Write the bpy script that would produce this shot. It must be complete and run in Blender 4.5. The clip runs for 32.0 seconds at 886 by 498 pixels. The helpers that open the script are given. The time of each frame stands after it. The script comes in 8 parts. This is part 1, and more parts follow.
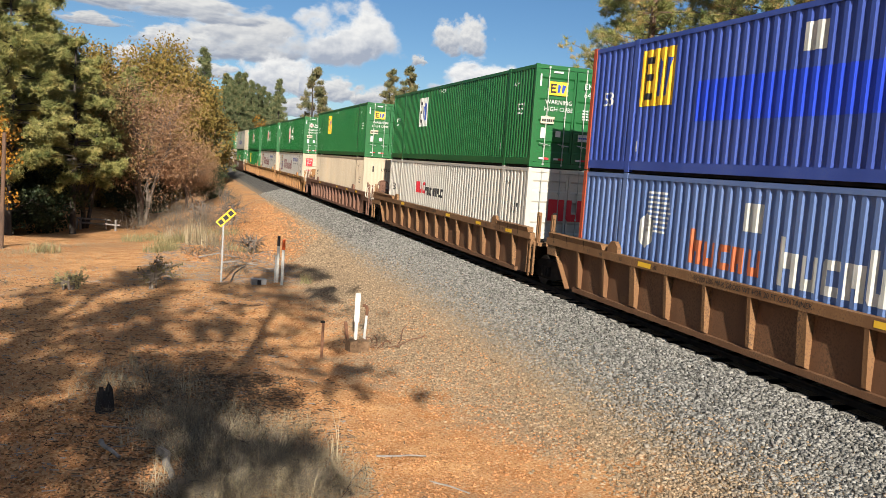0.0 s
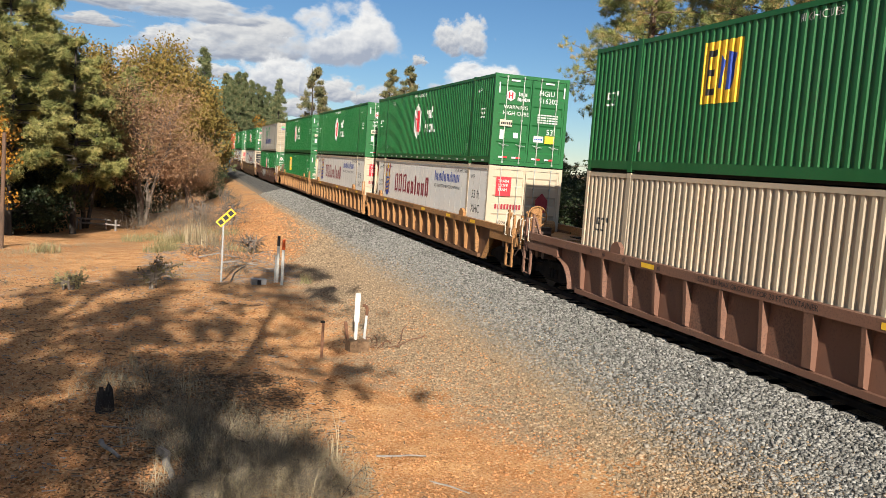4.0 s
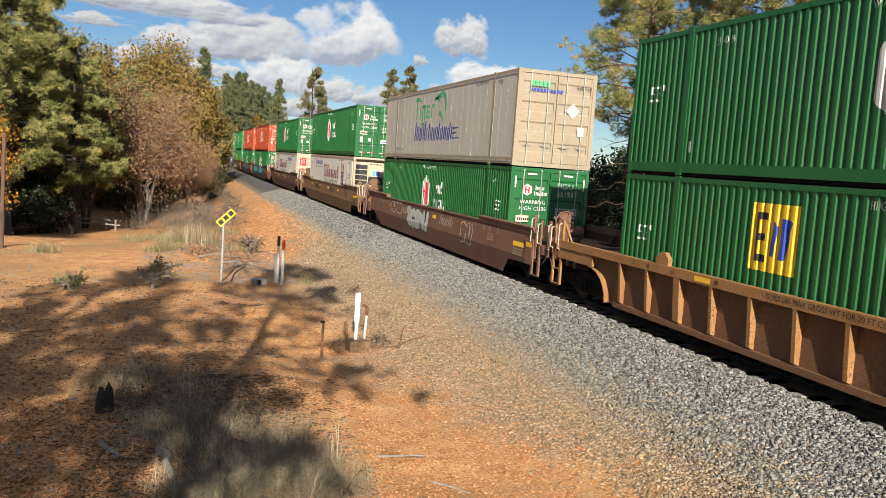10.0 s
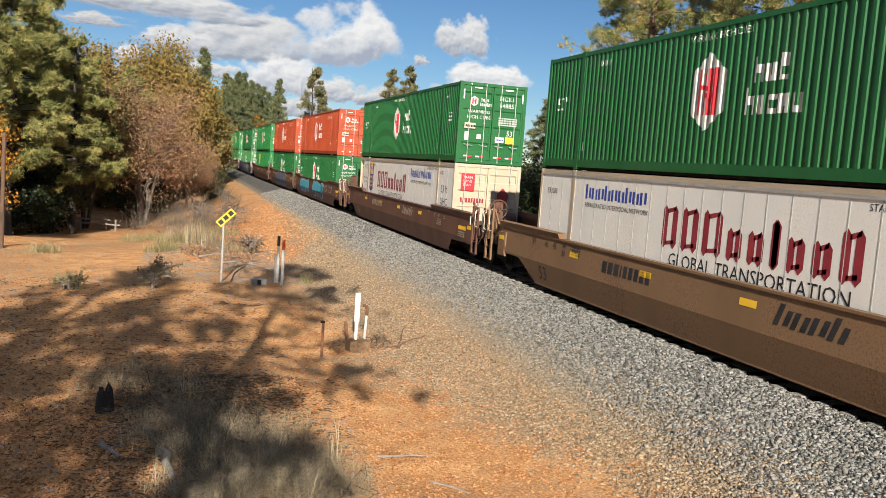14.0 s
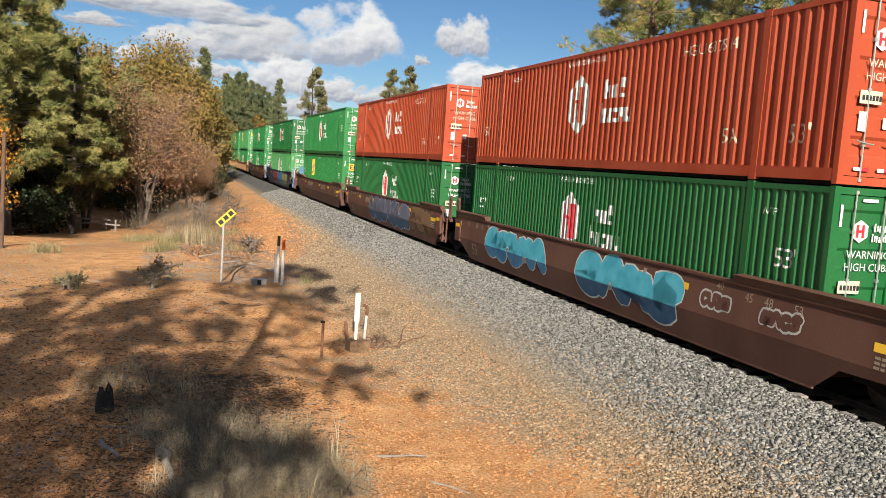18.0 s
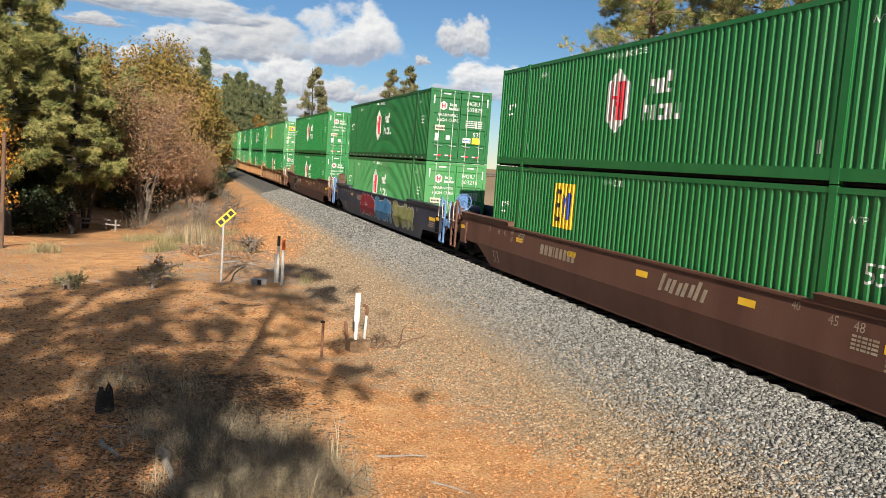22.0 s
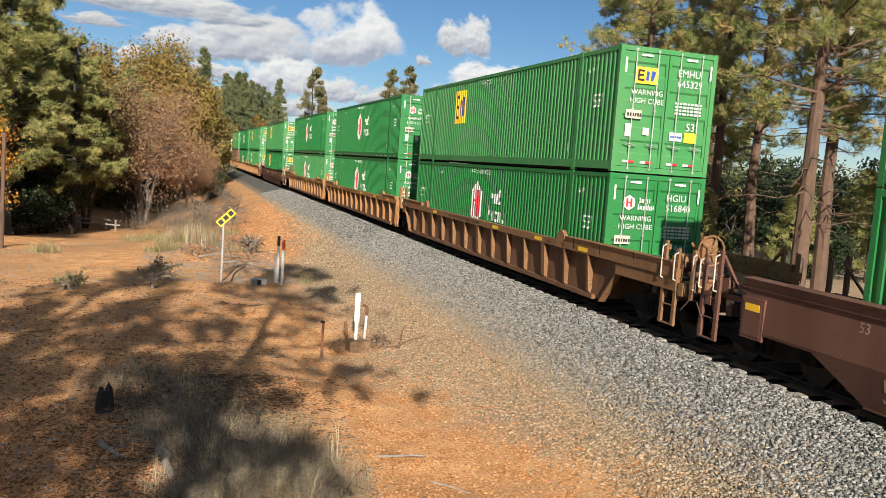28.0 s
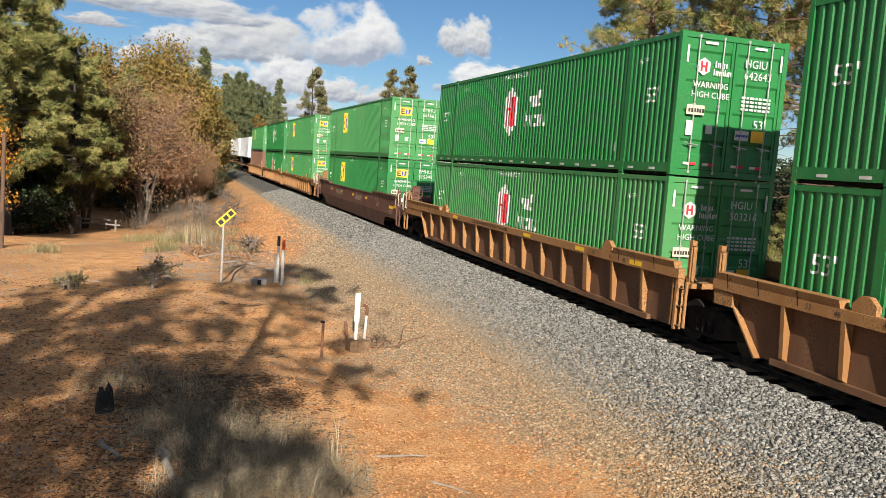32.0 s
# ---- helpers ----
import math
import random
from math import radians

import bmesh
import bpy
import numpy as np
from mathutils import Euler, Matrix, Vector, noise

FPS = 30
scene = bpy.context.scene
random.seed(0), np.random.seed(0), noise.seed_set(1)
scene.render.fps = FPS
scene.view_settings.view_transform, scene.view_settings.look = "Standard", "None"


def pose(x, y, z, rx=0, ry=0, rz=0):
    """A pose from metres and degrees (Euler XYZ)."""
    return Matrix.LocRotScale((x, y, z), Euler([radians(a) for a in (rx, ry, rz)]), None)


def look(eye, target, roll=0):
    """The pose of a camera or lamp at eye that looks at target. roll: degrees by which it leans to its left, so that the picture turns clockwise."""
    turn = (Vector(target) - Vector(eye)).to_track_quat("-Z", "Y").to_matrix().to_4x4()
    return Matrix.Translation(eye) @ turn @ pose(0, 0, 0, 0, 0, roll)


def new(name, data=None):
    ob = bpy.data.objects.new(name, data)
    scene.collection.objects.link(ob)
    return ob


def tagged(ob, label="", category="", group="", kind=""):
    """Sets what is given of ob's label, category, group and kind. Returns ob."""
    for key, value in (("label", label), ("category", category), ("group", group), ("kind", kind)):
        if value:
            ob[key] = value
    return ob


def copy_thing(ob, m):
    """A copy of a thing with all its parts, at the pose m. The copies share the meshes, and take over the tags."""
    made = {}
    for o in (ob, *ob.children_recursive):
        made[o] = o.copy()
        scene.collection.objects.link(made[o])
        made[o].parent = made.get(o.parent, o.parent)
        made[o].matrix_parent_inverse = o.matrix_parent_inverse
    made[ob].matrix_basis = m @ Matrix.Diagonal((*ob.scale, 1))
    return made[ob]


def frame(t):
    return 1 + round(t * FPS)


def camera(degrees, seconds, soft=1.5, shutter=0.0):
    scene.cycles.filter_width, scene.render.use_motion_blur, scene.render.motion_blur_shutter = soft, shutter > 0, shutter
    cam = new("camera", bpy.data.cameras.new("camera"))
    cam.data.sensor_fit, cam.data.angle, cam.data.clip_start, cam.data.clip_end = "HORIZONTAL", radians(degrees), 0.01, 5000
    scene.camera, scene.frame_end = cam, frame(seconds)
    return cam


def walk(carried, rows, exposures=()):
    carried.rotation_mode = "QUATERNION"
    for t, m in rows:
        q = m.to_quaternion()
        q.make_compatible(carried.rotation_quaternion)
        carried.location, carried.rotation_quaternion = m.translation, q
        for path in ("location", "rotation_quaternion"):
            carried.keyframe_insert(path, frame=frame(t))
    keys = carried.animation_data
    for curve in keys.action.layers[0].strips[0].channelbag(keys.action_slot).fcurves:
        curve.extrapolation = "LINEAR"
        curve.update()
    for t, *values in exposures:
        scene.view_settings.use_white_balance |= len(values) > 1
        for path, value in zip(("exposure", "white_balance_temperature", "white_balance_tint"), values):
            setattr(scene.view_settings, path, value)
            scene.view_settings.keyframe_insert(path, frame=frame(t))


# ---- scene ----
D = 10.857          # lateral place of the track's centre line
V = 10.433          # speed of the train, m/s
BEND, RADIUS = 150.0, 350.0
L53, HC, WC = 16.154, 2.896, 2.59

cam = camera(56.016, 32.0, soft=0.5, shutter=0.0)
EYE = (0.0, 0.0, 3.1625)
here = look(EYE, (3.08315, 9.4596, 2.15741), 4.0635)
walk(cam, [(0.0, here), (32.0, here)], exposures=[(0.0, 0.90), (32.0, 0.90)])


def track(s):
    """Place and heading of the track's centre line, s metres along it."""
    if s <= BEND:
        return D, s, 0.0
    a = (s - BEND) / RADIUS
    return D + RADIUS * (1 - math.cos(a)), BEND + RADIUS * math.sin(a), -a


def track_x(y):
    q = min(max(y - BEND, 0.0), RADIUS * 0.9)
    return D + RADIUS - math.sqrt(RADIUS * RADIUS - q * q)


# ---------------------------------------------------------------- world and sun
SUN_AZ, SUN_EL = radians(11.0), radians(26.5)
to_sun = Vector((-math.sin(SUN_AZ) * math.cos(SUN_EL), -math.cos(SUN_AZ) * math.cos(SUN_EL), math.sin(SUN_EL)))
world = bpy.data.worlds.new("sky")
scene.world = world
world.use_nodes = True
wn = world.node_tree.nodes
sky = wn.new("ShaderNodeTexSky")
sky.sky_type, sky.sun_disc = "NISHITA", False
sky.sun_elevation, sky.sun_rotation = SUN_EL, math.pi + SUN_AZ
sky.air_density, sky.dust_density, sky.ozone_density, sky.altitude = 1.0, 0.0, 4.0, 1200
wn["Background"].inputs[1].default_value = 0.043
tone = wn.new("ShaderNodeHueSaturation")
tone.inputs["Saturation"].default_value = 1.12
world.node_tree.links.new(sky.outputs[0], tone.inputs["Color"])
world.node_tree.links.new(tone.outputs[0], wn["Background"].inputs[0])
sun = new("sun", bpy.data.lights.new("sun", "SUN"))
sun.data.energy, sun.data.angle, sun.data.color = 5.0, radians(0.53), (1.0, 0.93, 0.82)
sun.matrix_world = look((0, 0, 60), Vector((0, 0, 60)) - to_sun)


# ---------------------------------------------------------------- clouds, far behind everything
def cloud_material(name, seed, bright):
    """A heap of vapour on a far sheet: lumpy edge, white crown and greyer base."""
    m = bpy.data.materials.new(name)
    m.use_nodes = True
    n, ln = m.node_tree.nodes, m.node_tree.links
    n.remove(n["Principled BSDF"])
    co = n.new("ShaderNodeTexCoord")

    def fbm(scale, off, detail=7, rough=0.52):
        mp = n.new("ShaderNodeMapping")
        mp.inputs["Location"].default_value = (seed * 3.7 + off[0], off[1], off[2])
        ln.new(co.outputs["Object"], mp.inputs[0])
        t = n.new("ShaderNodeTexNoise")
        t.inputs["Scale"].default_value, t.inputs["Detail"].default_value, t.inputs["Roughness"].default_value = scale, detail, rough
        ln.new(mp.outputs[0], t.inputs[0])
        return t.outputs[0]

    def op(kind, a, b):
        x = n.new("ShaderNodeMath")
        x.operation = kind
        for v, k in ((a, 0), (b, 1)):
            if isinstance(v, (int, float)):
                x.inputs[k].default_value = v
            else:
                ln.new(v, x.inputs[k])
        return x.outputs[0]

    def span(v, lo, hi, a=0.0, b=1.0):
        r = n.new("ShaderNodeMapRange")
        r.interpolation_type = "SMOOTHSTEP"
        for k, q in zip((1, 2, 3, 4), (lo, hi, a, b)):
            r.inputs[k].default_value = q
        ln.new(v, r.inputs[0])
        return r.outputs[0]

    sep = n.new("ShaderNodeSeparateXYZ")
    ln.new(co.outputs["Object"], sep.inputs[0])
    u, v = sep.outputs[0], sep.outputs[2]
    below = op("MULTIPLY", op("MINIMUM", v, 0.0), 2.2)
    r2 = op("ADD", op("MULTIPLY", u, u), op("ADD", op("MULTIPLY", op("MAXIMUM", v, 0.0), op("MAXIMUM", v, 0.0)), op("MULTIPLY", below, below)))
    lump = op("SUBTRACT", fbm(2.1, (0, 0, 0)), 0.5)
    dens = op("ADD", op("SUBTRACT", 0.78, r2), op("MULTIPLY", lump, 2.6))
    alpha = span(dens, -0.04, 0.52)
    lit = op("ADD", op("SUBTRACT", fbm(2.1, (0.05, 0, -0.09)), fbm(2.1, (0, 0, 0))), 0.0)
    shade = op("ADD", op("ADD", span(v, -0.40, 0.50, 0.06, 0.86), op("MULTIPLY", lit, 2.4)), op("MULTIPLY", op("SUBTRACT", fbm(7, (1, 0, 2), 5), 0.5), 0.22))
    edge = span(dens, 0.75, 0.1, 0.0, 0.12)
    shade = op("MINIMUM", op("ADD", shade, edge), 1.0)
    mix = n.new("ShaderNodeMix")
    mix.data_type = "RGBA"
    ln.new(shade, mix.inputs[0])
    mix.inputs[6].default_value, mix.inputs[7].default_value = (0.20, 0.225, 0.275, 1), (0.455, 0.455, 0.45, 1)
    em = n.new("ShaderNodeEmission")
    ln.new(mix.outputs[2], em.inputs[0])
    em.inputs[1].default_value = bright
    tr = n.new("ShaderNodeBsdfTransparent")
    ms = n.new("ShaderNodeMixShader")
    ln.new(alpha, ms.inputs[0])
    ln.new(tr.outputs[0], ms.inputs[1])
    ln.new(em.outputs[0], ms.inputs[2])
    ln.new(ms.outputs[0], n["Material Output"].inputs[0])
    return m


FAR = 2600.0
CLOUDS = []


VAPOUR = {}


def cloud(az, el, wide, tall, seed, bright=1.0, tilt=0.0):
    """A cloud towards az, el (degrees), so many degrees wide and tall."""
    me = bpy.data.meshes.new("cloud")
    k = 8
    vs = [(-1.15 + 2.3 * i / k, 0.12 * (1 - (2 * i / k - 1) ** 2), -0.62 + 1.85 * j / k) for j in range(k + 1) for i in range(k + 1)]
    me.from_pydata(vs, [], [(j * (k + 1) + i, j * (k + 1) + i + 1, (j + 1) * (k + 1) + i + 1, (j + 1) * (k + 1) + i) for j in range(k) for i in range(k)])
    if seed not in VAPOUR:
        VAPOUR[seed] = cloud_material("cloud_vapour", seed, bright)
    me.materials.append(VAPOUR[seed])
    ob = new("cloud", me)
    a, e = radians(az), radians(el)
    p = (FAR * math.sin(a) * math.cos(e), FAR * math.cos(a) * math.cos(e), EYE[2] + FAR * math.sin(e))
    ob.matrix_basis = pose(*p, tilt, 0, -az)
    ob.scale = (FAR * radians(wide) / 2, FAR * radians(wide) / 2, FAR * radians(tall) / 1.6)
    ob.visible_shadow = False
    tagged(ob, "white heaped cloud with a greyer base in blue sky", "cloud", "clouds", "structure")
    CLOUDS.append((ob, a, e, tilt))


for row in ((3.2, 6.9, 12.0, 4.6, 2, 0.92), (0.6, 8.6, 11.0, 2.6, 3, 0.92), (10.4, 7.4, 9.0, 5.6, 1, 1.05), (6.0, 4.7, 6.6, 4.0, 4, 1.05), (9.2, 4.2, 6.0, 2.6, 5, 0.95),
            (-0.6, 6.5, 6.0, 2.2, 9, 0.95), (-3.8, 8.6, 8.0, 2.0, 8, 0.9), (-3.1, 5.4, 2.2, 1.6, 10, 1.05), (-5.4, 7.3, 5.0, 1.0, 11, 0.85), (1.9, 4.9, 4.2, 1.7, 22, 0.95),
            (18.3, 8.1, 4.6, 3.6, 6, 0.95), (19.9, 5.4, 7.4, 3.4, 7, 1.08), (15.5, 6.7, 1.5, 1.0, 13, 0.85), (12.6, 3.9, 4.6, 2.0, 12, 0.9), (7.6, 2.9, 5.4, 1.9, 23, 0.9), (26, 13, 9, 4, 14, 0.95), (14, 14, 10, 4.5, 15, 0.95),
            (-20, 11, 12, 4, 16, 0.95), (42, 9, 12, 4, 17, 0.95), (63, 12, 14, 5, 18, 0.95), (-50, 12, 14, 5, 19, 0.95), (-100, 14, 15, 5, 20, 0.95), (110, 13, 15, 5, 21, 0.95)):
    cloud(*row)
# the broken cloud goes on overhead and behind, unseen, its glow added as fill
for k in range(26):
    cloud(k * 137.5 % 360, 17 + 62 * (k / 26) ** 1.1, 30 + 7 * (k % 4), 10 + 3 * (k % 3), 30 + k % 4, 1.0, 17 + 62 * (k / 26) ** 1.1)


# ---------------------------------------------------------------- materials
def material(name, c1, c2, rough=0.7, scale=8.0, fine=80.0, bump=0.1, metal=0.0, c3=None, dirt=0.0, space="Object", jitter=0.0, gloss=0.3, streak=1.0):
    """Two-scale noise between c1 and c2, with spots of c3 as dirt, and fine relief."""
    m = bpy.data.materials.new(name)
    m.use_nodes = True
    n, ln = m.node_tree.nodes, m.node_tree.links
    b = n["Principled BSDF"]
    co = n.new("ShaderNodeTexCoord")
    mp = n.new("ShaderNodeMapping")
    mp.inputs["Scale"].default_value = (1, 1, 1 / streak)
    ln.new(co.outputs[space], mp.inputs[0])
    n1, n2 = n.new("ShaderNodeTexNoise"), n.new("ShaderNodeTexNoise")
    n1.inputs["Scale"].default_value, n1.inputs["Detail"].default_value = scale, 6
    n2.inputs["Scale"].default_value, n2.inputs["Detail"].default_value = fine, 4
    ln.new(mp.outputs[0], n1.inputs[0])
    ln.new(co.outputs[space], n2.inputs[0])
    mix = n.new("ShaderNodeMix")
    mix.data_type = "RGBA"
    r1 = n.new("ShaderNodeMapRange")
    r1.inputs[1].default_value, r1.inputs[2].default_value = 0.35, 0.65
    ln.new(n1.outputs[0], r1.inputs[0])
    ln.new(r1.outputs[0], mix.inputs[0])
    mix.inputs[6].default_value, mix.inputs[7].default_value = (*c1, 1), (*c2, 1)
    out = mix.outputs[2]
    if c3:
        mx = n.new("ShaderNodeMix")
        mx.data_type = "RGBA"
        add = n.new("ShaderNodeMath")
        add.operation = "MULTIPLY"
        ln.new(n1.outputs[0], add.inputs[0])
        ln.new(n2.outputs[0], add.inputs[1])
        r3 = n.new("ShaderNodeMapRange")
        r3.inputs[1].default_value, r3.inputs[2].default_value, r3.inputs[4].default_value = 0.24, 0.40, dirt
        ln.new(add.outputs[0], r3.inputs[0])
        ln.new(r3.outputs[0], mx.inputs[0])
        ln.new(out, mx.inputs[6])
        mx.inputs[7].default_value = (*c3, 1)
        out = mx.outputs[2]
    if jitter:
        hs = n.new("ShaderNodeHueSaturation")
        ob = n.new("ShaderNodeObjectInfo") if jitter > 0 else n.new("ShaderNodeNewGeometry")
        rj = n.new("ShaderNodeMapRange")
        rj.inputs[3].default_value, rj.inputs[4].default_value = 1 - abs(jitter), 1 + abs(jitter)
        ln.new(ob.outputs["Random" if jitter > 0 else "Random Per Island"], rj.inputs[0])
        ln.new(rj.outputs[0], hs.inputs["Value"])
        ln.new(out, hs.inputs["Color"])
        out = hs.outputs[0]
    ln.new(out, b.inputs["Base Color"])
    b.inputs["Roughness"].default_value, b.inputs["Metallic"].default_value = rough, metal
    b.inputs["Specular IOR Level"].default_value = gloss
    if bump:
        bp = n.new("ShaderNodeBump")
        bp.inputs["Strength"].default_value, bp.inputs["Distance"].default_value = bump, 0.02
        ln.new(n2.outputs[0], bp.inputs["Height"])
        ln.new(bp.outputs[0], b.inputs["Normal"])
    return m


def leafy(name, c1, c2, c3):
    """Leaves or needles: colour by piece, some light through them."""
    m = bpy.data.materials.new(name)
    m.use_nodes = True
    n, ln = m.node_tree.nodes, m.node_tree.links
    b = n["Principled BSDF"]
    g = n.new("ShaderNodeNewGeometry")
    r = n.new("ShaderNodeValToRGB")
    r.color_ramp.elements[0].color, r.color_ramp.elements[1].color = (*c1, 1), (*c3, 1)
    e = r.color_ramp.elements.new(0.6)
    e.color = (*c2, 1)
    co, nz = n.new("ShaderNodeTexCoord"), n.new("ShaderNodeTexNoise")
    nz.inputs["Scale"].default_value = 1.1
    ln.new(co.outputs["Object"], nz.inputs[0])
    a = n.new("ShaderNodeMath")
    a.operation = "MULTIPLY_ADD"
    a.inputs[1].default_value, a.inputs[2].default_value = 2.0, -0.78
    ln.new(nz.outputs[0], a.inputs[0])
    s = n.new("ShaderNodeMath")
    s.operation = "ADD"
    half = n.new("ShaderNodeMath")
    half.operation = "MULTIPLY"
    half.inputs[1].default_value = 0.55
    ln.new(g.outputs["Random Per Island"], half.inputs[0])
    ln.new(half.outputs[0], s.inputs[0])
    ln.new(a.outputs[0], s.inputs[1])
    ln.new(s.outputs[0], r.inputs[0])
    ln.new(r.outputs[0], b.inputs["Base Color"])
    b.inputs["Roughness"].default_value = 0.6
    b.inputs["Specular IOR Level"].default_value = 0.25
    t = n.new("ShaderNodeBsdfTranslucent")
    ln.new(r.outputs[0], t.inputs[0])
    mx = n.new("ShaderNodeMixShader")
    mx.inputs[0].default_value = 0.2
    ln.new(b.outputs[0], mx.inputs[1])
    ln.new(t.outputs[0], mx.inputs[2])
    ln.new(mx.outputs[0], n["Material Output"].inputs[0])
    return m


M = {}
M["green_d"] = material("deep_green_container_paint", (0.008, 0.089, 0.022), (0.012, 0.124, 0.031), 0.45, 1.2, 30, 0.05, c3=(0.03, 0.05, 0.025), dirt=0.5, streak=4, gloss=0.4)
M["green"] = material("green_container_paint", (0.014, 0.142, 0.033), (0.021, 0.185, 0.047), 0.45, 1.2, 30, 0.05, c3=(0.035, 0.06, 0.03), dirt=0.5, streak=4, gloss=0.4)
M["green_b"] = material("faded_green_paint", (0.040, 0.190, 0.055), (0.055, 0.235, 0.074), 0.55, 1.2, 30, 0.05, c3=(0.10, 0.14, 0.07), dirt=0.55, streak=4, gloss=0.3)
M["red"] = material("faded_red_paint", (0.30, 0.046, 0.016), (0.39, 0.068, 0.025), 0.55, 1.0, 30, 0.06, c3=(0.19, 0.06, 0.035), dirt=0.5, streak=4)
M["blue"] = material("navy_container_paint", (0.036, 0.066, 0.28), (0.048, 0.088, 0.36), 0.45, 1.0, 30, 0.05, c3=(0.10, 0.12, 0.2), dirt=0.3, streak=4)
M["blue_c"] = material("faded_blue_paint", (0.095, 0.155, 0.330), (0.125, 0.195, 0.40), 0.55, 1.0, 30, 0.05, c3=(0.14, 0.16, 0.2), dirt=0.3, streak=4)
M["ink_rust"] = material("faded_orange_marking", (0.45, 0.12, 0.05), (0.52, 0.16, 0.07), 0.6, 3, 60, 0.0)
M["ink_sky"] = material("sky_blue_paint", (0.04, 0.16, 0.32), (0.06, 0.22, 0.40), 0.6, 3, 60, 0.0)
M["blue_b"] = material("bright_blue_paint", (0.015, 0.05, 0.50), (0.02, 0.06, 0.55), 0.45, 1.0, 30, 0.05, streak=4)
M["white"] = material("dirty_white_paint", (0.43, 0.405, 0.35), (0.53, 0.505, 0.445), 0.5, 0.8, 25, 0.05, c3=(0.38, 0.32, 0.25), dirt=0.5, streak=5)
M["reefer"] = material("white_insulated_panel", (0.71, 0.69, 0.64), (0.81, 0.79, 0.74), 0.4, 0.8, 25, 0.04, c3=(0.50, 0.44, 0.35), dirt=0.45, streak=5)
M["cream_dirty"] = material("grimy_cream_paint", (0.26, 0.215, 0.145), (0.36, 0.305, 0.22), 0.6, 1.2, 25, 0.08, c3=(0.20, 0.12, 0.07), dirt=0.7, streak=4)
M["cream"] = material("cream_white_paint", (0.37, 0.305, 0.22), (0.46, 0.385, 0.285), 0.5, 0.8, 25, 0.05, c3=(0.45, 0.30, 0.17), dirt=0.5, streak=5)
M["silver"] = material("aluminium_trim", (0.45, 0.45, 0.44), (0.6, 0.6, 0.58), 0.4, 3, 60, 0.05, metal=0.6)
M["steel"] = material("galvanised_rod", (0.30, 0.32, 0.29), (0.44, 0.45, 0.41), 0.4, 4, 60, 0.05, metal=0.5)
M["dark"] = material("dark_underframe_steel", (0.012, 0.011, 0.010), (0.022, 0.019, 0.017), 0.85, 4, 50, 0.2, c3=(0.035, 0.025, 0.02), dirt=0.5, gloss=0.05)
M["tread"] = material("worn_wheel_steel", (0.035, 0.03, 0.027), (0.06, 0.05, 0.045), 0.55, 6, 50, 0.1, metal=0.7)
M["grab_paint"] = material("cream_grab_iron_paint", (0.42, 0.38, 0.30), (0.58, 0.53, 0.44), 0.6, 5, 60, 0.0)
M["ttx"] = material("weathered_yellow_wagon_paint", (0.235, 0.112, 0.042), (0.385, 0.20, 0.078), 0.65, 1.4, 28, 0.12, c3=(0.10, 0.052, 0.032), dirt=0.9, streak=3, gloss=0.2)
M["ttx_old"] = material("grimy_brown_yellow_wagon_paint", (0.15, 0.075, 0.036), (0.27, 0.145, 0.064), 0.7, 1.4, 28, 0.12, c3=(0.07, 0.042, 0.03), dirt=0.9, streak=3, gloss=0.2)
# darker copy of the wagon yellow, with the recess shade in its colour
M["ttx_shade"] = material("shaded_brown_wagon_sheet", (0.115, 0.058, 0.032), (0.20, 0.105, 0.055), 0.7, 1.4, 28, 0.12, c3=(0.07, 0.04, 0.025), dirt=0.7, streak=3, gloss=0.15)
M["brown"] = material("brown_wagon_paint", (0.085, 0.037, 0.025), (0.132, 0.059, 0.038), 0.6, 1.2, 28, 0.1, c3=(0.07, 0.04, 0.03), dirt=0.6, streak=3, gloss=0.3)
M["umber"] = material("rusty_brown_wagon_paint", (0.15, 0.075, 0.05), (0.20, 0.105, 0.07), 0.65, 1.2, 28, 0.1, c3=(0.08, 0.05, 0.04), dirt=0.7, streak=3, gloss=0.2)
M["ochre"] = material("dusty_ochre_wagon_paint", (0.17, 0.098, 0.052), (0.23, 0.135, 0.07), 0.65, 0.8, 28, 0.1, c3=(0.11, 0.055, 0.035), dirt=0.9, streak=3, gloss=0.2)
M["gear"] = material("rusty_brown_running_gear", (0.060, 0.036, 0.027), (0.115, 0.066, 0.046), 0.8, 6, 50, 0.2, c3=(0.03, 0.022, 0.018), dirt=0.6)
M["ink_faded"] = material("faded_tan_stencil", (0.24, 0.18, 0.12), (0.36, 0.29, 0.21), 0.7, 5, 60, 0.0)
M["navy"] = material("blue_black_wagon_paint", (0.022, 0.028, 0.045), (0.03, 0.042, 0.075), 0.5, 1.2, 28, 0.08, c3=(0.06, 0.055, 0.05), dirt=0.5, streak=3)
M["azure"] = material("light_blue_rail_paint", (0.085, 0.165, 0.33), (0.12, 0.22, 0.40), 0.5, 2, 40, 0.06)
M["ink_white"] = material("white_marking", (0.46, 0.47, 0.43), (0.60, 0.60, 0.56), 0.6, 3, 60, 0.0)
M["ink_tan"] = material("faded_cream_marking", (0.42, 0.36, 0.25), (0.54, 0.47, 0.35), 0.6, 3, 60, 0.0)
M["ink_black"] = material("black_marking", (0.015, 0.015, 0.016), (0.03, 0.03, 0.03), 0.6, 3, 60, 0.0)
M["ink_red"] = material("red_marking", (0.50, 0.02, 0.03), (0.58, 0.03, 0.04), 0.6, 3, 60, 0.0)
M["ink_maroon"] = material("maroon_marking", (0.22, 0.02, 0.03), (0.28, 0.03, 0.04), 0.6, 3, 60, 0.0)
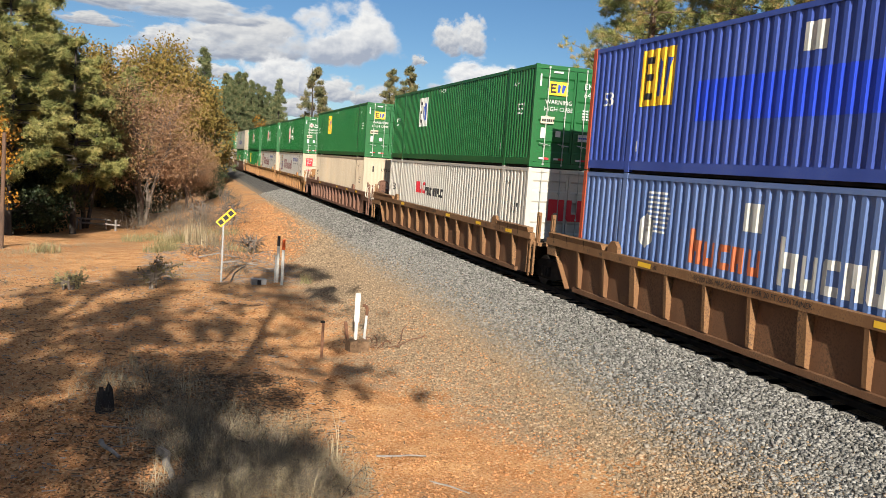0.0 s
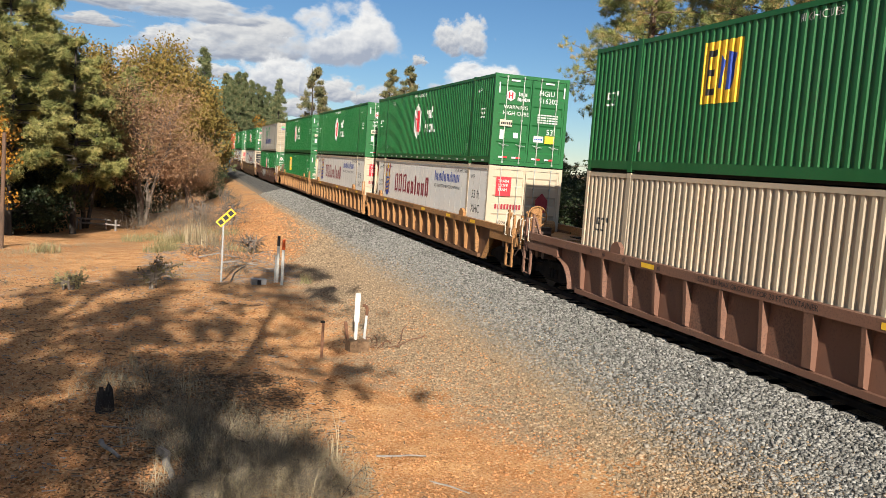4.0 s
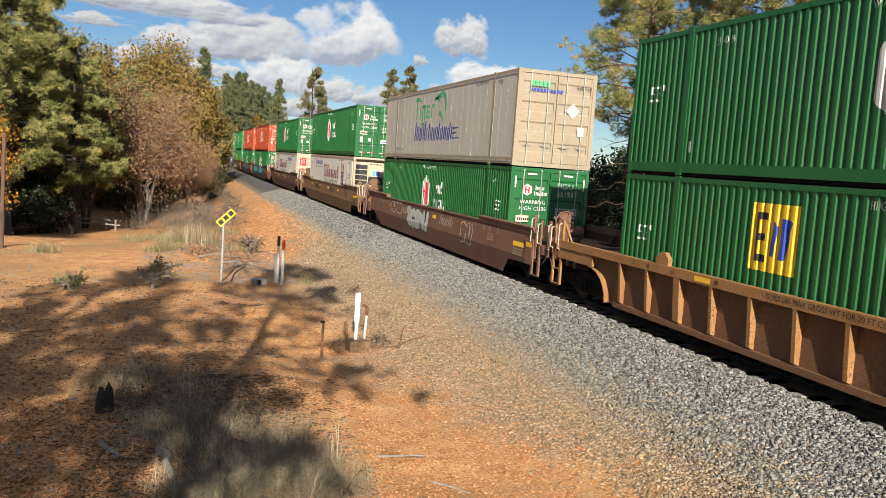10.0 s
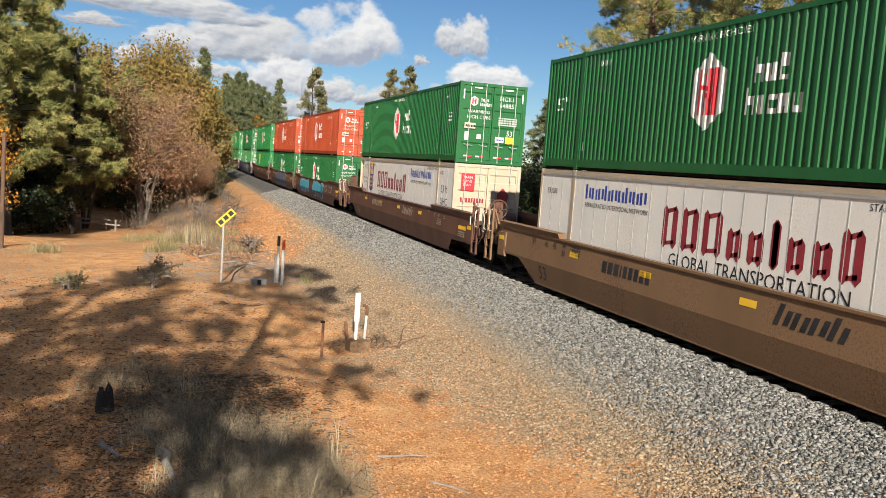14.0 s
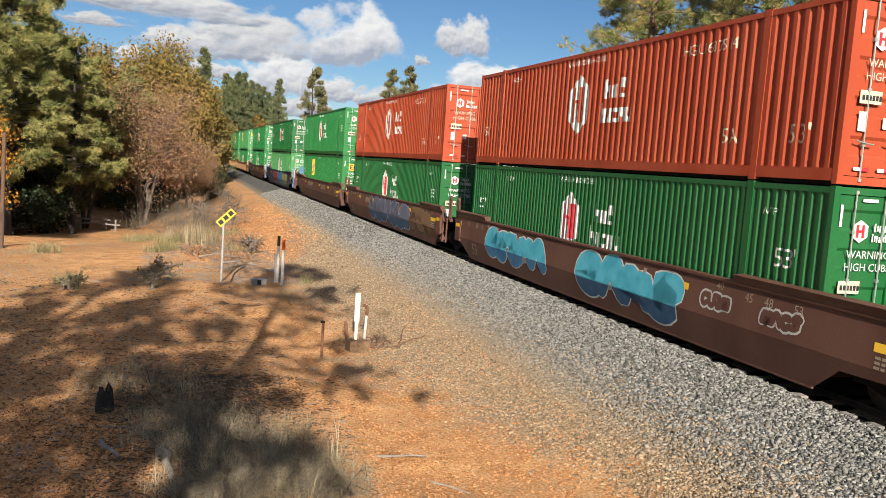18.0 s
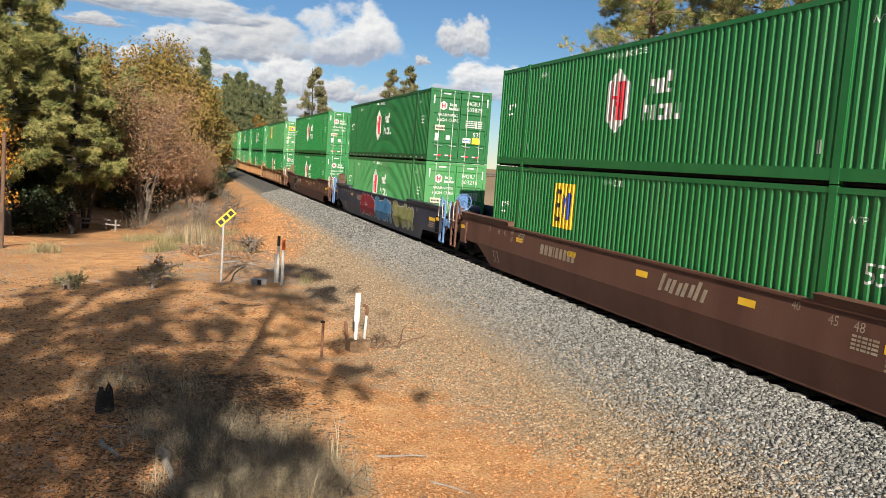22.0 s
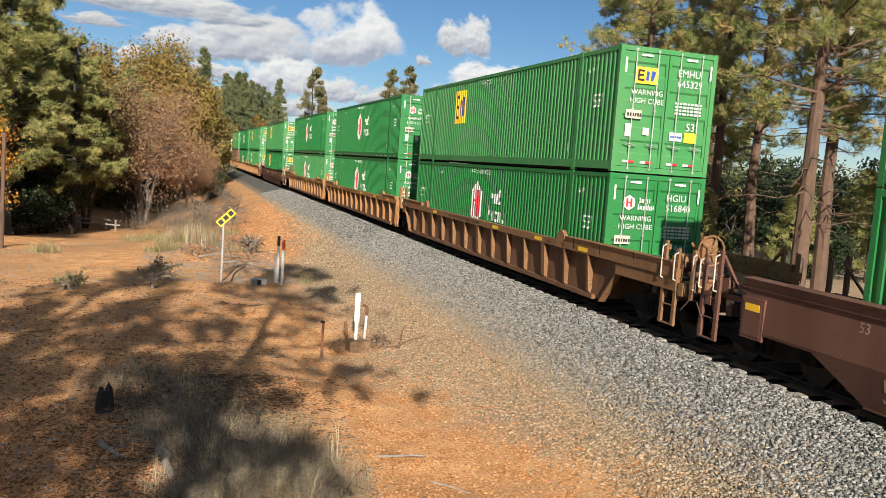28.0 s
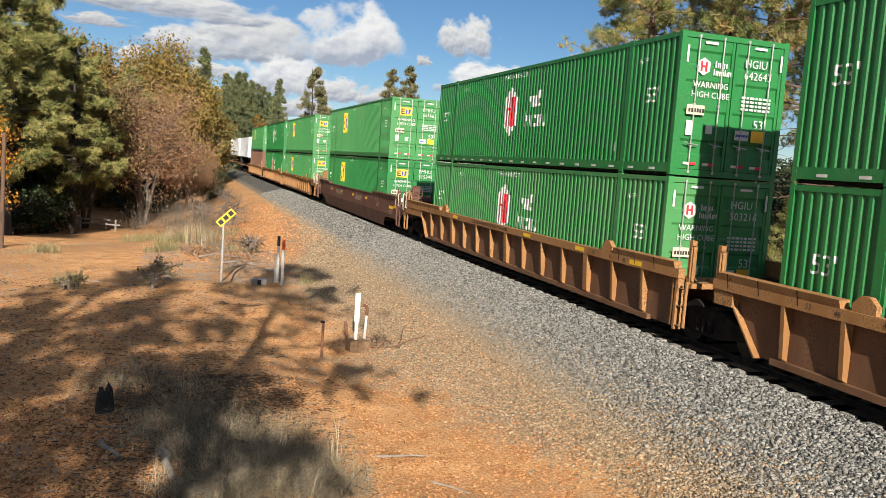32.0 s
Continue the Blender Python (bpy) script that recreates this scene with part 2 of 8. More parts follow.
M["ink_yellow"] = material("yellow_marking", (0.75, 0.42, 0.02), (0.82, 0.50, 0.04), 0.6, 3, 60, 0.0)
M["ink_blue"] = material("blue_marking", (0.02, 0.05, 0.28), (0.03, 0.07, 0.34), 0.6, 3, 60, 0.0)
M["ink_navy"] = material("dark_blue_paint", (0.02, 0.07, 0.14), (0.035, 0.10, 0.19), 0.6, 3, 60, 0.0)
M["ink_slate"] = material("slate_grey_paint", (0.075, 0.085, 0.12), (0.14, 0.15, 0.20), 0.6, 3, 60, 0.0)
M["ink_cyan"] = material("blue_green_paint", (0.05, 0.32, 0.42), (0.09, 0.42, 0.52), 0.6, 3, 60, 0.0)
M["ink_tiger"] = material("leaf_green_marking", (0.05, 0.38, 0.15), (0.07, 0.45, 0.2), 0.6, 3, 60, 0.0)
M["ink_lilac"] = material("grey_lilac_paint", (0.28, 0.28, 0.42), (0.40, 0.40, 0.55), 0.6, 3, 60, 0.0)
M["ink_olive"] = material("olive_paint", (0.22, 0.22, 0.08), (0.30, 0.30, 0.12), 0.6, 3, 60, 0.0)
M["ink_grey"] = material("grey_sticker", (0.40, 0.40, 0.36), (0.5, 0.5, 0.46), 0.6, 3, 60, 0.0)
M["trailer"] = material("white_trailer_paint", (0.70, 0.71, 0.72), (0.8, 0.8, 0.8), 0.4, 0.7, 25, 0.03, streak=4)
M["rubber"] = material("black_rubber", (0.02, 0.02, 0.02), (0.035, 0.035, 0.035), 0.85, 6, 60, 0.2)
M["post_white"] = material("white_post_plastic", (0.42, 0.41, 0.385), (0.54, 0.53, 0.50), 0.5, 6, 60, 0.05)
M["post_orange"] = material("orange_cap_plastic", (0.75, 0.10, 0.02), (0.8, 0.14, 0.03), 0.5, 6, 60, 0.05)
M["rust"] = material("rusty_iron", (0.10, 0.045, 0.025), (0.17, 0.08, 0.045), 0.85, 12, 90, 0.3)
M["zinc"] = material("galvanised_post", (0.25, 0.25, 0.25), (0.36, 0.36, 0.35), 0.55, 6, 60, 0.1, metal=0.5)
M["deadwood"] = material("weathered_grey_wood", (0.16, 0.14, 0.125), (0.28, 0.25, 0.22), 0.9, 6, 60, 0.5, streak=6)
M["bark"] = material("pine_bark", (0.075, 0.048, 0.034), (0.17, 0.10, 0.065), 0.9, 3.5, 30, 0.8, streak=3, c3=(0.03, 0.022, 0.018), dirt=0.7)
M["bark_oak"] = material("grey_oak_bark", (0.10, 0.08, 0.065), (0.18, 0.15, 0.125), 0.9, 4, 35, 0.6, streak=3)
M["bark_dark"] = material("dark_oak_bark", (0.030, 0.024, 0.020), (0.06, 0.048, 0.04), 0.9, 4, 35, 0.6, streak=3)
M["needle"] = leafy("green_pine_needles", (0.085, 0.110, 0.034), (0.285, 0.275, 0.092), (0.52, 0.44, 0.17))
M["needle_rust"] = leafy("browning_pine_needles", (0.085, 0.115, 0.034), (0.27, 0.27, 0.085), (0.58, 0.36, 0.15))
M["needle_tan"] = leafy("olive_tan_needles", (0.11, 0.12, 0.055), (0.21, 0.195, 0.09), (0.34, 0.26, 0.14))
# needles lightened: the haze of distance is put into their colour
M["needle_far"] = leafy("haze_pale_conifer_needles", (0.085, 0.115, 0.055), (0.17, 0.185, 0.085), (0.28, 0.26, 0.125))
M["oak_brown"] = leafy("dry_brown_oak_leaves", (0.19, 0.100, 0.052), (0.34, 0.195, 0.108), (0.45, 0.285, 0.168))
M["oak_brown_green"] = leafy("mixed_oak_leaves", (0.06, 0.06, 0.02), (0.14, 0.11, 0.04), (0.34, 0.19, 0.08))
M["oak_gold"] = leafy("olive_gold_oak_leaves", (0.125, 0.10, 0.024), (0.24, 0.165, 0.040), (0.36, 0.215, 0.06))
M["oak_orange"] = leafy("orange_autumn_leaves", (0.16, 0.08, 0.015), (0.36, 0.17, 0.02), (0.52, 0.27, 0.03))
# shrub green taken near black, to hold the shade under the crowns
M["oak_dark"] = leafy("shade_dark_green_shrub_leaves", (0.014, 0.024, 0.010), (0.030, 0.045, 0.018), (0.06, 0.065, 0.025))
M["dry_twig"] = leafy("grey_dry_twigs", (0.095, 0.078, 0.060), (0.20, 0.165, 0.126), (0.35, 0.29, 0.22))
M["straw"] = leafy("dry_straw_grass", (0.22, 0.17, 0.105), (0.37, 0.295, 0.185), (0.53, 0.44, 0.29))
M["green_grass"] = leafy("yellow_green_grass", (0.18, 0.165, 0.075), (0.30, 0.255, 0.125), (0.45, 0.37, 0.2))
M["stone"] = material("grey_ballast_stone", (0.150, 0.144, 0.130), (0.240, 0.230, 0.207), 0.85, 20, 120, 0.3, jitter=-0.6, gloss=0.15)
M["pebble"] = material("brown_gravel_stone", (0.22, 0.155, 0.095), (0.34, 0.25, 0.16), 0.9, 16, 120, 0.3, jitter=-0.5, gloss=0.15)
M["clod"] = material("orange_soil_clod", (0.34, 0.15, 0.06), (0.48, 0.25, 0.115), 0.95, 16, 120, 0.3, jitter=-0.45, gloss=0.1)
M["litter"] = material("dark_plant_litter", (0.09, 0.055, 0.032), (0.16, 0.10, 0.06), 0.95, 16, 120, 0.3, jitter=-0.5, gloss=0.1)


def ground_material():
    """Orange clay, stony brown gravel beside the track, pale dry strips; zones by distance from the track."""
    m = bpy.data.materials.new("orange_clay_and_gravel")
    m.use_nodes = True
    n, ln = m.node_tree.nodes, m.node_tree.links
    b = n["Principled BSDF"]
    g = n.new("ShaderNodeNewGeometry")
    sep = n.new("ShaderNodeSeparateXYZ")
    ln.new(g.outputs["Position"], sep.inputs[0])

    def noise_tex(scale, detail=6):
        t = n.new("ShaderNodeTexNoise")
        t.inputs["Scale"].default_value, t.inputs["Detail"].default_value = scale, detail
        ln.new(g.outputs["Position"], t.inputs[0])
        return t.outputs[0]

    def blend(f, a, c):
        x = n.new("ShaderNodeMix")
        x.data_type = "RGBA"
        ln.new(f, x.inputs[0])
        for v, k in ((a, 6), (c, 7)):
            if isinstance(v, tuple):
                x.inputs[k].default_value = (*v, 1)
            else:
                ln.new(v, x.inputs[k])
        return x.outputs[2]

    def span(v, lo, hi, to=1.0):
        r = n.new("ShaderNodeMapRange")
        r.inputs[1].default_value, r.inputs[2].default_value, r.inputs[4].default_value = lo, hi, to
        ln.new(v, r.inputs[0])
        return r.outputs[0]

    def math_op(op, a, c):
        x = n.new("ShaderNodeMath")
        x.operation = op
        for v, k in ((a, 0), (c, 1)):
            if isinstance(v, (int, float)):
                x.inputs[k].default_value = v
            else:
                ln.new(v, x.inputs[k])
        return x.outputs[0]

    big, mid, fine = noise_tex(0.35), noise_tex(2.2), noise_tex(26.0, 8)
    clay = blend(span(mid, 0.35, 0.65), (0.41, 0.180, 0.064), (0.61, 0.33, 0.140))
    clay = blend(span(fine, 0.52, 0.72, 0.8), clay, (0.70, 0.50, 0.31))
    clay = blend(span(fine, 0.48, 0.30, 0.7), clay, (0.16, 0.06, 0.025))
    litter = math_op("MULTIPLY", span(big, 0.46, 0.60), span(mid, 0.35, 0.6))
    clay = blend(math_op("MULTIPLY", litter, 0.55), clay, (0.22, 0.14, 0.085))
    gravel = blend(span(fine, 0.35, 0.68), (0.17, 0.115, 0.07), (0.46, 0.34, 0.22))
    wob = math_op("ADD", sep.outputs[0], math_op("MULTIPLY", math_op("SUBTRACT", mid, 0.5), 2.4))
    wob = math_op("ADD", wob, math_op("MULTIPLY", math_op("SUBTRACT", big, 0.5), 3.0))
    wob = math_op("SUBTRACT", wob, span(sep.outputs[1], 15.0, 9.5, 2.0))
    wob = math_op("SUBTRACT", wob, span(sep.outputs[1], 27.0, 58.0, 3.2))
    col = blend(span(wob, 3.1, 4.5), clay, gravel)
    far = blend(span(sep.outputs[1], 115, 180), col, (0.24, 0.17, 0.10))
    ln.new(far, b.inputs["Base Color"])
    b.inputs["Roughness"].default_value = 0.95
    b.inputs["Specular IOR Level"].default_value = 0.1
    bp = n.new("ShaderNodeBump")
    bp.inputs["Strength"].default_value, bp.inputs["Distance"].default_value = 0.8, 0.03
    grit = noise_tex(75.0, 4)
    ln.new(math_op("ADD", math_op("ADD", math_op("MULTIPLY", fine, 0.6), math_op("MULTIPLY", grit, 0.5)), math_op("MULTIPLY", mid, 1.2)), bp.inputs["Height"])
    ln.new(bp.outputs[0], b.inputs["Normal"])
    return m


M["ground"] = ground_material()
# near-black colour stands in for the shade under the train
M["track_shade"] = material("shade_dark_track_bed", (0.010, 0.009, 0.008), (0.02, 0.018, 0.016), 0.95, 3, 30, 1.0, gloss=0.05)
# weathered wood, pale as where sun reaches it outside the wagon's shadow
M["tie"] = material("sunlit_weathered_sleeper_wood", (0.22, 0.20, 0.17), (0.36, 0.33, 0.29), 0.9, 5, 50, 0.4, jitter=0.25)
M["rail_rust"] = material("rusty_rail_steel", (0.05, 0.03, 0.02), (0.09, 0.055, 0.038), 0.8, 6, 60, 0.2)
def edge_blend(m, colour, lo, hi):
    """Runs out into another colour between two distances from the track."""
    n, ln = m.node_tree.nodes, m.node_tree.links
    b = n["Principled BSDF"]
    old = b.inputs["Base Color"].links[0].from_socket
    g, sep, nz, add, r, x = [n.new("ShaderNode" + k) for k in ("NewGeometry", "SeparateXYZ", "TexNoise", "Math", "MapRange", "Mix")]
    nz.inputs["Scale"].default_value, nz.inputs["Detail"].default_value = 6.0, 8
    add.operation = "ADD"
    ln.new(g.outputs["Position"], sep.inputs[0])
    ln.new(g.outputs["Position"], nz.inputs[0])
    ln.new(sep.outputs[0], add.inputs[0])
    ln.new(nz.outputs[0], add.inputs[1])
    r.inputs[1].default_value, r.inputs[2].default_value = D - hi + 0.5, D - lo + 0.5
    ln.new(add.outputs[0], r.inputs[0])
    x.data_type = "RGBA"
    ln.new(r.outputs[0], x.inputs[0])
    x.inputs[6].default_value = (*colour, 1)
    ln.new(old, x.inputs[7])
    ln.new(x.outputs[2], b.inputs["Base Color"])
    return m


# darker than the loose stones: the shade of their gaps is painted in
M["ballast"] = material("gap_shaded_grey_ballast", (0.060, 0.057, 0.052), (0.11, 0.105, 0.097), 0.95, 3, 30, 1.0, c3=(0.24, 0.23, 0.215), dirt=0.6, gloss=0.1)
edge_blend(M["ballast"], (0.33, 0.235, 0.145), 3.2, 4.2)
edge_blend(M["stone"], (0.26, 0.20, 0.135), 3.3, 4.9)


# ---------------------------------------------------------------- mesh helpers
class Shape:
    """Collects simple solids into one mesh."""

    def __init__(self):
        self.v, self.f = [], []

    def add(self, verts, faces):
        k = len(self.v)
        self.v += [tuple(p) for p in verts]
        self.f += [tuple(i + k for i in q) for q in faces]
        return self

    def box(self, x0, x1, y0, y1, z0, z1):
        return self.add([(x, y, z) for x in (x0, x1) for y in (y0, y1) for z in (z0, z1)],
                        [(0, 1, 3, 2), (4, 6, 7, 5), (0, 4, 5, 1), (2, 3, 7, 6), (0, 2, 6, 4), (1, 5, 7, 3)])

    def slab(self, outline, x0, x1):
        """A plate: outline of (y, z) points, between x0 and x1."""
        k = len(outline)
        return self.add([(x, y, z) for x in (x0, x1) for y, z in outline],
                        [tuple(range(k)), tuple(range(2 * k - 1, k - 1, -1))] + [(i, i + k, (i + 1) % k + k, (i + 1) % k) for i in range(k)])

    def wedge(self, outline, y0, y1):
        """A plate: outline of (x, z) points, between y0 and y1."""
        k = len(outline)
        return self.add([(x, y, z) for y in (y0, y1) for x, z in outline],
                        [tuple(range(k)), tuple(range(2 * k - 1, k - 1, -1))] + [(i, i + k, (i + 1) % k + k, (i + 1) % k) for i in range(k)])

    def rod(self, a, b, r, r2=None, n=6):
        a, b = Vector(a), Vector(b)
        r2 = r if r2 is None else r2
        w = (b - a).normalized()
        u = w.orthogonal().normalized()
        t = w.cross(u)
        ring = [(math.cos(6.2832 * i / n), math.sin(6.2832 * i / n)) for i in range(n)]
        vs = [a + (u * c + t * s) * r for c, s in ring] + [b + (u * c + t * s) * r2 for c, s in ring]
        fs = [(i, (i + 1) % n, (i + 1) % n + n, i + n) for i in range(n)]
        if r > 0.004:
            fs += [tuple(range(n - 1, -1, -1)), tuple(range(n, 2 * n))]
        return self.add(vs, fs)

    def path(self, pts, r, n=6):
        for a, b in zip(pts, pts[1:]):
            self.rod(a, b, r, None, n)
        return self

    def ring(self, c, r, tube, axis="y", n=16):
        pts = []
        for i in range(n + 1):
            a = 6.2832 * i / n
            o = (r * math.cos(a), 0, r * math.sin(a)) if axis == "y" else (0, r * math.cos(a), r * math.sin(a))
            pts.append((c[0] + o[0], c[1] + o[1], c[2] + o[2]))
        return self.path(pts, tube, 5)

    def mesh(self, name, mat, smooth=False):
        me = bpy.data.meshes.new(name)
        me.from_pydata(self.v, [], self.f)
        me.materials.append(mat)
        bm = bmesh.new()
        bm.from_mesh(me)
        bmesh.ops.recalc_face_normals(bm, faces=bm.faces)
        bm.to_mesh(me)
        bm.free()
        if smooth:
            me.polygons.foreach_set("use_smooth", [True] * len(me.polygons))
        return me


def raw_mesh(name, verts, faces, mat):
    """A mesh from arrays: verts (n, 3), faces (m, 3)."""
    me = bpy.data.meshes.new(name)
    me.vertices.add(len(verts))
    me.vertices.foreach_set("co", np.asarray(verts, np.float32).ravel())
    k = faces.shape[1]
    me.loops.add(faces.size)
    me.loops.foreach_set("vertex_index", faces.astype(np.int32).ravel())
    me.polygons.add(len(faces))
    me.polygons.foreach_set("loop_start", np.arange(0, faces.size, k, dtype=np.int32))
    me.update(calc_edges=True)
    me.materials.append(mat)
    return me


def part(name, shape, mat, parent, label=""):
    """One mesh object under a thing or a part."""
    me = shape if isinstance(shape, bpy.types.Mesh) else shape.mesh(name, mat)
    ob = new(name, me)
    ob.parent = parent
    if label:
        ob["label"] = label
    return ob


def empty(name):
    ob = new(name)
    ob.empty_display_size = 0.3
    return ob


# ---------------------------------------------------------------- ground, ballast, track
def sm(x, a, b):
    t = min(max((x - a) / (b - a), 0.0), 1.0)
    return t * t * (3 - 2 * t)


def height(x, y):
    u = track_x(y) - x
    if u < -1.9:
        r = -u
        z = -0.05 - 0.75 * sm(r, 1.9, 4.6) - 0.5 * sm(r, 6, 14)
    elif u < 1.9:
        z = -0.12
    else:
        z = -0.06 - 0.60 * min((u - 1.9) / 2.4, 1.0) - 0.22 * sm(u, 4.0, 7.5) - 0.10 * (1 - sm(u, 3.6, 4.4))
        z -= 1.1 * sm(u, 8.5, 15) * sm(y, 26, 55)
        z -= 1.5 * sm(u, 4.6, 9.5) * sm(y, 40, 66)
        z += 2.3 * math.exp(-((x + 1.0) ** 2 + (y + 0.5) ** 2) / 36.0) * sm(u, 5.0, 9.0)
    if abs(u) > 4.5:
        k = min((abs(u) - 4.5) / 3, 1.0)
        z += k * (0.16 * noise.noise((x * 0.35, y * 0.35, 0.0)) + 0.05 * noise.noise((x * 1.3, y * 1.3, 3.0)))
        if math.hypot(x, y) > 140:
            z += 3.0 * noise.noise((x * 0.012, y * 0.012, 5.0)) * sm(math.hypot(x, y), 140, 300)
    return z


def grid_lines(dense, lo, hi, step, reach):
    a = list(np.arange(lo, hi + 1e-6, step))
    d = step
    while a[-1] < reach:
        d *= dense
        a.append(a[-1] + d)
    d = step
    while a[0] > -reach:
        d *= dense
        a.insert(0, a[0] - d)
    return a


def build_ground():
    xs = grid_lines(1.22, -9, 16, 0.25, 3000)
    ys = grid_lines(1.16, 3, 36, 0.25, 3000)
    nx, ny = len(xs), len(ys)
    v = np.array([(x, y, height(x, y)) for y in ys for x in xs])
    i = np.arange(nx * ny).reshape(ny, nx)
    f = np.stack([i[:-1, :-1], i[:-1, 1:], i[1:, 1:], i[1:, :-1]], -1).reshape(-1, 4)
    me = raw_mesh("ground", v, f, M["ground"])
    me.polygons.foreach_set("use_smooth", [True] * len(me.polygons))
    ob = new("ground", me)
    tagged(ob, "orange clay ground with brown gravel beside the railway", "ground", kind="structure")
    # ballast bed
    prof = [(-4.1, -0.80), (-3.5, -0.46), (-3.0, -0.32), (-2.1, -0.06), (-1.75, -0.01), (-1.45, -0.06), (-0.95, -0.13), (-0.6, -0.14), (0.6, -0.14), (0.95, -0.13),
            (1.45, -0.06), (1.75, -0.01), (2.1, -0.06), (4.6, -0.85)]
    ss = list(np.arange(-340, 0, 4.0)) + list(np.arange(0, 60, 0.35)) + list(np.arange(60, 620, 3.0))
    vs = []
    for s in ss:
        x, y, h = track(s)
        near = 0 <= s < 60
        for k, (o, z) in enumerate(prof):
            w = 0.012 * noise.noise((o * 2.1, s * 1.4, 1.0)) if near and k not in (0, len(prof) - 1) else 0.0
            o2 = o + (0.3 * noise.noise((s * 0.5, 7.0, 0)) if k < 1 else 0.0)
            sink = 0.04 if near and -2.6 < o < -1.5 else 0.018 if near and -3.6 < o < -2.6 else 0.0
            vs.append((x + o2 * math.cos(h), y + o2 * math.sin(h), z + w - sink))
    k = len(prof)
    i = np.arange(len(vs)).reshape(-1, k)
    f = np.stack([i[:-1, :-1], i[:-1, 1:], i[1:, 1:], i[1:, :-1]], -1).reshape(-1, 4)
    bed = raw_mesh("ballast_bed", np.array(vs), f, M["ballast"])
    # the strips between the sleeper ends carry the train's shade as colour
    bed.materials.append(M["track_shade"])
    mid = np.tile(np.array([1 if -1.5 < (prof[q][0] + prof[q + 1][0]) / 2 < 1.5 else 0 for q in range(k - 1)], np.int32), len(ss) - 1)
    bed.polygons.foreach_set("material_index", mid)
    tagged(new("ballast_bed", bed), "grey crushed stone ballast bed under the track", "ballast", kind="structure")
    # rails
    for side in (-1, 1):
        rp = [(-0.07, -0.17), (-0.07, -0.155), (-0.01, -0.14), (-0.01, -0.045), (-0.036, -0.035), (-0.036, 0), (0.036, 0), (0.036, -0.035), (0.01, -0.045), (0.01, -0.14), (0.07, -0.155), (0.07, -0.17)]
        sh = Shape()
        vs = []
        st = list(np.arange(-340, 121, 20.0)) + list(np.arange(125, 620, 5.0))
        for s in st:
            x, y, h = track(s)
            for o, z in rp:
                o += side * 0.755
                vs.append((x + o * math.cos(h), y + o * math.sin(h), z))
        k = len(rp)
        i = np.arange(len(vs)).reshape(-1, k)
        j = np.roll(i, -1, 1)
        f = np.stack([i[:-1], j[:-1], j[1:], i[1:]], -1).reshape(-1, 4)
        tagged(new("rail", raw_mesh("rail", np.array(vs), f, M["rail_rust"])), "rusty steel running rail on wooden sleepers", "rail", "rails", "structure")


build_ground()


def stones(name, count, place, size, mat, label, seed, flat=0.7):
    """Loose stones, eight-cornered and uneven, as one object."""
    rng = np.random.default_rng(seed)
    cube = np.array([(x, y, z) for x in (-1, 1) for y in (-1, 1) for z in (-1, 1)], float)
    quad = np.array([(0, 1, 3, 2), (4, 6, 7, 5), (0, 4, 5, 1), (2, 3, 7, 6), (0, 2, 6, 4), (1, 5, 7, 3)])
    pos = place(rng, count)
    n = len(pos)
    r = size * np.clip(rng.lognormal(0, 0.33, (n, 1, 1)), 0.4, 1.9)
    v = cube[None] * rng.uniform(0.45, 1.0, (n, 8, 3)) * r * np.array([1, 1, flat])
    a, b = rng.uniform(0, 6.28, n), rng.uniform(-0.6, 0.6, n)
    ca, sa, cb, sb = np.cos(a), np.sin(a), np.cos(b), np.sin(b)
    x, y, z = v[..., 0], v[..., 1], v[..., 2]
    y, z = y * cb[:, None] - z * sb[:, None], y * sb[:, None] + z * cb[:, None]
    x, y = x * ca[:, None] - y * sa[:, None], x * sa[:, None] + y * ca[:, None]
    v = np.stack([x, y, z], -1) + pos[:, None, :]
    f = (quad[None] + 8 * np.arange(n)[:, None, None]).reshape(-1, 4)
    ob = new(name, raw_mesh(name, v.reshape(-1, 3), f, mat))
    return tagged(ob, label, "stones", kind="stuff")


def bed_z(o):
    prof = ((-5.2, -0.72), (-4.3, -0.67), (-3.75, -0.60), (-3.5, -0.47), (-3.0, -0.32), (-2.1, -0.06), (-1.75, -0.01), (-1.45, -0.06), (-0.95, -0.13), (0.0, -0.14))
    return np.interp(o, [p[0] for p in prof], [p[1] for p in prof])


def on_bed(rng, n):
    o = -1.45 - 2.35 * rng.random(n) ** 0.9 - np.abs(rng.normal(0, 0.5, n)) * (rng.random(n) < 0.45)
    y = 6.5 + 30 * rng.random(n) ** 1.6
    return np.stack([D + o, y, bed_z(o) - 0.012 + 0.040 * rng.random(n)], -1)


def on_bed_far(rng, n):
    o = -1.3 - 2.6 * rng.random(n) ** 0.8
    y = 30 + 45 * rng.random(n)
    return np.stack([D + o, y, bed_z(o) + 0.02], -1)


def on_gravel(rng, n):
    y = 6.5 + 26 * rng.random(n) ** 1.5
    edge = np.interp(y, (9.5, 15.0), (1.6, 3.3))
    x = D - 3.2 - (edge + 0.3) * rng.random(n) ** 0.9 + rng.normal(0, 0.4, n)
    return np.array([(a, b, max(height(a, b) + 0.006, float(bed_z(a - D)) + 0.02 if a - D > -4.0 else -9.0)) for a, b in zip(x, y)])


def on_clay(rng, n):
    y = 5.0 + 18 * rng.random(n) ** 1.7
    x = (rng.random(n) * 1.05 - 0.28) * y * 0.72
    p = [(a, b, height(a, b) + 0.004) for a, b, c in zip(x, y, rng.random(n)) if a < 6.3 and (a < 1.2 or c < 0.75)]
    return np.array(p)


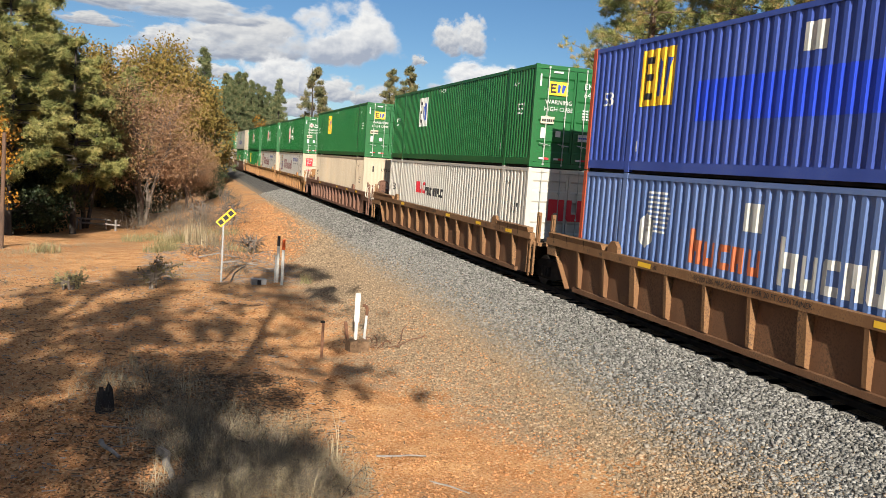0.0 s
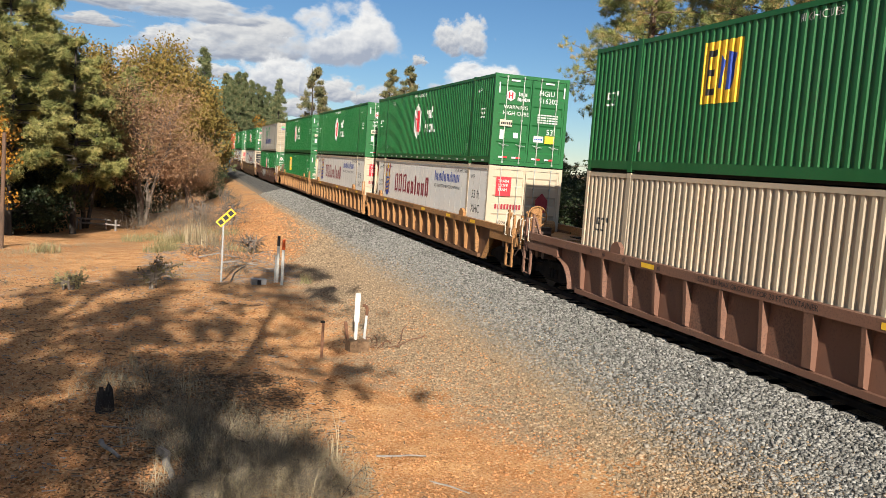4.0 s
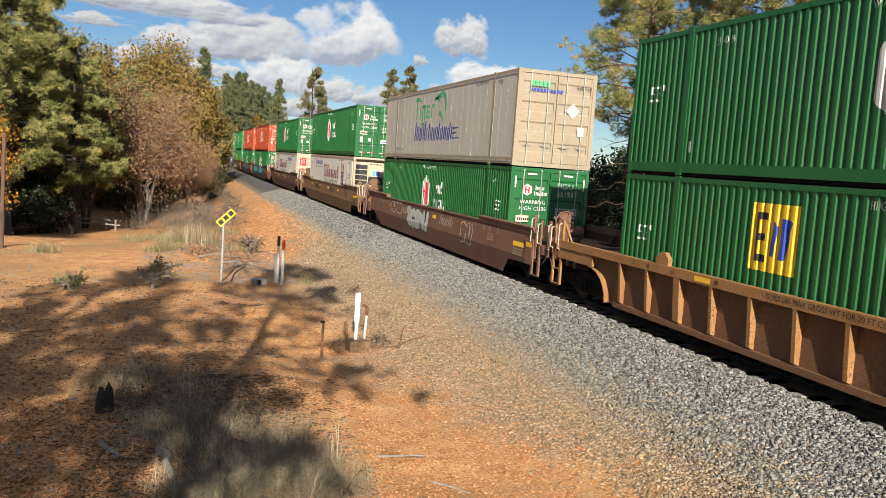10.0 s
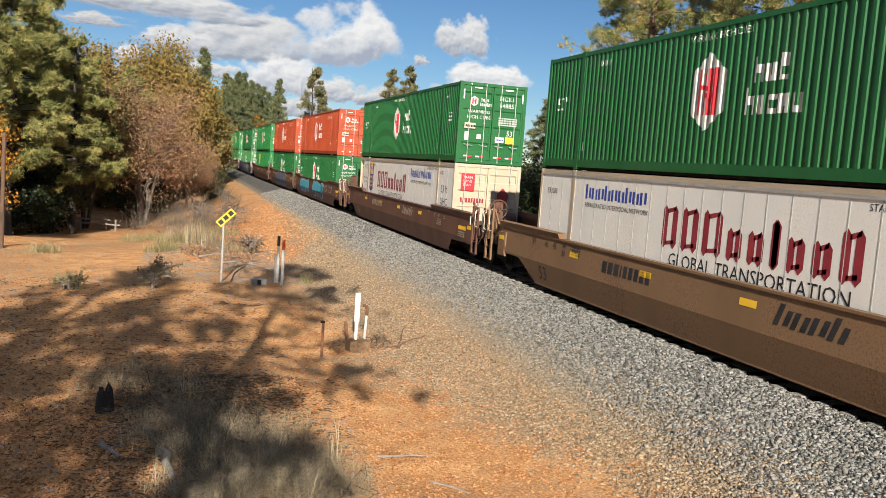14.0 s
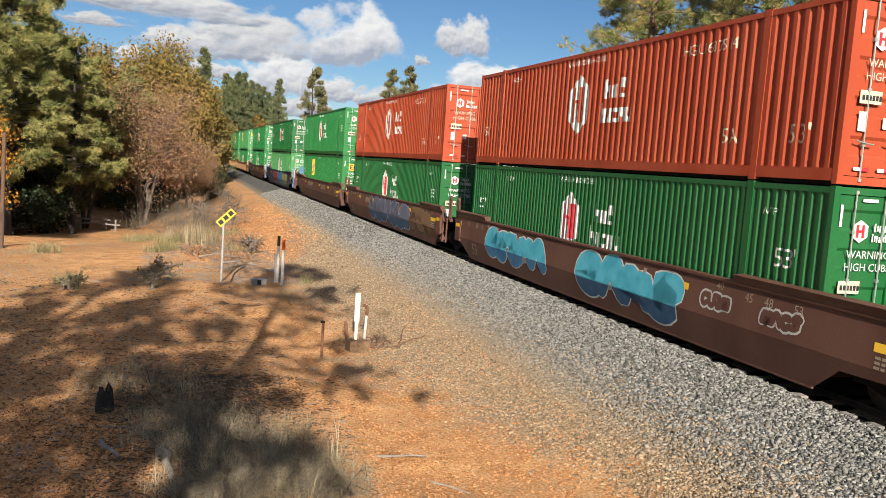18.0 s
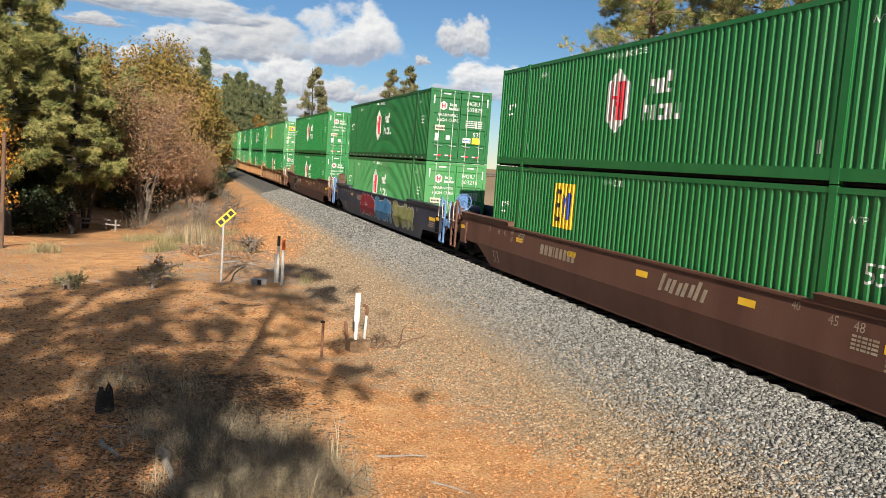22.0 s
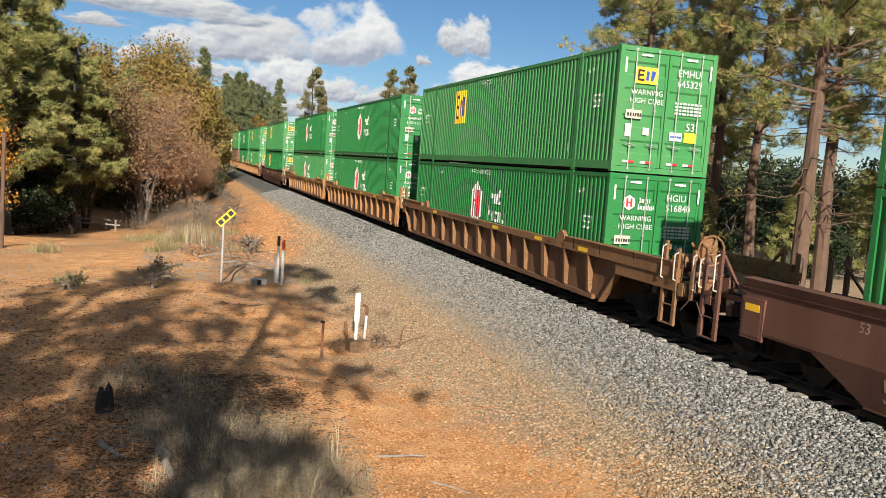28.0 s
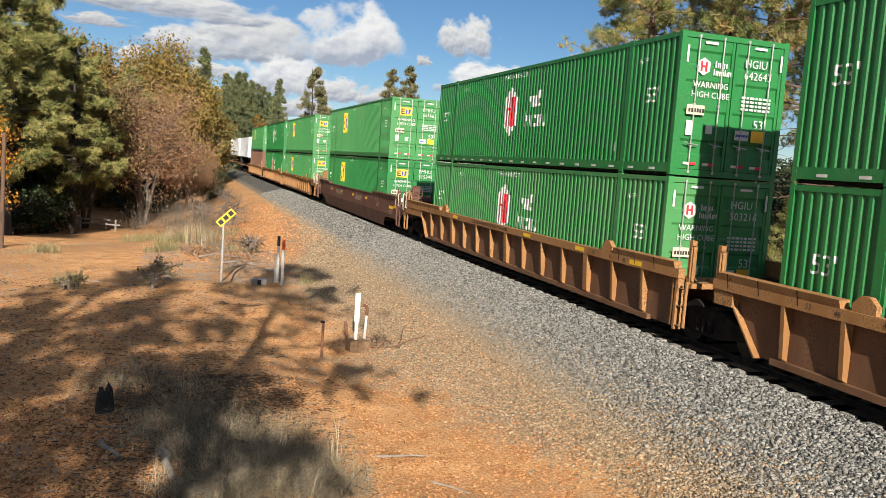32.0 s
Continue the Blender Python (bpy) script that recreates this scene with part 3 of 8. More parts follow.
stones("ballast_stone", 92000, on_bed, 0.0212, M["stone"], "grey crushed ballast stones on the shoulder", 11)
stones("ballast_stone_far", 15000, on_bed_far, 0.027, M["stone"], "grey crushed ballast stones along the track", 12)
stones("gravel_stone", 29000, on_gravel, 0.017, M["pebble"], "brown gravel beside the ballast", 13)
def on_gravel_far(rng, n):
    y = 30 + 36 * rng.random(n)
    u = 3.6 + (0.5 + 2.1 * np.clip((48 - y) / 18, 0.0, 1.0)) * rng.random(n) ** 1.2
    return np.array([(D - b, a, max(height(D - b, a), float(bed_z(-b)) if b < 4.3 else -9.0) + 0.01) for a, b in zip(y, u)])


stones("gravel_stone_far", 9000, on_gravel_far, 0.026, M["pebble"], "brown gravel on the embankment shoulder", 15)
def on_clods(rng, n):
    y = 7.5 + 6.5 * rng.random(n) ** 1.3
    x = rng.uniform(-3.6, 0.2, n)
    return np.array([(a, b, height(a, b) + 0.006) for a, b in zip(x, y)])


def on_bank(rng, n):
    y = 31 + 32 * rng.random(n) ** 1.2
    u = 4.0 + 3.4 * np.clip((40 - y) / 12, 0.0, 1.0) + 4.4 * rng.random(n)
    return np.array([(D - b, a, height(D - b, a) + 0.01) for a, b in zip(y, u)])


stones("bank_clod", 4000, on_bank, 0.030, M["clod"], "orange clods and stones on the embankment slope", 17)
stones("large_clod", 4200, on_clods, 0.0165, M["clod"], "crumbled orange clay clods beside the dead brush", 16)
stones("soil_clod", 34000, on_clay, 0.0135, M["clod"], "small orange soil clods and pebbles", 14)


# ---------------------------------------------------------------- trees
def tuft_cloud(rng, centres, dirs, size, blades, width, spread):
    """Tufts of thin blades: each blade one triangle."""
    n = len(centres)
    d = np.repeat(dirs[:, None], blades, 1) + rng.normal(0, spread, (n, blades, 3))
    d /= np.linalg.norm(d, axis=-1, keepdims=True)
    ln = size * rng.uniform(0.6, 1.1, (n, blades, 1))
    side = np.cross(d, rng.normal(0, 1, (n, blades, 3)))
    side /= np.linalg.norm(side, axis=-1, keepdims=True) + 1e-9
    c = centres[:, None] + rng.normal(0, size * 0.12, (n, blades, 3))
    v = np.stack([c - side * width, c + side * width, c + d * ln], 2)
    # the pieces of one tuft share a corner, so that they read as one island
    return v.reshape(-1, 3)


def leaf_cloud(rng, centres, size):
    """Leaves: bent pairs of triangles."""
    n = len(centres)
    a = rng.normal(0, 1, (n, 3))
    a /= np.linalg.norm(a, axis=-1, keepdims=True)
    b = np.cross(a, rng.normal(0, 1, (n, 3)))
    b /= np.linalg.norm(b, axis=-1, keepdims=True) + 1e-9
    s = size * rng.uniform(0.6, 1.3, (n, 1))
    return np.stack([centres - a * s, centres + b * s * 0.6, centres + a * s, centres - b * s * 0.6], 1).reshape(-1, 3)


def limb(sh, a, b, r, r2, rng, n=5, bend=0.08):
    a, b = Vector(a), Vector(b)
    q, steps = a, 4
    for i in range(1, steps + 1):
        p = a.lerp(b, i / steps) + Vector(rng.normal(0, bend * (b - a).length / steps, 3)) * (i < steps)
        sh.rod(q, p, r + (r2 - r) * (i - 1) / steps, r + (r2 - r) * i / steps, n)
        q = p


def conifer(name, seed, h, bare, width, mat, bark, tufts, size, blades, blade_w, label, limbs=60, droop=0.0, power=0.8, clumps=5):
    """A pine: tapered trunk, whorled limbs, needle tufts at their ends."""
    rng = np.random.default_rng(seed)
    root = empty(name)
    tr = Shape()
    limb(tr, (0, 0, -0.4), (rng.normal(0, 0.2), rng.normal(0, 0.2), h), h * 0.017, 0.03, rng, 9, 0.015)
    br = tr
    cs, ds = [], []
    per = max(int(tufts / limbs), 1)
    for i in range(limbs):
        t = (i + rng.random()) / limbs
        z = h * (bare + (1 - bare) * t)
        reach = width * (1 - t) ** power * rng.uniform(0.55, 1.1) * (0.55 + 0.45 * min(t * 6, 1)) + 0.25
        az = rng.uniform(0, 6.283)
        up = rng.uniform(-0.15, 0.35) - droop
        tip = np.array([math.cos(az) * reach, math.sin(az) * reach, z + reach * up])
        base = np.array([0, 0, z - 0.1])
        limb(br, base, tip, 0.02 + 0.012 * reach, 0.01, rng, 4, 0.12)
        knots = [base + (tip - base) * rng.uniform(0.4, 1.0) ** 0.7 + rng.normal(0, 0.13 * reach, 3) * np.array([1, 1, 0.35]) for _ in range(clumps)]
        for q in range(per):
            c = knots[q % clumps] + np.clip(rng.normal(0, 0.035 * reach + 0.11, 3), -0.45, 0.45) * np.array([1, 1, 0.8])
            cs.append(c)
            dv = (tip - base) / reach + np.array([0, 0, 0.5]) + rng.normal(0, 0.4, 3)
            ds.append(dv / np.linalg.norm(dv))
    for _ in range(int(limbs * bare * 0.6)):
        z = h * bare * rng.uniform(0.35, 1.0)
        az, reach = rng.uniform(0, 6.283), width * rng.uniform(0.25, 0.7)
        limb(br, (0, 0, z), (math.cos(az) * reach, math.sin(az) * reach, z + rng.uniform(-0.8, 0.1)), 0.03, 0.006, rng, 4, 0.2)
    part("trunk", br.mesh("trunk", bark), bark, root, "trunk with bare lower branches")
    v = tuft_cloud(rng, np.array(cs), np.array(ds), size, blades, blade_w, 0.78)
    part("crown", raw_mesh("crown", v, np.arange(len(v)).reshape(-1, 3), mat), mat, root)
    tagged(root, label, "tree", kind="")
    return root


def broadleaf(name, seed, h, width, base, mat, bark, leaves, size, label, stems=3, blobs=26):
    """An oak: stems that fork into limbs, leaves in clumps round the twig ends."""
    rng = np.random.default_rng(seed)
    root = empty(name)
    tr = br = Shape()
    tips = []
    for s in range(stems):
        az = rng.uniform(0, 6.283)
        lean = width * rng.uniform(0.05, 0.28)
        top = np.array([math.cos(az) * lean, math.sin(az) * lean, h * rng.uniform(0.5, 0.8)])
        limb(tr, (math.cos(az) * 0.15, math.sin(az) * 0.15, -0.4), top, h * 0.014, 0.05, rng, 7, 0.10)
        for _ in range(blobs // stems):
            k = rng.uniform(0.25, 1.0)
            p = top * k
            u = rng.normal(0, 1, 3)
            u /= np.linalg.norm(u)
            q = np.array([0, 0, base + (h - base) * 0.5]) + u * np.array([width * 0.5, width * 0.5, (h - base) * 0.5]) * rng.uniform(0.6, 1.0)
            q[2] = max(q[2], base * 0.7)
            limb(br, p, q, 0.05, 0.012, rng, 4, 0.15)
            tips.append(q)
            for _ in range(3):
                w = q + rng.normal(0, width * 0.09, 3)
                limb(br, p + (q - p) * 0.6, w, 0.02, 0.006, rng, 3, 0.15)
                tips.append(w)
    part("trunk", tr.mesh("trunk", bark), bark, root, "forked trunk with twigs")
    tips = np.array(tips)
    c = tips[rng.integers(0, len(tips), leaves)] * rng.uniform(0.86, 1.0, (leaves, 1)) + np.clip(rng.normal(0, 1, (leaves, 3)), -1.5, 1.5) * width * 0.058
    v = leaf_cloud(rng, c, size)
    part("crown", raw_mesh("crown", v, np.arange(len(v)).reshape(-1, 4), mat), mat, root)
    tagged(root, label, "tree")
    return root


def plant(tree, spots, rng, first=True):
    """Puts a tree at the first of spots (x, y, scale) and copies of it at the rest."""
    for k, (x, y, sc) in enumerate(spots):
        u = track_x(y) - x
        if y > 80 and abs(u) < 7.5:
            x = track_x(y) - (7.5 if u > 0 else -7.5)
        m = Matrix.LocRotScale((x, y, height(x, y)), Euler((0, 0, rng.uniform(0, 6.283))), None)
        ob = tree if k == 0 else copy_thing(tree, m)
        if k == 0:
            tree.matrix_basis = m
        ob.scale = (sc, sc, sc * rng.uniform(0.95, 1.05))


rng0 = np.random.default_rng(5)
P_RUST = "ponderosa pine with browning autumn needles beyond the track"
plant(conifer("pine_tree", 21, 21, 0.32, 5.0, M["needle_rust"], M["bark"], 3800, 0.34, 22, 0.013, P_RUST, 90),
      [(23.35, 26.6, 1.0), (21.6, 36.4, 0.95), (31.2, 39.6, 1.0), (33.5, 27.0, 1.0)], rng0)
plant(conifer("pine_tree", 22, 20, 0.35, 4.6, M["needle_rust"], M["bark"], 3400, 0.34, 22, 0.013, P_RUST, 84),
      [(28.4, 39.4, 1.0), (25.7, 28.0, 1.0), (30.0, 52.0, 1.0), (44, 62, 1.0), (56, 50, 1.0)], rng0)
P_LEFT = "tall green pine beside the dirt clearing"
plant(conifer("pine_tree", 23, 17, 0.24, 5.0, M["needle"], M["bark_dark"], 9000, 0.36, 14, 0.018, P_LEFT, 92, power=0.6, clumps=3),
      [(-9.6, 56, 1.0), (-6.6, 62, 0.80), (-13.5, 54, 1.1), (-17, 60, 1.05), (-20, 55, 1.1), (-14.0, 66, 1.15)], rng0)
plant(conifer("pine_tree", 24, 16, 0.22, 4.5, M["needle"], M["bark_dark"], 8000, 0.36, 14, 0.018, P_LEFT, 84, power=0.7, clumps=3),
      [(-8.6, 66, 0.9), (-11.0, 64, 1.05), (-4.2, 84, 0.85), (-16, 72, 1.2), (-23, 66, 1.2), (-12.0, 82, 1.25), (-8.6, 100, 1.0)], rng0)
P_FAR = "dark distant conifer on the hillside"
plant(conifer("conifer", 25, 17.5, 0.06, 3.9, M["needle_far"], M["bark_dark"], 3300, 0.48, 12, 0.024, P_FAR, 110, droop=0.12, power=1.05, clumps=6),
      [(2.6, 100, 0.93), (5.0, 150, 1.0), (12.5, 170, 1.0), (2.0, 140, 0.85), (6.4, 164, 0.95), (8.8, 172, 1.0), (11.2, 184, 1.1), (5.0, 176, 1.0), (14, 248, 1.45), (16.5, 255, 1.55), (19, 266, 1.6), (21.5, 268, 1.5), (24, 275, 1.5), (26.5, 282, 1.4), (29, 290, 1.35), (31, 298, 1.25), (12.0, 236, 1.4), (14.0, 200, 1.1), (7.4, 182, 1.1), (10.2, 178, 0.95), (12.8, 192, 1.05), (15.6, 204, 1.0), (-4, 128, 1.0), (17.0, 190, 0.9), (9.0, 190, 1.1), (-12, 120, 1.0), (-8, 140, 1.1), (22, 205, 0.9), (19, 262, 1.4), (15.0, 240, 1.25), (17.5, 252, 1.3), (2.0, 118, 0.8), (23, 285, 1.4), (12, 225, 1.2), (29, 300, 1.2), (32, 310, 1.2), (10, 210, 1.1), (26, 290, 1.35)], rng0)
plant(conifer("conifer", 26, 16.5, 0.10, 4.4, M["needle_tan"], M["bark_dark"], 3800, 0.45, 12, 0.024, P_FAR, 84, power=0.95, clumps=5),
      [(18.0, 119, 1.0), (14.6, 112, 0.72), (27.5, 112, 0.98), (30.0, 112, 1.03), (23.6, 110, 0.72), (3.5, 170, 1.0), (9.0, 152, 0.85), (-1, 160, 1.0)], rng0)
O_BROWN = "oak with sparse dry brown autumn leaves beside the embankment"
plant(broadleaf("oak_tree", 31, 12.0, 10.2, 4.0, M["oak_brown"], M["bark_oak"], 30000, 0.070, O_BROWN, 6, 78), [(-2.4, 70.0, 0.94), (1.0, 77, 0.55)], rng0)
O_GOLD = "olive gold autumn oak in the woods"
plant(broadleaf("oak_tree", 32, 16.5, 12.0, 1.5, M["oak_gold"], M["bark_dark"], 58000, 0.165, O_GOLD, 4, 90),
      [(-3.4, 92, 0.96), (-1.3, 96, 0.98), (-7.5, 90, 0.92), (0.6, 114, 0.8), (-11, 96, 1.0), (1.5, 130, 0.75), (3.0, 146, 0.7), (1.4, 104, 0.82)], rng0)
plant(broadleaf("oak_tree", 37, 11.5, 7.5, 4.2, M["oak_brown_green"], M["bark_dark"], 16000, 0.12, "dark oak with brown and olive leaves at the wood edge", 3, 48),
      [(-6.4, 67, 1.0), (-10.4, 70, 0.95), (-13.2, 61, 0.8)], rng0)
plant(broadleaf("oak_tree", 33, 11, 8, 1.0, M["oak_orange"], M["bark_dark"], 9000, 0.13, "orange autumn tree among the pines", 4, 36),
      [(2.0, 150, 0.8), (20.5, 268, 1.5), (-10.6, 45.0, 0.75)], rng0)
# shrubs as a backdrop, the understory's shade in their leaf colour
O_DARK = "green undergrowth below the pines, its leaves darkened with woodland shade"
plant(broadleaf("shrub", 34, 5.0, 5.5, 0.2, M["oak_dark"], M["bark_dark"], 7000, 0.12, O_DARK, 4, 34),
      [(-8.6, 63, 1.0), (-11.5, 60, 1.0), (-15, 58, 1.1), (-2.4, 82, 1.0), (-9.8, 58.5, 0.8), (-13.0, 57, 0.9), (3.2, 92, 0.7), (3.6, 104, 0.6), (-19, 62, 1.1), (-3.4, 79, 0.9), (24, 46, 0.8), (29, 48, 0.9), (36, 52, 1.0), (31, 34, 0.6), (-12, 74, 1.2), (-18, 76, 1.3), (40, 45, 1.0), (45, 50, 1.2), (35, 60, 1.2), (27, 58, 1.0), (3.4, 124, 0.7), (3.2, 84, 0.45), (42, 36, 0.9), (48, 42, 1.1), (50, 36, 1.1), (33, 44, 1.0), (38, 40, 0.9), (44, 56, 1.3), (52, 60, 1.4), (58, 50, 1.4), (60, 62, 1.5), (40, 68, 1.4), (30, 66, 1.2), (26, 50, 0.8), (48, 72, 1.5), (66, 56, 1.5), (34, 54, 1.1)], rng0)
plant(conifer("conifer", 28, 17, 0.04, 4.8, M["needle_far"], M["bark_dark"], 3200, 0.5, 12, 0.03, "dark green conifer in the woods beyond the track", 80, power=0.7),
      [(46, 68, 0.7), (64, 60, 0.8), (33, 72, 0.7), (72, 64, 0.9), (58, 74, 0.8)], rng0)
P_YOUNG = "young green pine among the trunks beyond the track"
plant(conifer("pine_tree", 29, 8.5, 0.10, 2.6, M["needle"], M["bark_dark"], 1900, 0.34, 14, 0.014, P_YOUNG, 60, power=0.7, clumps=4),
      [(28.6, 33.0, 0.55), (33.6, 33.5, 0.6), (26.5, 37.5, 0.5), (36.5, 37.0, 0.7), (33.5, 46.0, 0.8)], np.random.default_rng(12))
# pines near the camera, whose shade lies on the clearing
P_BACK = "tall pine beside the dirt clearing"
plant(conifer("pine_tree", 30, 15, 0.33, 3.9, M["needle"], M["bark"], 640, 0.42, 12, 0.03, P_BACK, 56, power=0.6, clumps=4), [(-2.22, -3.0, 0.95)], np.random.default_rng(7))
rng1 = np.random.default_rng(6)
plant(conifer("pine_tree", 27, 15, 0.27, 3.8, M["needle"], M["bark"], 660, 0.42, 12, 0.03, P_BACK, 60, power=0.6, clumps=4),
      [(-6.6, -2.5, 1.0), (-6.3, -7.0, 0.95), (-14.5, -6.0, 1.0), (-4.6, -11.5, 0.95), (-17.0, 2.0, 1.0), (-9.5, -12, 1.1), (-22, 12, 1.1), (-15, 16, 0.9), (-20, 27, 1.0)], rng1)


# ---------------------------------------------------------------- containers
# local space: x across (negative towards the clearing), y along the track (negative is the front end), z up from the base
FINE, WIDE = 0.205, 0.262


def rib_depth(y, pitch):
    """Depth of the pressed side sheet behind its outer flats, at y; the sheet is flat at the posts."""
    if not pitch or abs(abs(y) - 6.096) < 0.095 or abs(y) > 7.98:
        return 0.0
    t = (y / pitch) % 1.0
    if t < 0.34:
        return 0.0
    if t < 0.50:
        return 0.038 * (t - 0.34) / 0.16
    if t < 0.84:
        return 0.038
    return 0.038 * (1.0 - t) / 0.16


def breaks(y0, y1, pitch):
    out = []
    k = math.floor(y0 / pitch)
    while k * pitch < y1:
        out += [(k + b) * pitch for b in (0.0, 0.34, 0.50, 0.84) if y0 < (k + b) * pitch < y1]
        k += 1
    return out


def side_sheet(sx, pitch, y0=-8.0, y1=8.0):
    """Pressed or plain side wall, the whole length of the box."""
    ys = [y0, -6.19, -6.0, 6.0, 6.19, y1]
    if pitch:
        ys += [y for a, b in ((-7.97, -6.2), (-5.99, 5.99), (6.2, 7.97)) for y in breaks(a, b, pitch)]
    ys = sorted(ys)
    vs = []
    for y in ys:
        x = sx * (WC / 2 - 0.012 - rib_depth(y, pitch))
        vs += [(x, y, 0.235), (x, y, HC - 0.11)]
    return Shape().add(vs, [(2 * i, 2 * i + 1, 2 * i + 3, 2 * i + 2) for i in range(len(ys) - 1)])


def frame_shape():
    sh = Shape()
    w = WC / 2
    for sx in (-1, 1):
        for y in (-8.04, -6.096, 6.096, 8.04):
            a = 0.075 if abs(y) > 7 else 0.085
            lo, hi = (y - a, y + a) if abs(y) < 7 else ((-L53 / 2, -7.97) if y < 0 else (7.97, L53 / 2))
            sh.box(sx * w, sx * (w - 0.11), lo, hi, 0.0, HC)
        sh.box(sx * (w - 0.004), sx * (w - 0.07), -8.0, 8.0, 0.045, 0.24)
        sh.box(sx * (w - 0.004), sx * (w - 0.06), -8.0, 8.0, HC - 0.115, HC - 0.02)
    for y0, y1 in ((-L53 / 2 + 0.003, -7.95), (7.95, L53 / 2 - 0.003)):
        sh.box(-w + 0.11, w - 0.11, y0, y1, 0.0, 0.13)
        sh.box(-w + 0.11, w - 0.11, y0, y1, HC - 0.12, HC - 0.01)
    return sh


def roof_shape():
    sh = Shape()
    w = WC / 2 - 0.06
    ys = list(np.arange(-7.95, 7.96, 0.15))
    vs = []
    for i, y in enumerate(ys):
        z = HC - 0.03 + (0.018 if (i // 2) % 2 else 0.0)
        vs += [(-w, y, z), (w, y, z)]
    return sh.add(vs, [(2 * i, 2 * i + 1, 2 * i + 3, 2 * i + 2) for i in range(len(ys) - 1)])


def belly_shape():
    sh = Shape().box(-WC / 2 + 0.08, WC / 2 - 0.08, -8.0, 8.0, -0.02, 0.16)
    return sh


def casting():
    return Shape().box(-0.004, 0.16, -0.09, 0.09, 0, 0.122)


def door_leaf(sx):
    """One door with pressed horizontal corrugations; sx -1 or 1."""
    sh = Shape()
    x0, x1 = (-WC / 2 + 0.115, -0.012) if sx < 0 else (0.012, WC / 2 - 0.115)
    y = -L53 / 2 + 0.03
    zs = [0.14, 0.42, 0.47, 0.70, 0.75, 1.02, 1.07, 1.30, 1.35, 1.62, 1.67, 1.90, 1.95, 2.22, 2.27, 2.50, 2.55, HC - 0.13]
    dep = [0, 0, 0.035, 0.035, 0, 0, 0.035, 0.035, 0, 0, 0.035, 0.035, 0, 0, 0.035, 0.035, 0, 0]
    vs = []
    for z, d in zip(zs, dep):
        vs += [(x0, y + d, z), (x1, y + d, z)]
    sh.add(vs, [(2 * i, 2 * i + 1, 2 * i + 3, 2 * i + 2) for i in range(len(zs) - 1)])
    for a, b in ((x0, x0 + 0.06), (x1 - 0.06, x1)):
        sh.box(a, b, y - 0.012, y + 0.035, 0.14, HC - 0.13)
    return sh


def lock_rod(x):
    y = -L53 / 2 - 0.012
    sh = Shape().rod((x, y, 0.05), (x, y, HC - 0.05), 0.014, None, 6)
    for z in (0.08, 0.62, 1.45, 2.2, HC - 0.08):
        sh.box(x - 0.028, x + 0.028, y - 0.013, y + 0.04, z - 0.025, z + 0.025)
    return sh


def lock_handle(x):
    y = -L53 / 2 - 0.04
    return Shape().path([(x, y, 0.68), (x + 0.05, y - 0.01, 0.66), (x + 0.30, y, 0.63), (x + 0.34, y, 0.63)], 0.012, 5)


def end_wall(s=1):
    """The blind end: pressed vertical ribs."""
    sh = Shape()
    vs = []
    xs = np.linspace(-WC / 2 + 0.1, WC / 2 - 0.1, 49)
    for i, x in enumerate(xs):
        y = s * (L53 / 2 - 0.02 - (0.025 + 0.015 * s if (i // 2) % 2 else 0.0))
        vs += [(x, y, 0.12), (x, y, HC - 0.1)]
    return sh.add(vs, [(2 * i, 2 * i + 1, 2 * i + 3, 2 * i + 2) for i in range(len(xs) - 1)])


def beamed_end():
    """The blind end seen as the front: wide horizontal pressings."""
    sh = Shape()
    y = -L53 / 2 + 0.03
    vs = []
    zs = np.linspace(0.12, HC - 0.1, 33)
    for i, z in enumerate(zs):
        d = 0.0 if (i // 2) % 2 else 0.04
        vs += [(-WC / 2 + 0.1, y + d, z), (WC / 2 - 0.1, y + d, z)]
    return sh.add(vs, [(2 * i, 2 * i + 1, 2 * i + 3, 2 * i + 2) for i in range(len(zs) - 1)])


CACHE = {}


def shared(key, make, mat):
    k = (key, mat.name)
    if k not in CACHE:
        sh = make()
        CACHE[k] = sh if isinstance(sh, bpy.types.Mesh) else sh.mesh(key, mat)
    return CACHE[k]


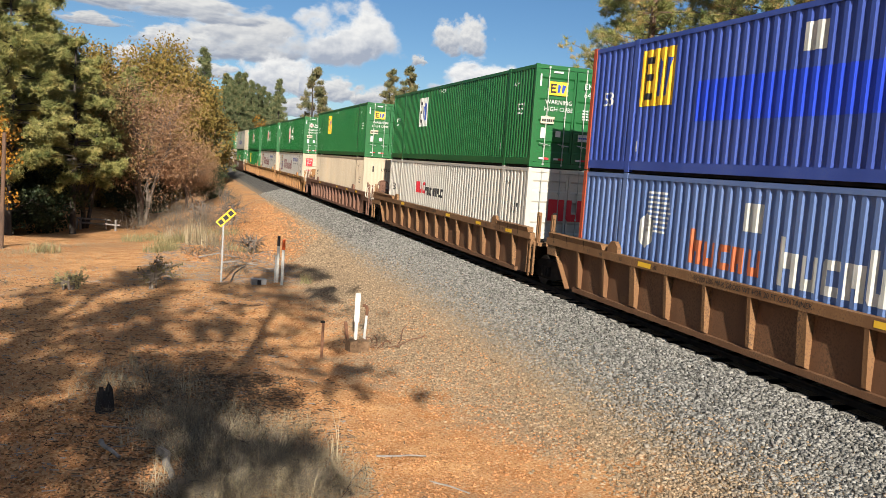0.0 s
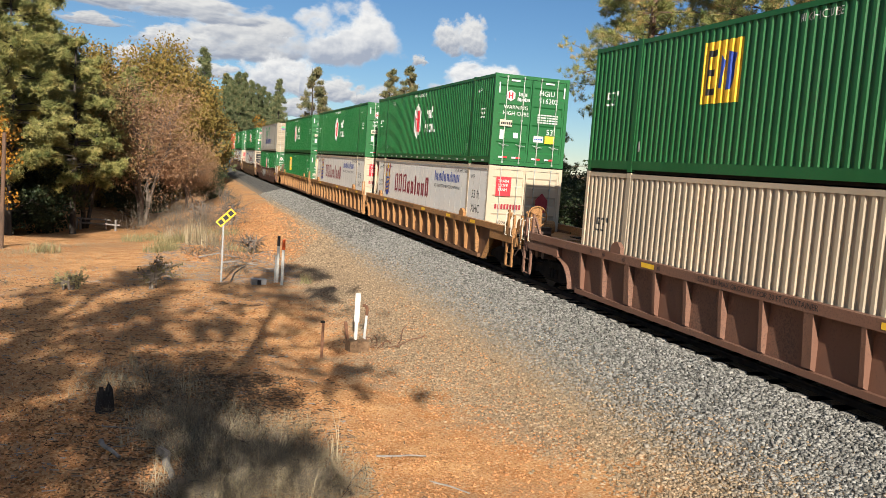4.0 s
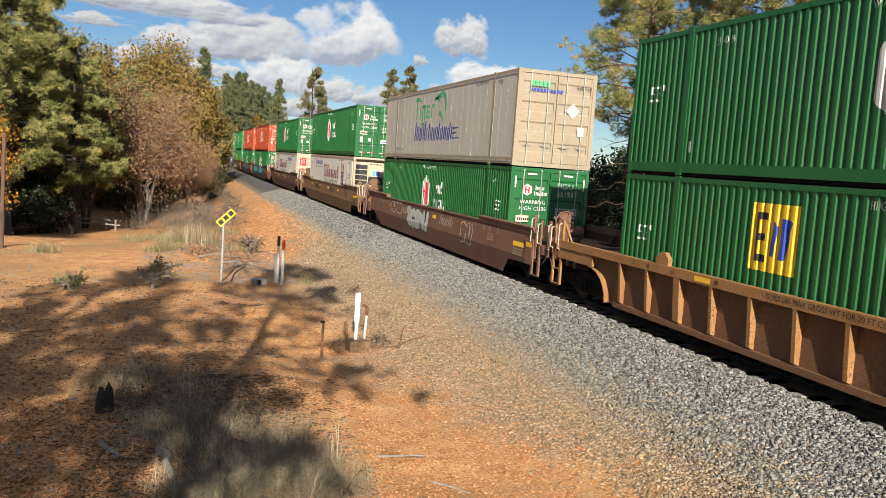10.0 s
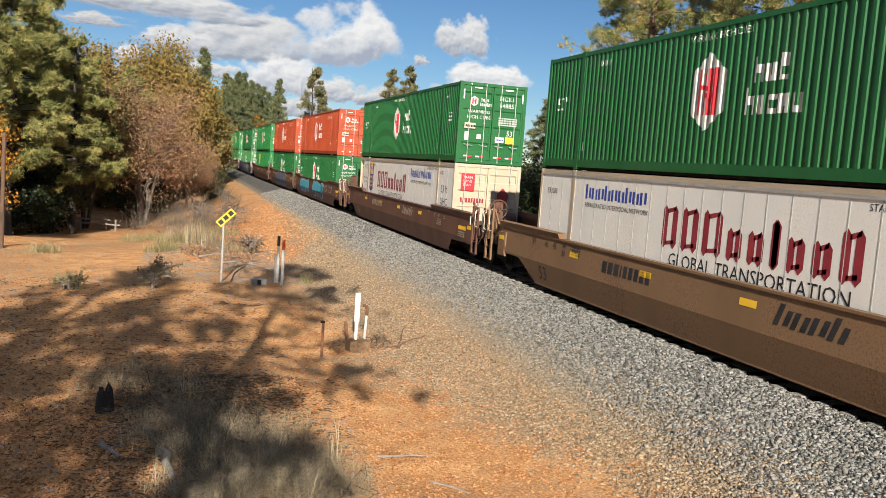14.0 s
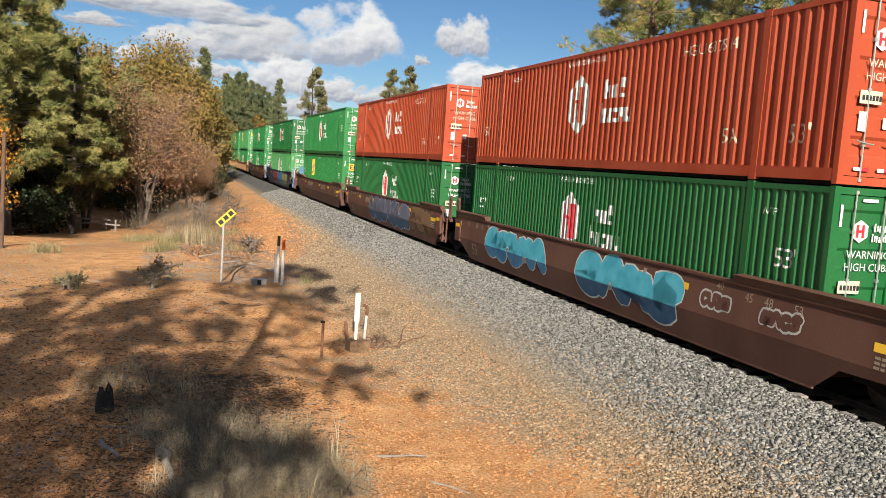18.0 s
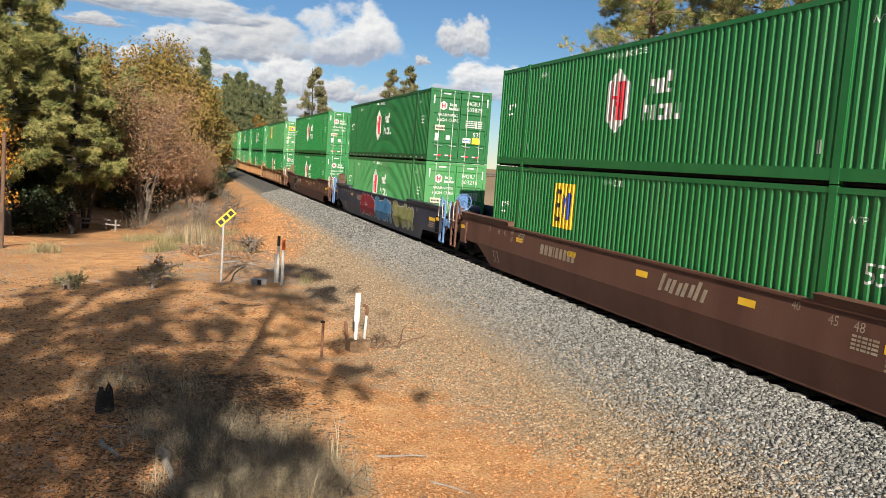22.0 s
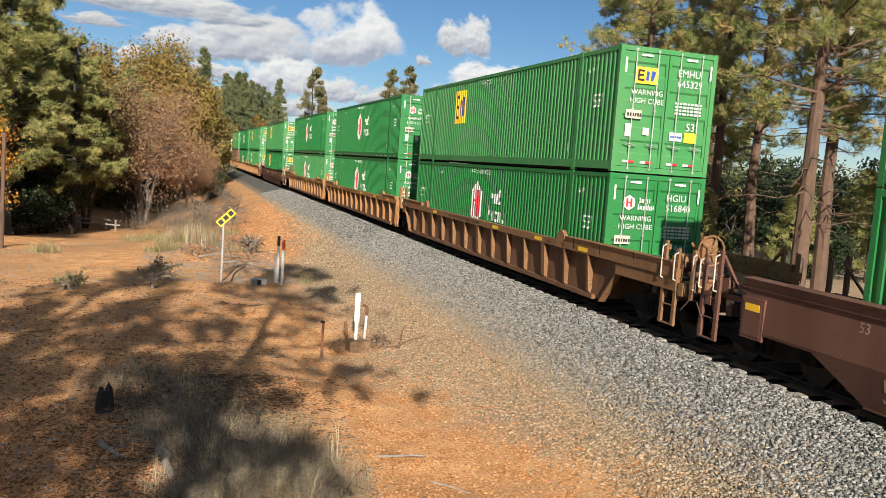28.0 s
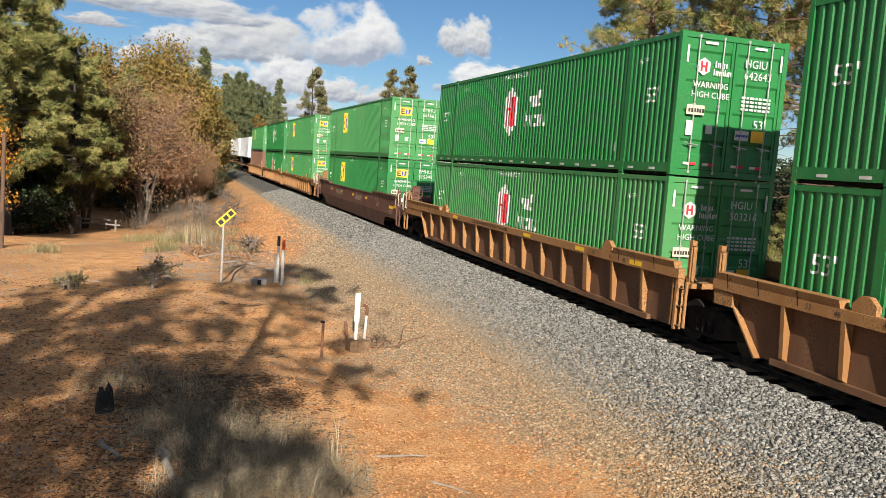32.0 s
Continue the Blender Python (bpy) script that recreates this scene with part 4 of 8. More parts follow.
def container(paint, label, pitch=FINE, front="doors", frame_mat=None, door_mat=None, y0=-8.0, y1=8.0):
    root = empty("shipping_container")
    p, fm, dm = M[paint], M[frame_mat or paint], M[door_mat or paint]
    for sx in (-1, 1):
        part("side_panel", shared("side_panel%d%.3f%.1f%.1f" % (sx, pitch, y0, y1), lambda: side_sheet(sx, pitch, y0, y1), p), p, root)
    part("frame", shared("frame", frame_shape, fm), fm, root)
    part("roof", shared("roof", roof_shape, p), p, root)
    part("underframe", shared("underframe", belly_shape, M["dark"]), M["dark"], root)
    cm = shared("casting", casting, fm)
    for sx in (-1, 1):
        for y in (-6.096, 6.096):
            for z in (-0.004, HC - 0.118):
                c = part("corner_casting", cm, fm, root)
                c.matrix_basis = pose(sx * WC / 2, y, z, 0, 0, 0 if sx < 0 else 180)
    if y1 > 7.9:
        part("end_wall", shared("end_wall", end_wall, p), p, root)
    if front == "doors":
        for sx in (-1, 1):
            d = part("door", shared("door%d" % sx, lambda: door_leaf(sx), dm), dm, root)
            for x in ((-0.88, -0.30) if sx < 0 else (0.30, 0.88)):
                part("lock_rod", shared("rod%.2f" % x, lambda: lock_rod(x), M["steel"]), M["steel"], d, "galvanised lock rod")
                part("lock_handle", shared("handle%.2f" % x, lambda: lock_handle(x - 0.17), M["steel"]), M["steel"], d, "galvanised door handle")
    elif front == "ribs":
        part("front_wall", shared("ribbed_front", lambda: end_wall(-1), dm), dm, root)
    elif front == "beams":
        part("front_wall", shared("beamed_end", beamed_end, dm), dm, root)
    tagged(root, label, "container", "containers on the train")
    return root


# ---------------------------------------------------------------- wagons
def truck(root, y):
    """A two-axle truck under the wagon."""
    d = M["dark"]
    for sx in (-1, 1):
        sh = Shape().slab([(y - 1.25, 0.40), (y - 1.2, 0.58), (y - 0.5, 0.78), (y + 0.5, 0.78), (y + 1.2, 0.58), (y + 1.25, 0.40), (y + 0.95, 0.40), (y + 0.45, 0.28), (y - 0.45, 0.28), (y - 0.95, 0.40)], sx * 1.02, sx * 1.16)
        for k in (-0.18, 0, 0.18):
            sh.rod((sx * 1.18, y + k, 0.36), (sx * 1.18, y + k, 0.62), 0.06, None, 8)
        part("truck_frame", sh, d, root, "dark steel truck side frame with springs")
    part("bolster", Shape().box(-1.1, 1.1, y - 0.2, y + 0.2, 0.5, 0.8), d, root)
    for a in (-0.89, 0.89):
        w = empty("wheelset")
        w.parent = root
        w.location = (0, y + a, 0.42)
        part("axle", shared("axle", lambda: Shape().rod((-1.05, 0, 0), (1.05, 0, 0), 0.08, None, 8), d), d, w)
        for sx in (-1, 1):
            part("wheel", shared("wheel%d" % sx, lambda: wheel_shape(sx), M["tread"]), M["tread"], w)
        WHEELS.append((w, root))


def wheel_shape(sx):
    sh = Shape().rod((sx * 0.69, 0, 0), (sx * 0.82, 0, 0), 0.42, None, 22).rod((sx * 0.66, 0, 0), (sx * 0.69, 0, 0), 0.45, None, 22)
    sh.rod((sx * 0.82, 0, 0), (sx * 0.86, 0, 0), 0.13, None, 10)
    for k in range(4):
        a = k * 1.5708
        sh.box(sx * 0.818, sx * 0.828, 0.22 * math.cos(a) - 0.03, 0.22 * math.cos(a) + 0.03, 0.22 * math.sin(a) - 0.03, 0.22 * math.sin(a) + 0.03)
    return sh


WHEELS = []


def handrail(root, x, y, z0, z1, mat, name="grab_iron"):
    dy = 0.16
    return part(name, Shape().path([(x, y, z0), (x - 0.05, y, z0 + 0.04), (x - 0.05, y, z1), (x - 0.05, y + dy, z1), (x - 0.05, y + dy, z0 + 0.04), (x, y + dy, z0)], 0.013, 5), mat, root)


def ladder(root, x, y, mat, top=1.95):
    sh = Shape()
    for k in (0.0, 0.42):
        sh.box(x - 0.02, x + 0.03, y + k - 0.02, y + k + 0.02, 0.35, top)
    for z in (0.37, 0.75, 1.1, 1.4)[:4 if top > 1.5 else 3]:
        sh.rod((x, y, z), (x, y + 0.42, z), 0.013, None, 5)
    return part("ladder", sh, mat, root)


def brake_wheel(root, y, mat):
    c = (-0.75, y, 1.84)
    sh = Shape().ring(c, 0.30, 0.022).ring(c, 0.08, 0.03)
    for k in range(5):
        a = k * 1.2566
        sh.rod(c, (c[0] + 0.29 * math.cos(a), y, c[2] + 0.29 * math.sin(a)), 0.014, None, 4)
    w = part("brake_wheel", sh, mat, root, "spoked hand brake wheel")
    part("brake_stand", Shape().box(-0.92, -0.58, y + 0.05, y + 0.13, 1.15, 2.12), mat, root)
    return w


def coupler(root, y0, y1):
    s = 1 if y1 > y0 else -1
    sh = Shape().box(-0.12, 0.12, y0, y1, 0.72, 0.98).box(-0.2, 0.2, y1 - s * 0.1, y1 + s * 0.16, 0.66, 1.02)
    return part("coupler", sh, M["dark"], root)


def end_gear(root, e, s, deep, mat):
    """Posts, rails, levers, steps and pipes round one end of a wagon."""
    g, d = M["gear"], M["dark"]
    y = e - s * 0.28
    if not deep:
        part("articulated_connector", Shape().box(-0.34, 0.34, min(e - s * 0.75, e), max(e - s * 0.75, e), 0.62, 1.13).box(-0.22, 0.22, min(e, e + s * 0.12), max(e, e + s * 0.12), 0.70, 1.02), g, root, "rusty cast connector between two wells")
        part("connector_plate", Shape().box(-0.62, 0.62, min(e - s * 0.9, e - s * 0.05), max(e - s * 0.9, e - s * 0.05), 1.225, 1.26), mat, root)
        for k in range(2):
            part("brake_rod", Shape().rod((-1.10 + 0.3 * k, e - s * 0.4, 0.62 + 0.08 * k), (-0.95 + 0.3 * k, e - s * 1.5, 0.74), 0.02, None, 5), d, root)
        return
    front = s < 0
    yl = e - s * (0.85 if front else 0.50)
    grab = M["grab_paint"]
    for sx in (-1, 1):
        for k in (-0.22, 0.22):
            part("ladder_stile", Shape().box(sx * 1.40, sx * 1.455, yl + k - 0.045, yl + k + 0.045, 0.32, 1.98 if k * s < 0 else 1.86), mat, root)
            x0, x1, ya = sx * 1.45, sx * 1.53, yl + k + s * 0.03
            top = 1.90 if k * s < 0 else 1.78
            part("grab_iron", Shape().path([(x0, ya, 1.22), (x1, ya, 1.25), (x1, ya, top - 0.04), (x0, ya, top)], 0.013, 5), grab, root, "pale bent grab iron")
        for z in (0.335, 0.72, 1.08):
            part("ladder_rung", Shape().rod((sx * 1.43, yl - 0.22, z), (sx * 1.43, yl + 0.22, z), 0.016 if z > 0.4 else 0.024, None, 5), mat, root)
        part("diagonal_brace", Shape().add([(sx * x, yy, zz) for x in (1.33, 1.38) for yy, zz in ((yl - s * 0.20, 1.90), (yl - s * 0.20, 1.80), (yl - s * 0.95, 1.20), (yl - s * 0.86, 1.20))], [(0, 1, 2, 3), (4, 7, 6, 5), (0, 4, 5, 1), (1, 5, 6, 2), (2, 6, 7, 3), (3, 7, 4, 0)]), mat, root)
    part("cut_lever", Shape().path([(-1.47, y - s * 0.05, 0.70), (-1.44, y + s * 0.16, 0.92), (-0.7, y + s * 0.20, 0.90), (-0.15, y + s * 0.26, 0.98)], 0.014, 5), g, root)
    part("crossover_step", Shape().box(-1.30, 1.30, min(e - s * 0.34, e - s * 0.06), max(e - s * 0.34, e - s * 0.06), 1.00, 1.035), d, root, "dark perforated crossover board")
    for k in range(3):
        yy = e - s * (0.62 + 0.40 * k)
        part("bracket", Shape().slab([(yy - 0.07, 0.84), (yy + 0.07, 0.84), (yy + 0.10, 1.12), (yy - 0.10, 1.12)], -1.40, -1.05), g, root)
        part("brake_rod", Shape().rod((-1.30 + 0.2 * k, e - s * 0.4, 0.62 + 0.08 * k), (-1.05 + 0.22 * k, e - s * 1.5, 0.74), 0.02, None, 5), d, root)
    if front:
        part("corner_post", Shape().box(-1.42, -1.36, e + 0.10, e + 0.19, 0.92, 1.88), mat, root)
        part("grab_iron", Shape().path([(-1.40, e + 0.08, 1.12), (-1.47, e + 0.06, 1.15), (-1.47, e + 0.06, 1.76), (-1.40, e + 0.08, 1.80)], 0.013, 5), grab, root, "pale bent grab iron")
        part("gear_case", Shape().box(-0.94, -0.56, e + 0.62, e + 0.86, 1.22, 1.70).rod((-0.75, e + 0.55, 1.50), (-0.75, e + 0.70, 1.50), 0.15, None, 10), g, root, "round brake gear case")
        part("slack_adjuster", Shape().rod((-1.2, e + 0.55, 1.36), (-0.3, e + 0.55, 1.36), 0.06, None, 8), g, root)
        part("valve_box", Shape().box(-0.46, -0.16, e + 0.76, e + 1.04, 1.22, 1.52), g, root)
        part("brake_chain", Shape().path([(-0.8, e + 0.5, 1.35), (-0.84, e + 0.45, 0.95), (-0.9, e + 0.6, 0.62)], 0.018, 4), d, root)
    else:
        part("corner_bracket", Shape().slab([(e - 0.95, 1.22), (e - 0.40, 1.22), (e - 0.62, 1.46), (e - 0.95, 1.52)], -1.40, -1.28), mat, root)


def flat_x(y, z):
    """How far out the smooth wagon side stands at height z: it leans out to a knuckle and turns in below."""
    return -(1.46 + 0.05 * (1.45 - z) / 0.7) if z > 0.75 else -(1.51 - 0.13 * (0.75 - z) / 0.6)


def flat_side(sx, y0, y1):
    """The smooth side as one folded plate: upper face, and a lower face turned in below the knuckle."""
    o = [(y0, 1.45), (y0, 0.75), (y1, 0.75), (y1, 1.45), (y0 + 0.05, 0.62), (-8.75, 0.56), (-8.15, 0.15), (7.75, 0.15), (8.75, 0.70), (y1 - 0.05, 0.70)]
    loop = (0, 1, 4, 5, 6, 7, 8, 9, 2, 3)
    vs = [(-sx * (flat_x(y, z) + k), y, z) for k in (0.0, 0.035) for y, z in o]
    return Shape().add(vs, [(0, 1, 2, 3), (1, 4, 5, 6, 7, 8, 9, 2), (13, 12, 11, 10), (12, 19, 18, 17, 16, 15, 14, 11)] + [(i, j, j + 10, i + 10) for i, j in zip(loop, loop[1:] + loop[:1])])


def wagon(style, paint, label, front_gap, rear_gap, dense=False, rail_paint=None):
    """A well car unit; the gaps are from the container's ends to the unit's ends."""
    root = empty("well_wagon")
    m, rm = M[paint], M[rail_paint or paint]
    # sheets and sills behind the stakes get the shade-coloured paint
    md = M["ttx_shade"] if paint.startswith("ttx") else m
    f, r = -L53 / 2 - front_gap, L53 / 2 + rear_gap
    fd, rd = front_gap > 2.6, rear_gap > 2.6
    X = 1.50
    rs = r - (1.55 if rd else 0.9)
    if style == "ribbed":
        for sx in (-1, 1):
            toe = (-8.95, -8.3) if fd else (-8.98, -8.80)
            arch = [(9.22 - 0.92 * math.cos(radians(q)), 0.30 + 0.72 * math.sin(radians(q))) for q in (0, 15, 30, 45, 60, 75, 90)] if dense else [(8.3, 0.30), (8.95, 1.02)]
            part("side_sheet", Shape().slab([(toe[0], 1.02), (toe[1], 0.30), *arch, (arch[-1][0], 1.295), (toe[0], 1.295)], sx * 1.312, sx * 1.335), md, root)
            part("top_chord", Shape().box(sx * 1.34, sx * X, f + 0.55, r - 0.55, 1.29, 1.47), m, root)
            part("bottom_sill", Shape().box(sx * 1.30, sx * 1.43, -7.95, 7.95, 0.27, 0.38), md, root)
            n = 15 if dense else 13
            for k in range(n):
                y = -7.7 + 15.4 * k / (n - 1)
                big = k in (2, n // 2, n - 3)
                w = 0.10 if big else 0.045
                part("stake", Shape().add(
                    [(sx * 1.335, y - w, 0.38), (sx * 1.335, y + w, 0.38), (sx * 1.335, y + w, 1.29), (sx * 1.335, y - w, 1.29), (sx * 1.43, y - w, 0.42), (sx * 1.43, y + w, 0.42), (sx * 1.495, y + w, 1.29), (sx * 1.495, y - w, 1.29)],
                    [(4, 5, 6, 7), (0, 4, 7, 3), (1, 2, 6, 5), (0, 1, 5, 4)]), m, root)
            for s, e in ((-1, f), (1, r)):
                if s < 0 and not fd:
                    part("end_post", Shape().box(sx * 1.312, sx * 1.47, -9.0, -8.93, 0.28, 1.285), m, root)
                    if dense:
                        part("stencil_panel", Shape().box(sx * 1.335, sx * 1.342, -8.90, -7.82, 0.40, 1.27), M["ink_black"], root, "black stencil panel on the side sheet")
                elif dense and s > 0:
                    lip = Shape()
                    for (ya, za), (yb, zb) in zip(arch, arch[1:]):
                        lip.add([(sx * x, yy, zz) for x in (1.28, 1.46) for yy, zz in ((ya, za), (yb, zb), (yb + 0.012, zb - 0.025), (ya + 0.025, za - 0.012))], [(0, 1, 2, 3), (4, 7, 6, 5), (0, 4, 5, 1), (1, 5, 6, 2), (2, 6, 7, 3), (3, 7, 4, 0)])
                    part("arch_lip", lip, m, root, "curved arch plate above the wheels")
                else:
                    part("arch_lip", Shape().add([(sx * x, s * y, z) for x in (1.28, 1.45) for y, z in ((8.30, 0.29), (8.97, 1.03), (8.99, 1.0), (8.33, 0.27))], [(0, 1, 2, 3), (4, 7, 6, 5), (0, 4, 5, 1), (1, 5, 6, 2), (2, 6, 7, 3), (3, 7, 4, 0)]), m, root, "sloped arch plate above the wheels")
                part("side_beam", Shape().box(sx * 1.33, sx * 1.47, s * 9.003, e - s * 0.58, 1.02, 1.285), m, root)
            if not dense:
                for y0, y1 in ((f + 0.7, -6.5), (6.5, r - 0.7)):
                    part("walkway", Shape().add([(sx * 1.50, y0, 1.475), (sx * 1.50, y1, 1.475), (sx * 1.54, y1, 1.60), (sx * 1.54, y0, 1.60), (sx * 1.34, y0, 1.475), (sx * 1.34, y1, 1.475), (sx * 1.34, y1, 1.61), (sx * 1.34, y0, 1.61)],
                                                [(0, 1, 2, 3), (4, 5, 6, 7), (3, 2, 6, 7), (0, 3, 7, 4), (1, 2, 6, 5)]), m, root, "tan walkway plate")
                    for q in (0.3, 0.62, 0.9):
                        part("plate_joint", shared("plate_joint%d" % sx, lambda: Shape().add([(sx * 1.503, -0.012, 1.35), (sx * 1.503, 0.012, 1.35), (sx * 1.546, 0.012, 1.602), (sx * 1.546, -0.012, 1.602)], [(0, 1, 2, 3)]), M["dark"]), M["dark"], root).location = (0, y0 + (y1 - y0) * q, 0)
            for y in (-6.1, 6.1):
                part("container_guide", Shape().slab([(y - 0.22, 1.47), (y - 0.22, 1.60), (y - 0.08, 1.72), (y + 0.08, 1.72), (y + 0.22, 1.60), (y + 0.22, 1.47)], sx * 1.36, sx * 1.46), m, root)
    else:
        for sx in (-1, 1):
            part("side_sheet", flat_side(sx, f + 0.9, rs), m, root)
            part("bottom_flange", Shape().box(sx * 1.34, sx * 1.385, -8.15, 7.75, 0.12, 0.15), m, root)
            for y in (f + 0.88, rs + 0.02):
                part("end_stiffener", Shape().box(sx * 1.40, sx * 1.455, y - 0.018, y + 0.018, 0.78, 1.449), m, root)
            part("top_chord", Shape().box(sx * 1.34, sx * X, f + 0.8, rs + 0.1, 1.45, 1.50), m, root)
            for y0, y1 in ((f + 0.9, -6.2), (6.2, rs)):
                part("walkway", Shape().add([(sx * 1.50, y0, 1.50), (sx * 1.50, y1, 1.50), (sx * 1.56, y1, 1.62), (sx * 1.56, y0, 1.62), (sx * 1.34, y0, 1.50), (sx * 1.34, y1, 1.50), (sx * 1.34, y1, 1.64), (sx * 1.34, y0, 1.64)],
                                            [(0, 1, 2, 3), (4, 5, 6, 7), (3, 2, 6, 7), (0, 3, 7, 4), (1, 2, 6, 5)]), m, root, "sloped walkway edge")
    part("well_floor", Shape().box(-1.3, 1.3, -8.2, 8.2, 0.24, 0.33), M["dark"], root)
    for e, s, deep in ((f, -1, fd), (r, 1, rd)):
        part("end_deck", Shape().box(-1.32, 1.32, min(s * 8.25, e - s * 0.35), max(s * 8.25, e - s * 0.35), 1.12, 1.22), m, root)
        part("end_sill", Shape().box(-0.45, 0.45, min(s * 8.25, e - s * 0.2), max(s * 8.25, e - s * 0.2), 0.80, 1.12), m, root)
        part("end_bulkhead", Shape().box(-1.3, 1.3, s * 8.22 - 0.04, s * 8.22 + 0.04, 0.33, 1.2), m, root)
        if deep:
            coupler(root, e - s * 0.5, e)
            part("end_beam", Shape().box(-1.45, 1.45, e - s * 0.45 - 0.08, e - s * 0.45 + 0.08, 0.95, 1.2), rm, root)
        else:
            for sx in (-1, 1):
                if not dense:
                    part("handrail_post", Shape().box(sx * 1.3 - 0.05, sx * 1.3 + 0.05, e - s * 0.45 - 0.05, e - s * 0.45 + 0.05, 1.2, 2.05), m, root)
                    handrail(root, sx * 1.3, e - s * 0.45 - 0.2, 1.3, 1.95, rm)
                if s < 0:
                    ladder(root, sx * 1.44, e + 0.34, rm, 2.0 if dense else 1.25)
    if fd:
        truck(root, f + 1.75)
        brake_wheel(root, f + 0.55, rm)
        part("air_reservoir", Shape().rod((-0.95, f + 1.35, 1.50), (0.15, f + 1.35, 1.50), 0.20, None, 14), m, root, "round air reservoir tank")
        part("tank_bracket", Shape().box(-0.8, -0.74, f + 1.2, f + 1.5, 1.22, 1.34).box(-0.1, -0.04, f + 1.2, f + 1.5, 1.22, 1.34), m, root)
        part("brace", Shape().rod((-0.5, f + 0.5, 1.2), (-0.9, f + 1.0, 1.95), 0.03, None, 5), rm, root)
        part("air_hose", Shape().path([(0.3, f + 0.3, 0.8), (0.34, f + 0.05, 0.5), (0.3, f - 0.1, 0.42)], 0.025, 6), M["rubber"], root)
    for e, s, deep in ((f, -1, fd), (r, 1, rd)):
        end_gear(root, e, s, deep, rm)
    if style == "flat":
        for e, s in ((f, -1), (rs + 0.9, 1)):
            part("access_panel", Shape().box(-1.52, -1.47, e - s * 1.15 - 0.28, e - s * 1.15 + 0.28, 0.60, 1.30), m, root, "boxed side panel with a raised edge")
            part("panel_face", Shape().box(-1.528, -1.52, e - s * 1.15 - 0.23, e - s * 1.15 + 0.23, 0.65, 1.25), M["dark"] if paint == "navy" else m, root)
            part("panel_reflector", Shape().box(-1.534, -1.528, e - s * 1.15 - 0.18, e - s * 1.15 + 0.18, 1.08, 1.20), M["ink_yellow"], root, "yellow reflector plate")
    for sx in (-1, 1):
        for y in (f + 1.0, r - 1.0):
            part("grate", Shape().box(sx * 0.75, sx * 1.3, y - 0.35, y + 0.35, 1.222, 1.245), M["dark"], root, "dark walkway grating")
    truck(root, r - 1.75 if rd else r)
    tagged(root, label, "rail wagon", "wagons of the train")
    return root


# ---------------------------------------------------------------- markings
def lettering(text, size):
    """Triangles of a line of text in the built-in font: flat (u, v) outlines, from the left end of its base line."""
    key = ("text", text, size)
    if key not in CACHE:
        cu = bpy.data.curves.new("text", "FONT")
        cu.body, cu.size, cu.resolution_u = text, size, 2
        ob = bpy.data.objects.new("text", cu)
        me = ob.to_mesh()
        vs = [(v.co.x, v.co.y) for v in me.vertices]
        CACHE[key] = [[vs[k] for k in p.vertices] for p in me.polygons]
        ob.to_mesh_clear()
        bpy.data.objects.remove(ob)
        bpy.data.curves.remove(cu)
    return CACHE[key]


def rect(u0, v0, u1, v1):
    return [(u0, v0), (u1, v0), (u1, v1), (u0, v1)]


def moved(polys, du, dv, k=1.0):
    return [[(u * k + du, v * k + dv) for u, v in p] for p in polys]


def hexagon(w, h):
    return [(-w / 2, -h / 4), (0, -h / 2), (w / 2, -h / 4), (w / 2, h / 4), (0, h / 2), (-w / 2, h / 4)]


def bars(widths, h, gap=0.05, skew=0.0):
    """A row of plain upright bars that stands for letters that are not spelled out."""
    out, u = [], 0.0
    for w in widths:
        out.append([(u, 0), (u + w, 0), (u + w + skew, h), (u + skew, h)])
        u += w + gap
    return out


def on_side(name, polys, depth, cuts, y0, z0, mat, parent, key, label="", lift=0.004):
    """Lays flat shapes on the near side: u runs towards the front, v up; they follow the pressed sheet."""
    if len(polys) > 1 and name in ("wordmark", "logo_mark"):
        for j, q in enumerate(polys):
            on_side(name, [q], depth, cuts, y0, z0, mat, parent, "%s_%d" % (key, j), label, lift)
        return None
    k = ("side", key, mat.name, y0, z0)
    if k not in CACHE:
        bm = bmesh.new()
        for p in polys:
            bm.faces.new([bm.verts.new((0, y0 - u, z0 + v)) for u, v in p])
        if cuts:
            ya, yb = min(v.co.y for v in bm.verts), max(v.co.y for v in bm.verts)
            for c in cuts(ya, yb):
                bmesh.ops.bisect_plane(bm, geom=bm.verts[:] + bm.edges[:] + bm.faces[:], plane_co=(0, c, 0), plane_no=(0, 1, 0))
        for v in bm.verts:
            v.co.x = depth(v.co.y, v.co.z) - lift
        me = bpy.data.meshes.new(name)
        bm.to_mesh(me)
        bm.free()
        me.materials.append(mat)
        CACHE[k] = me
    return part(name, CACHE[k], mat, parent, label)


def on_end(name, polys, x0, z0, mat, parent, key, label="", y=-L53 / 2 - 0.0):
    """Lays flat shapes on the front end: u runs to the far side, v up."""
    if len(polys) > 1 and name in ("wordmark", "logo_mark"):
        for j, q in enumerate(polys):
            on_end(name, [q], x0, z0, mat, parent, "%s_%d" % (key, j), label, y)
        return None
    k = ("end", key, mat.name, x0, z0, y)
    if k not in CACHE:
        sh = Shape()
        for p in polys:
            sh.add([(x0 + u, y, z0 + v) for u, v in p], [tuple(range(len(p)))])
        CACHE[k] = sh.mesh(name, mat)
    return part(name, CACHE[k], mat, parent, label)


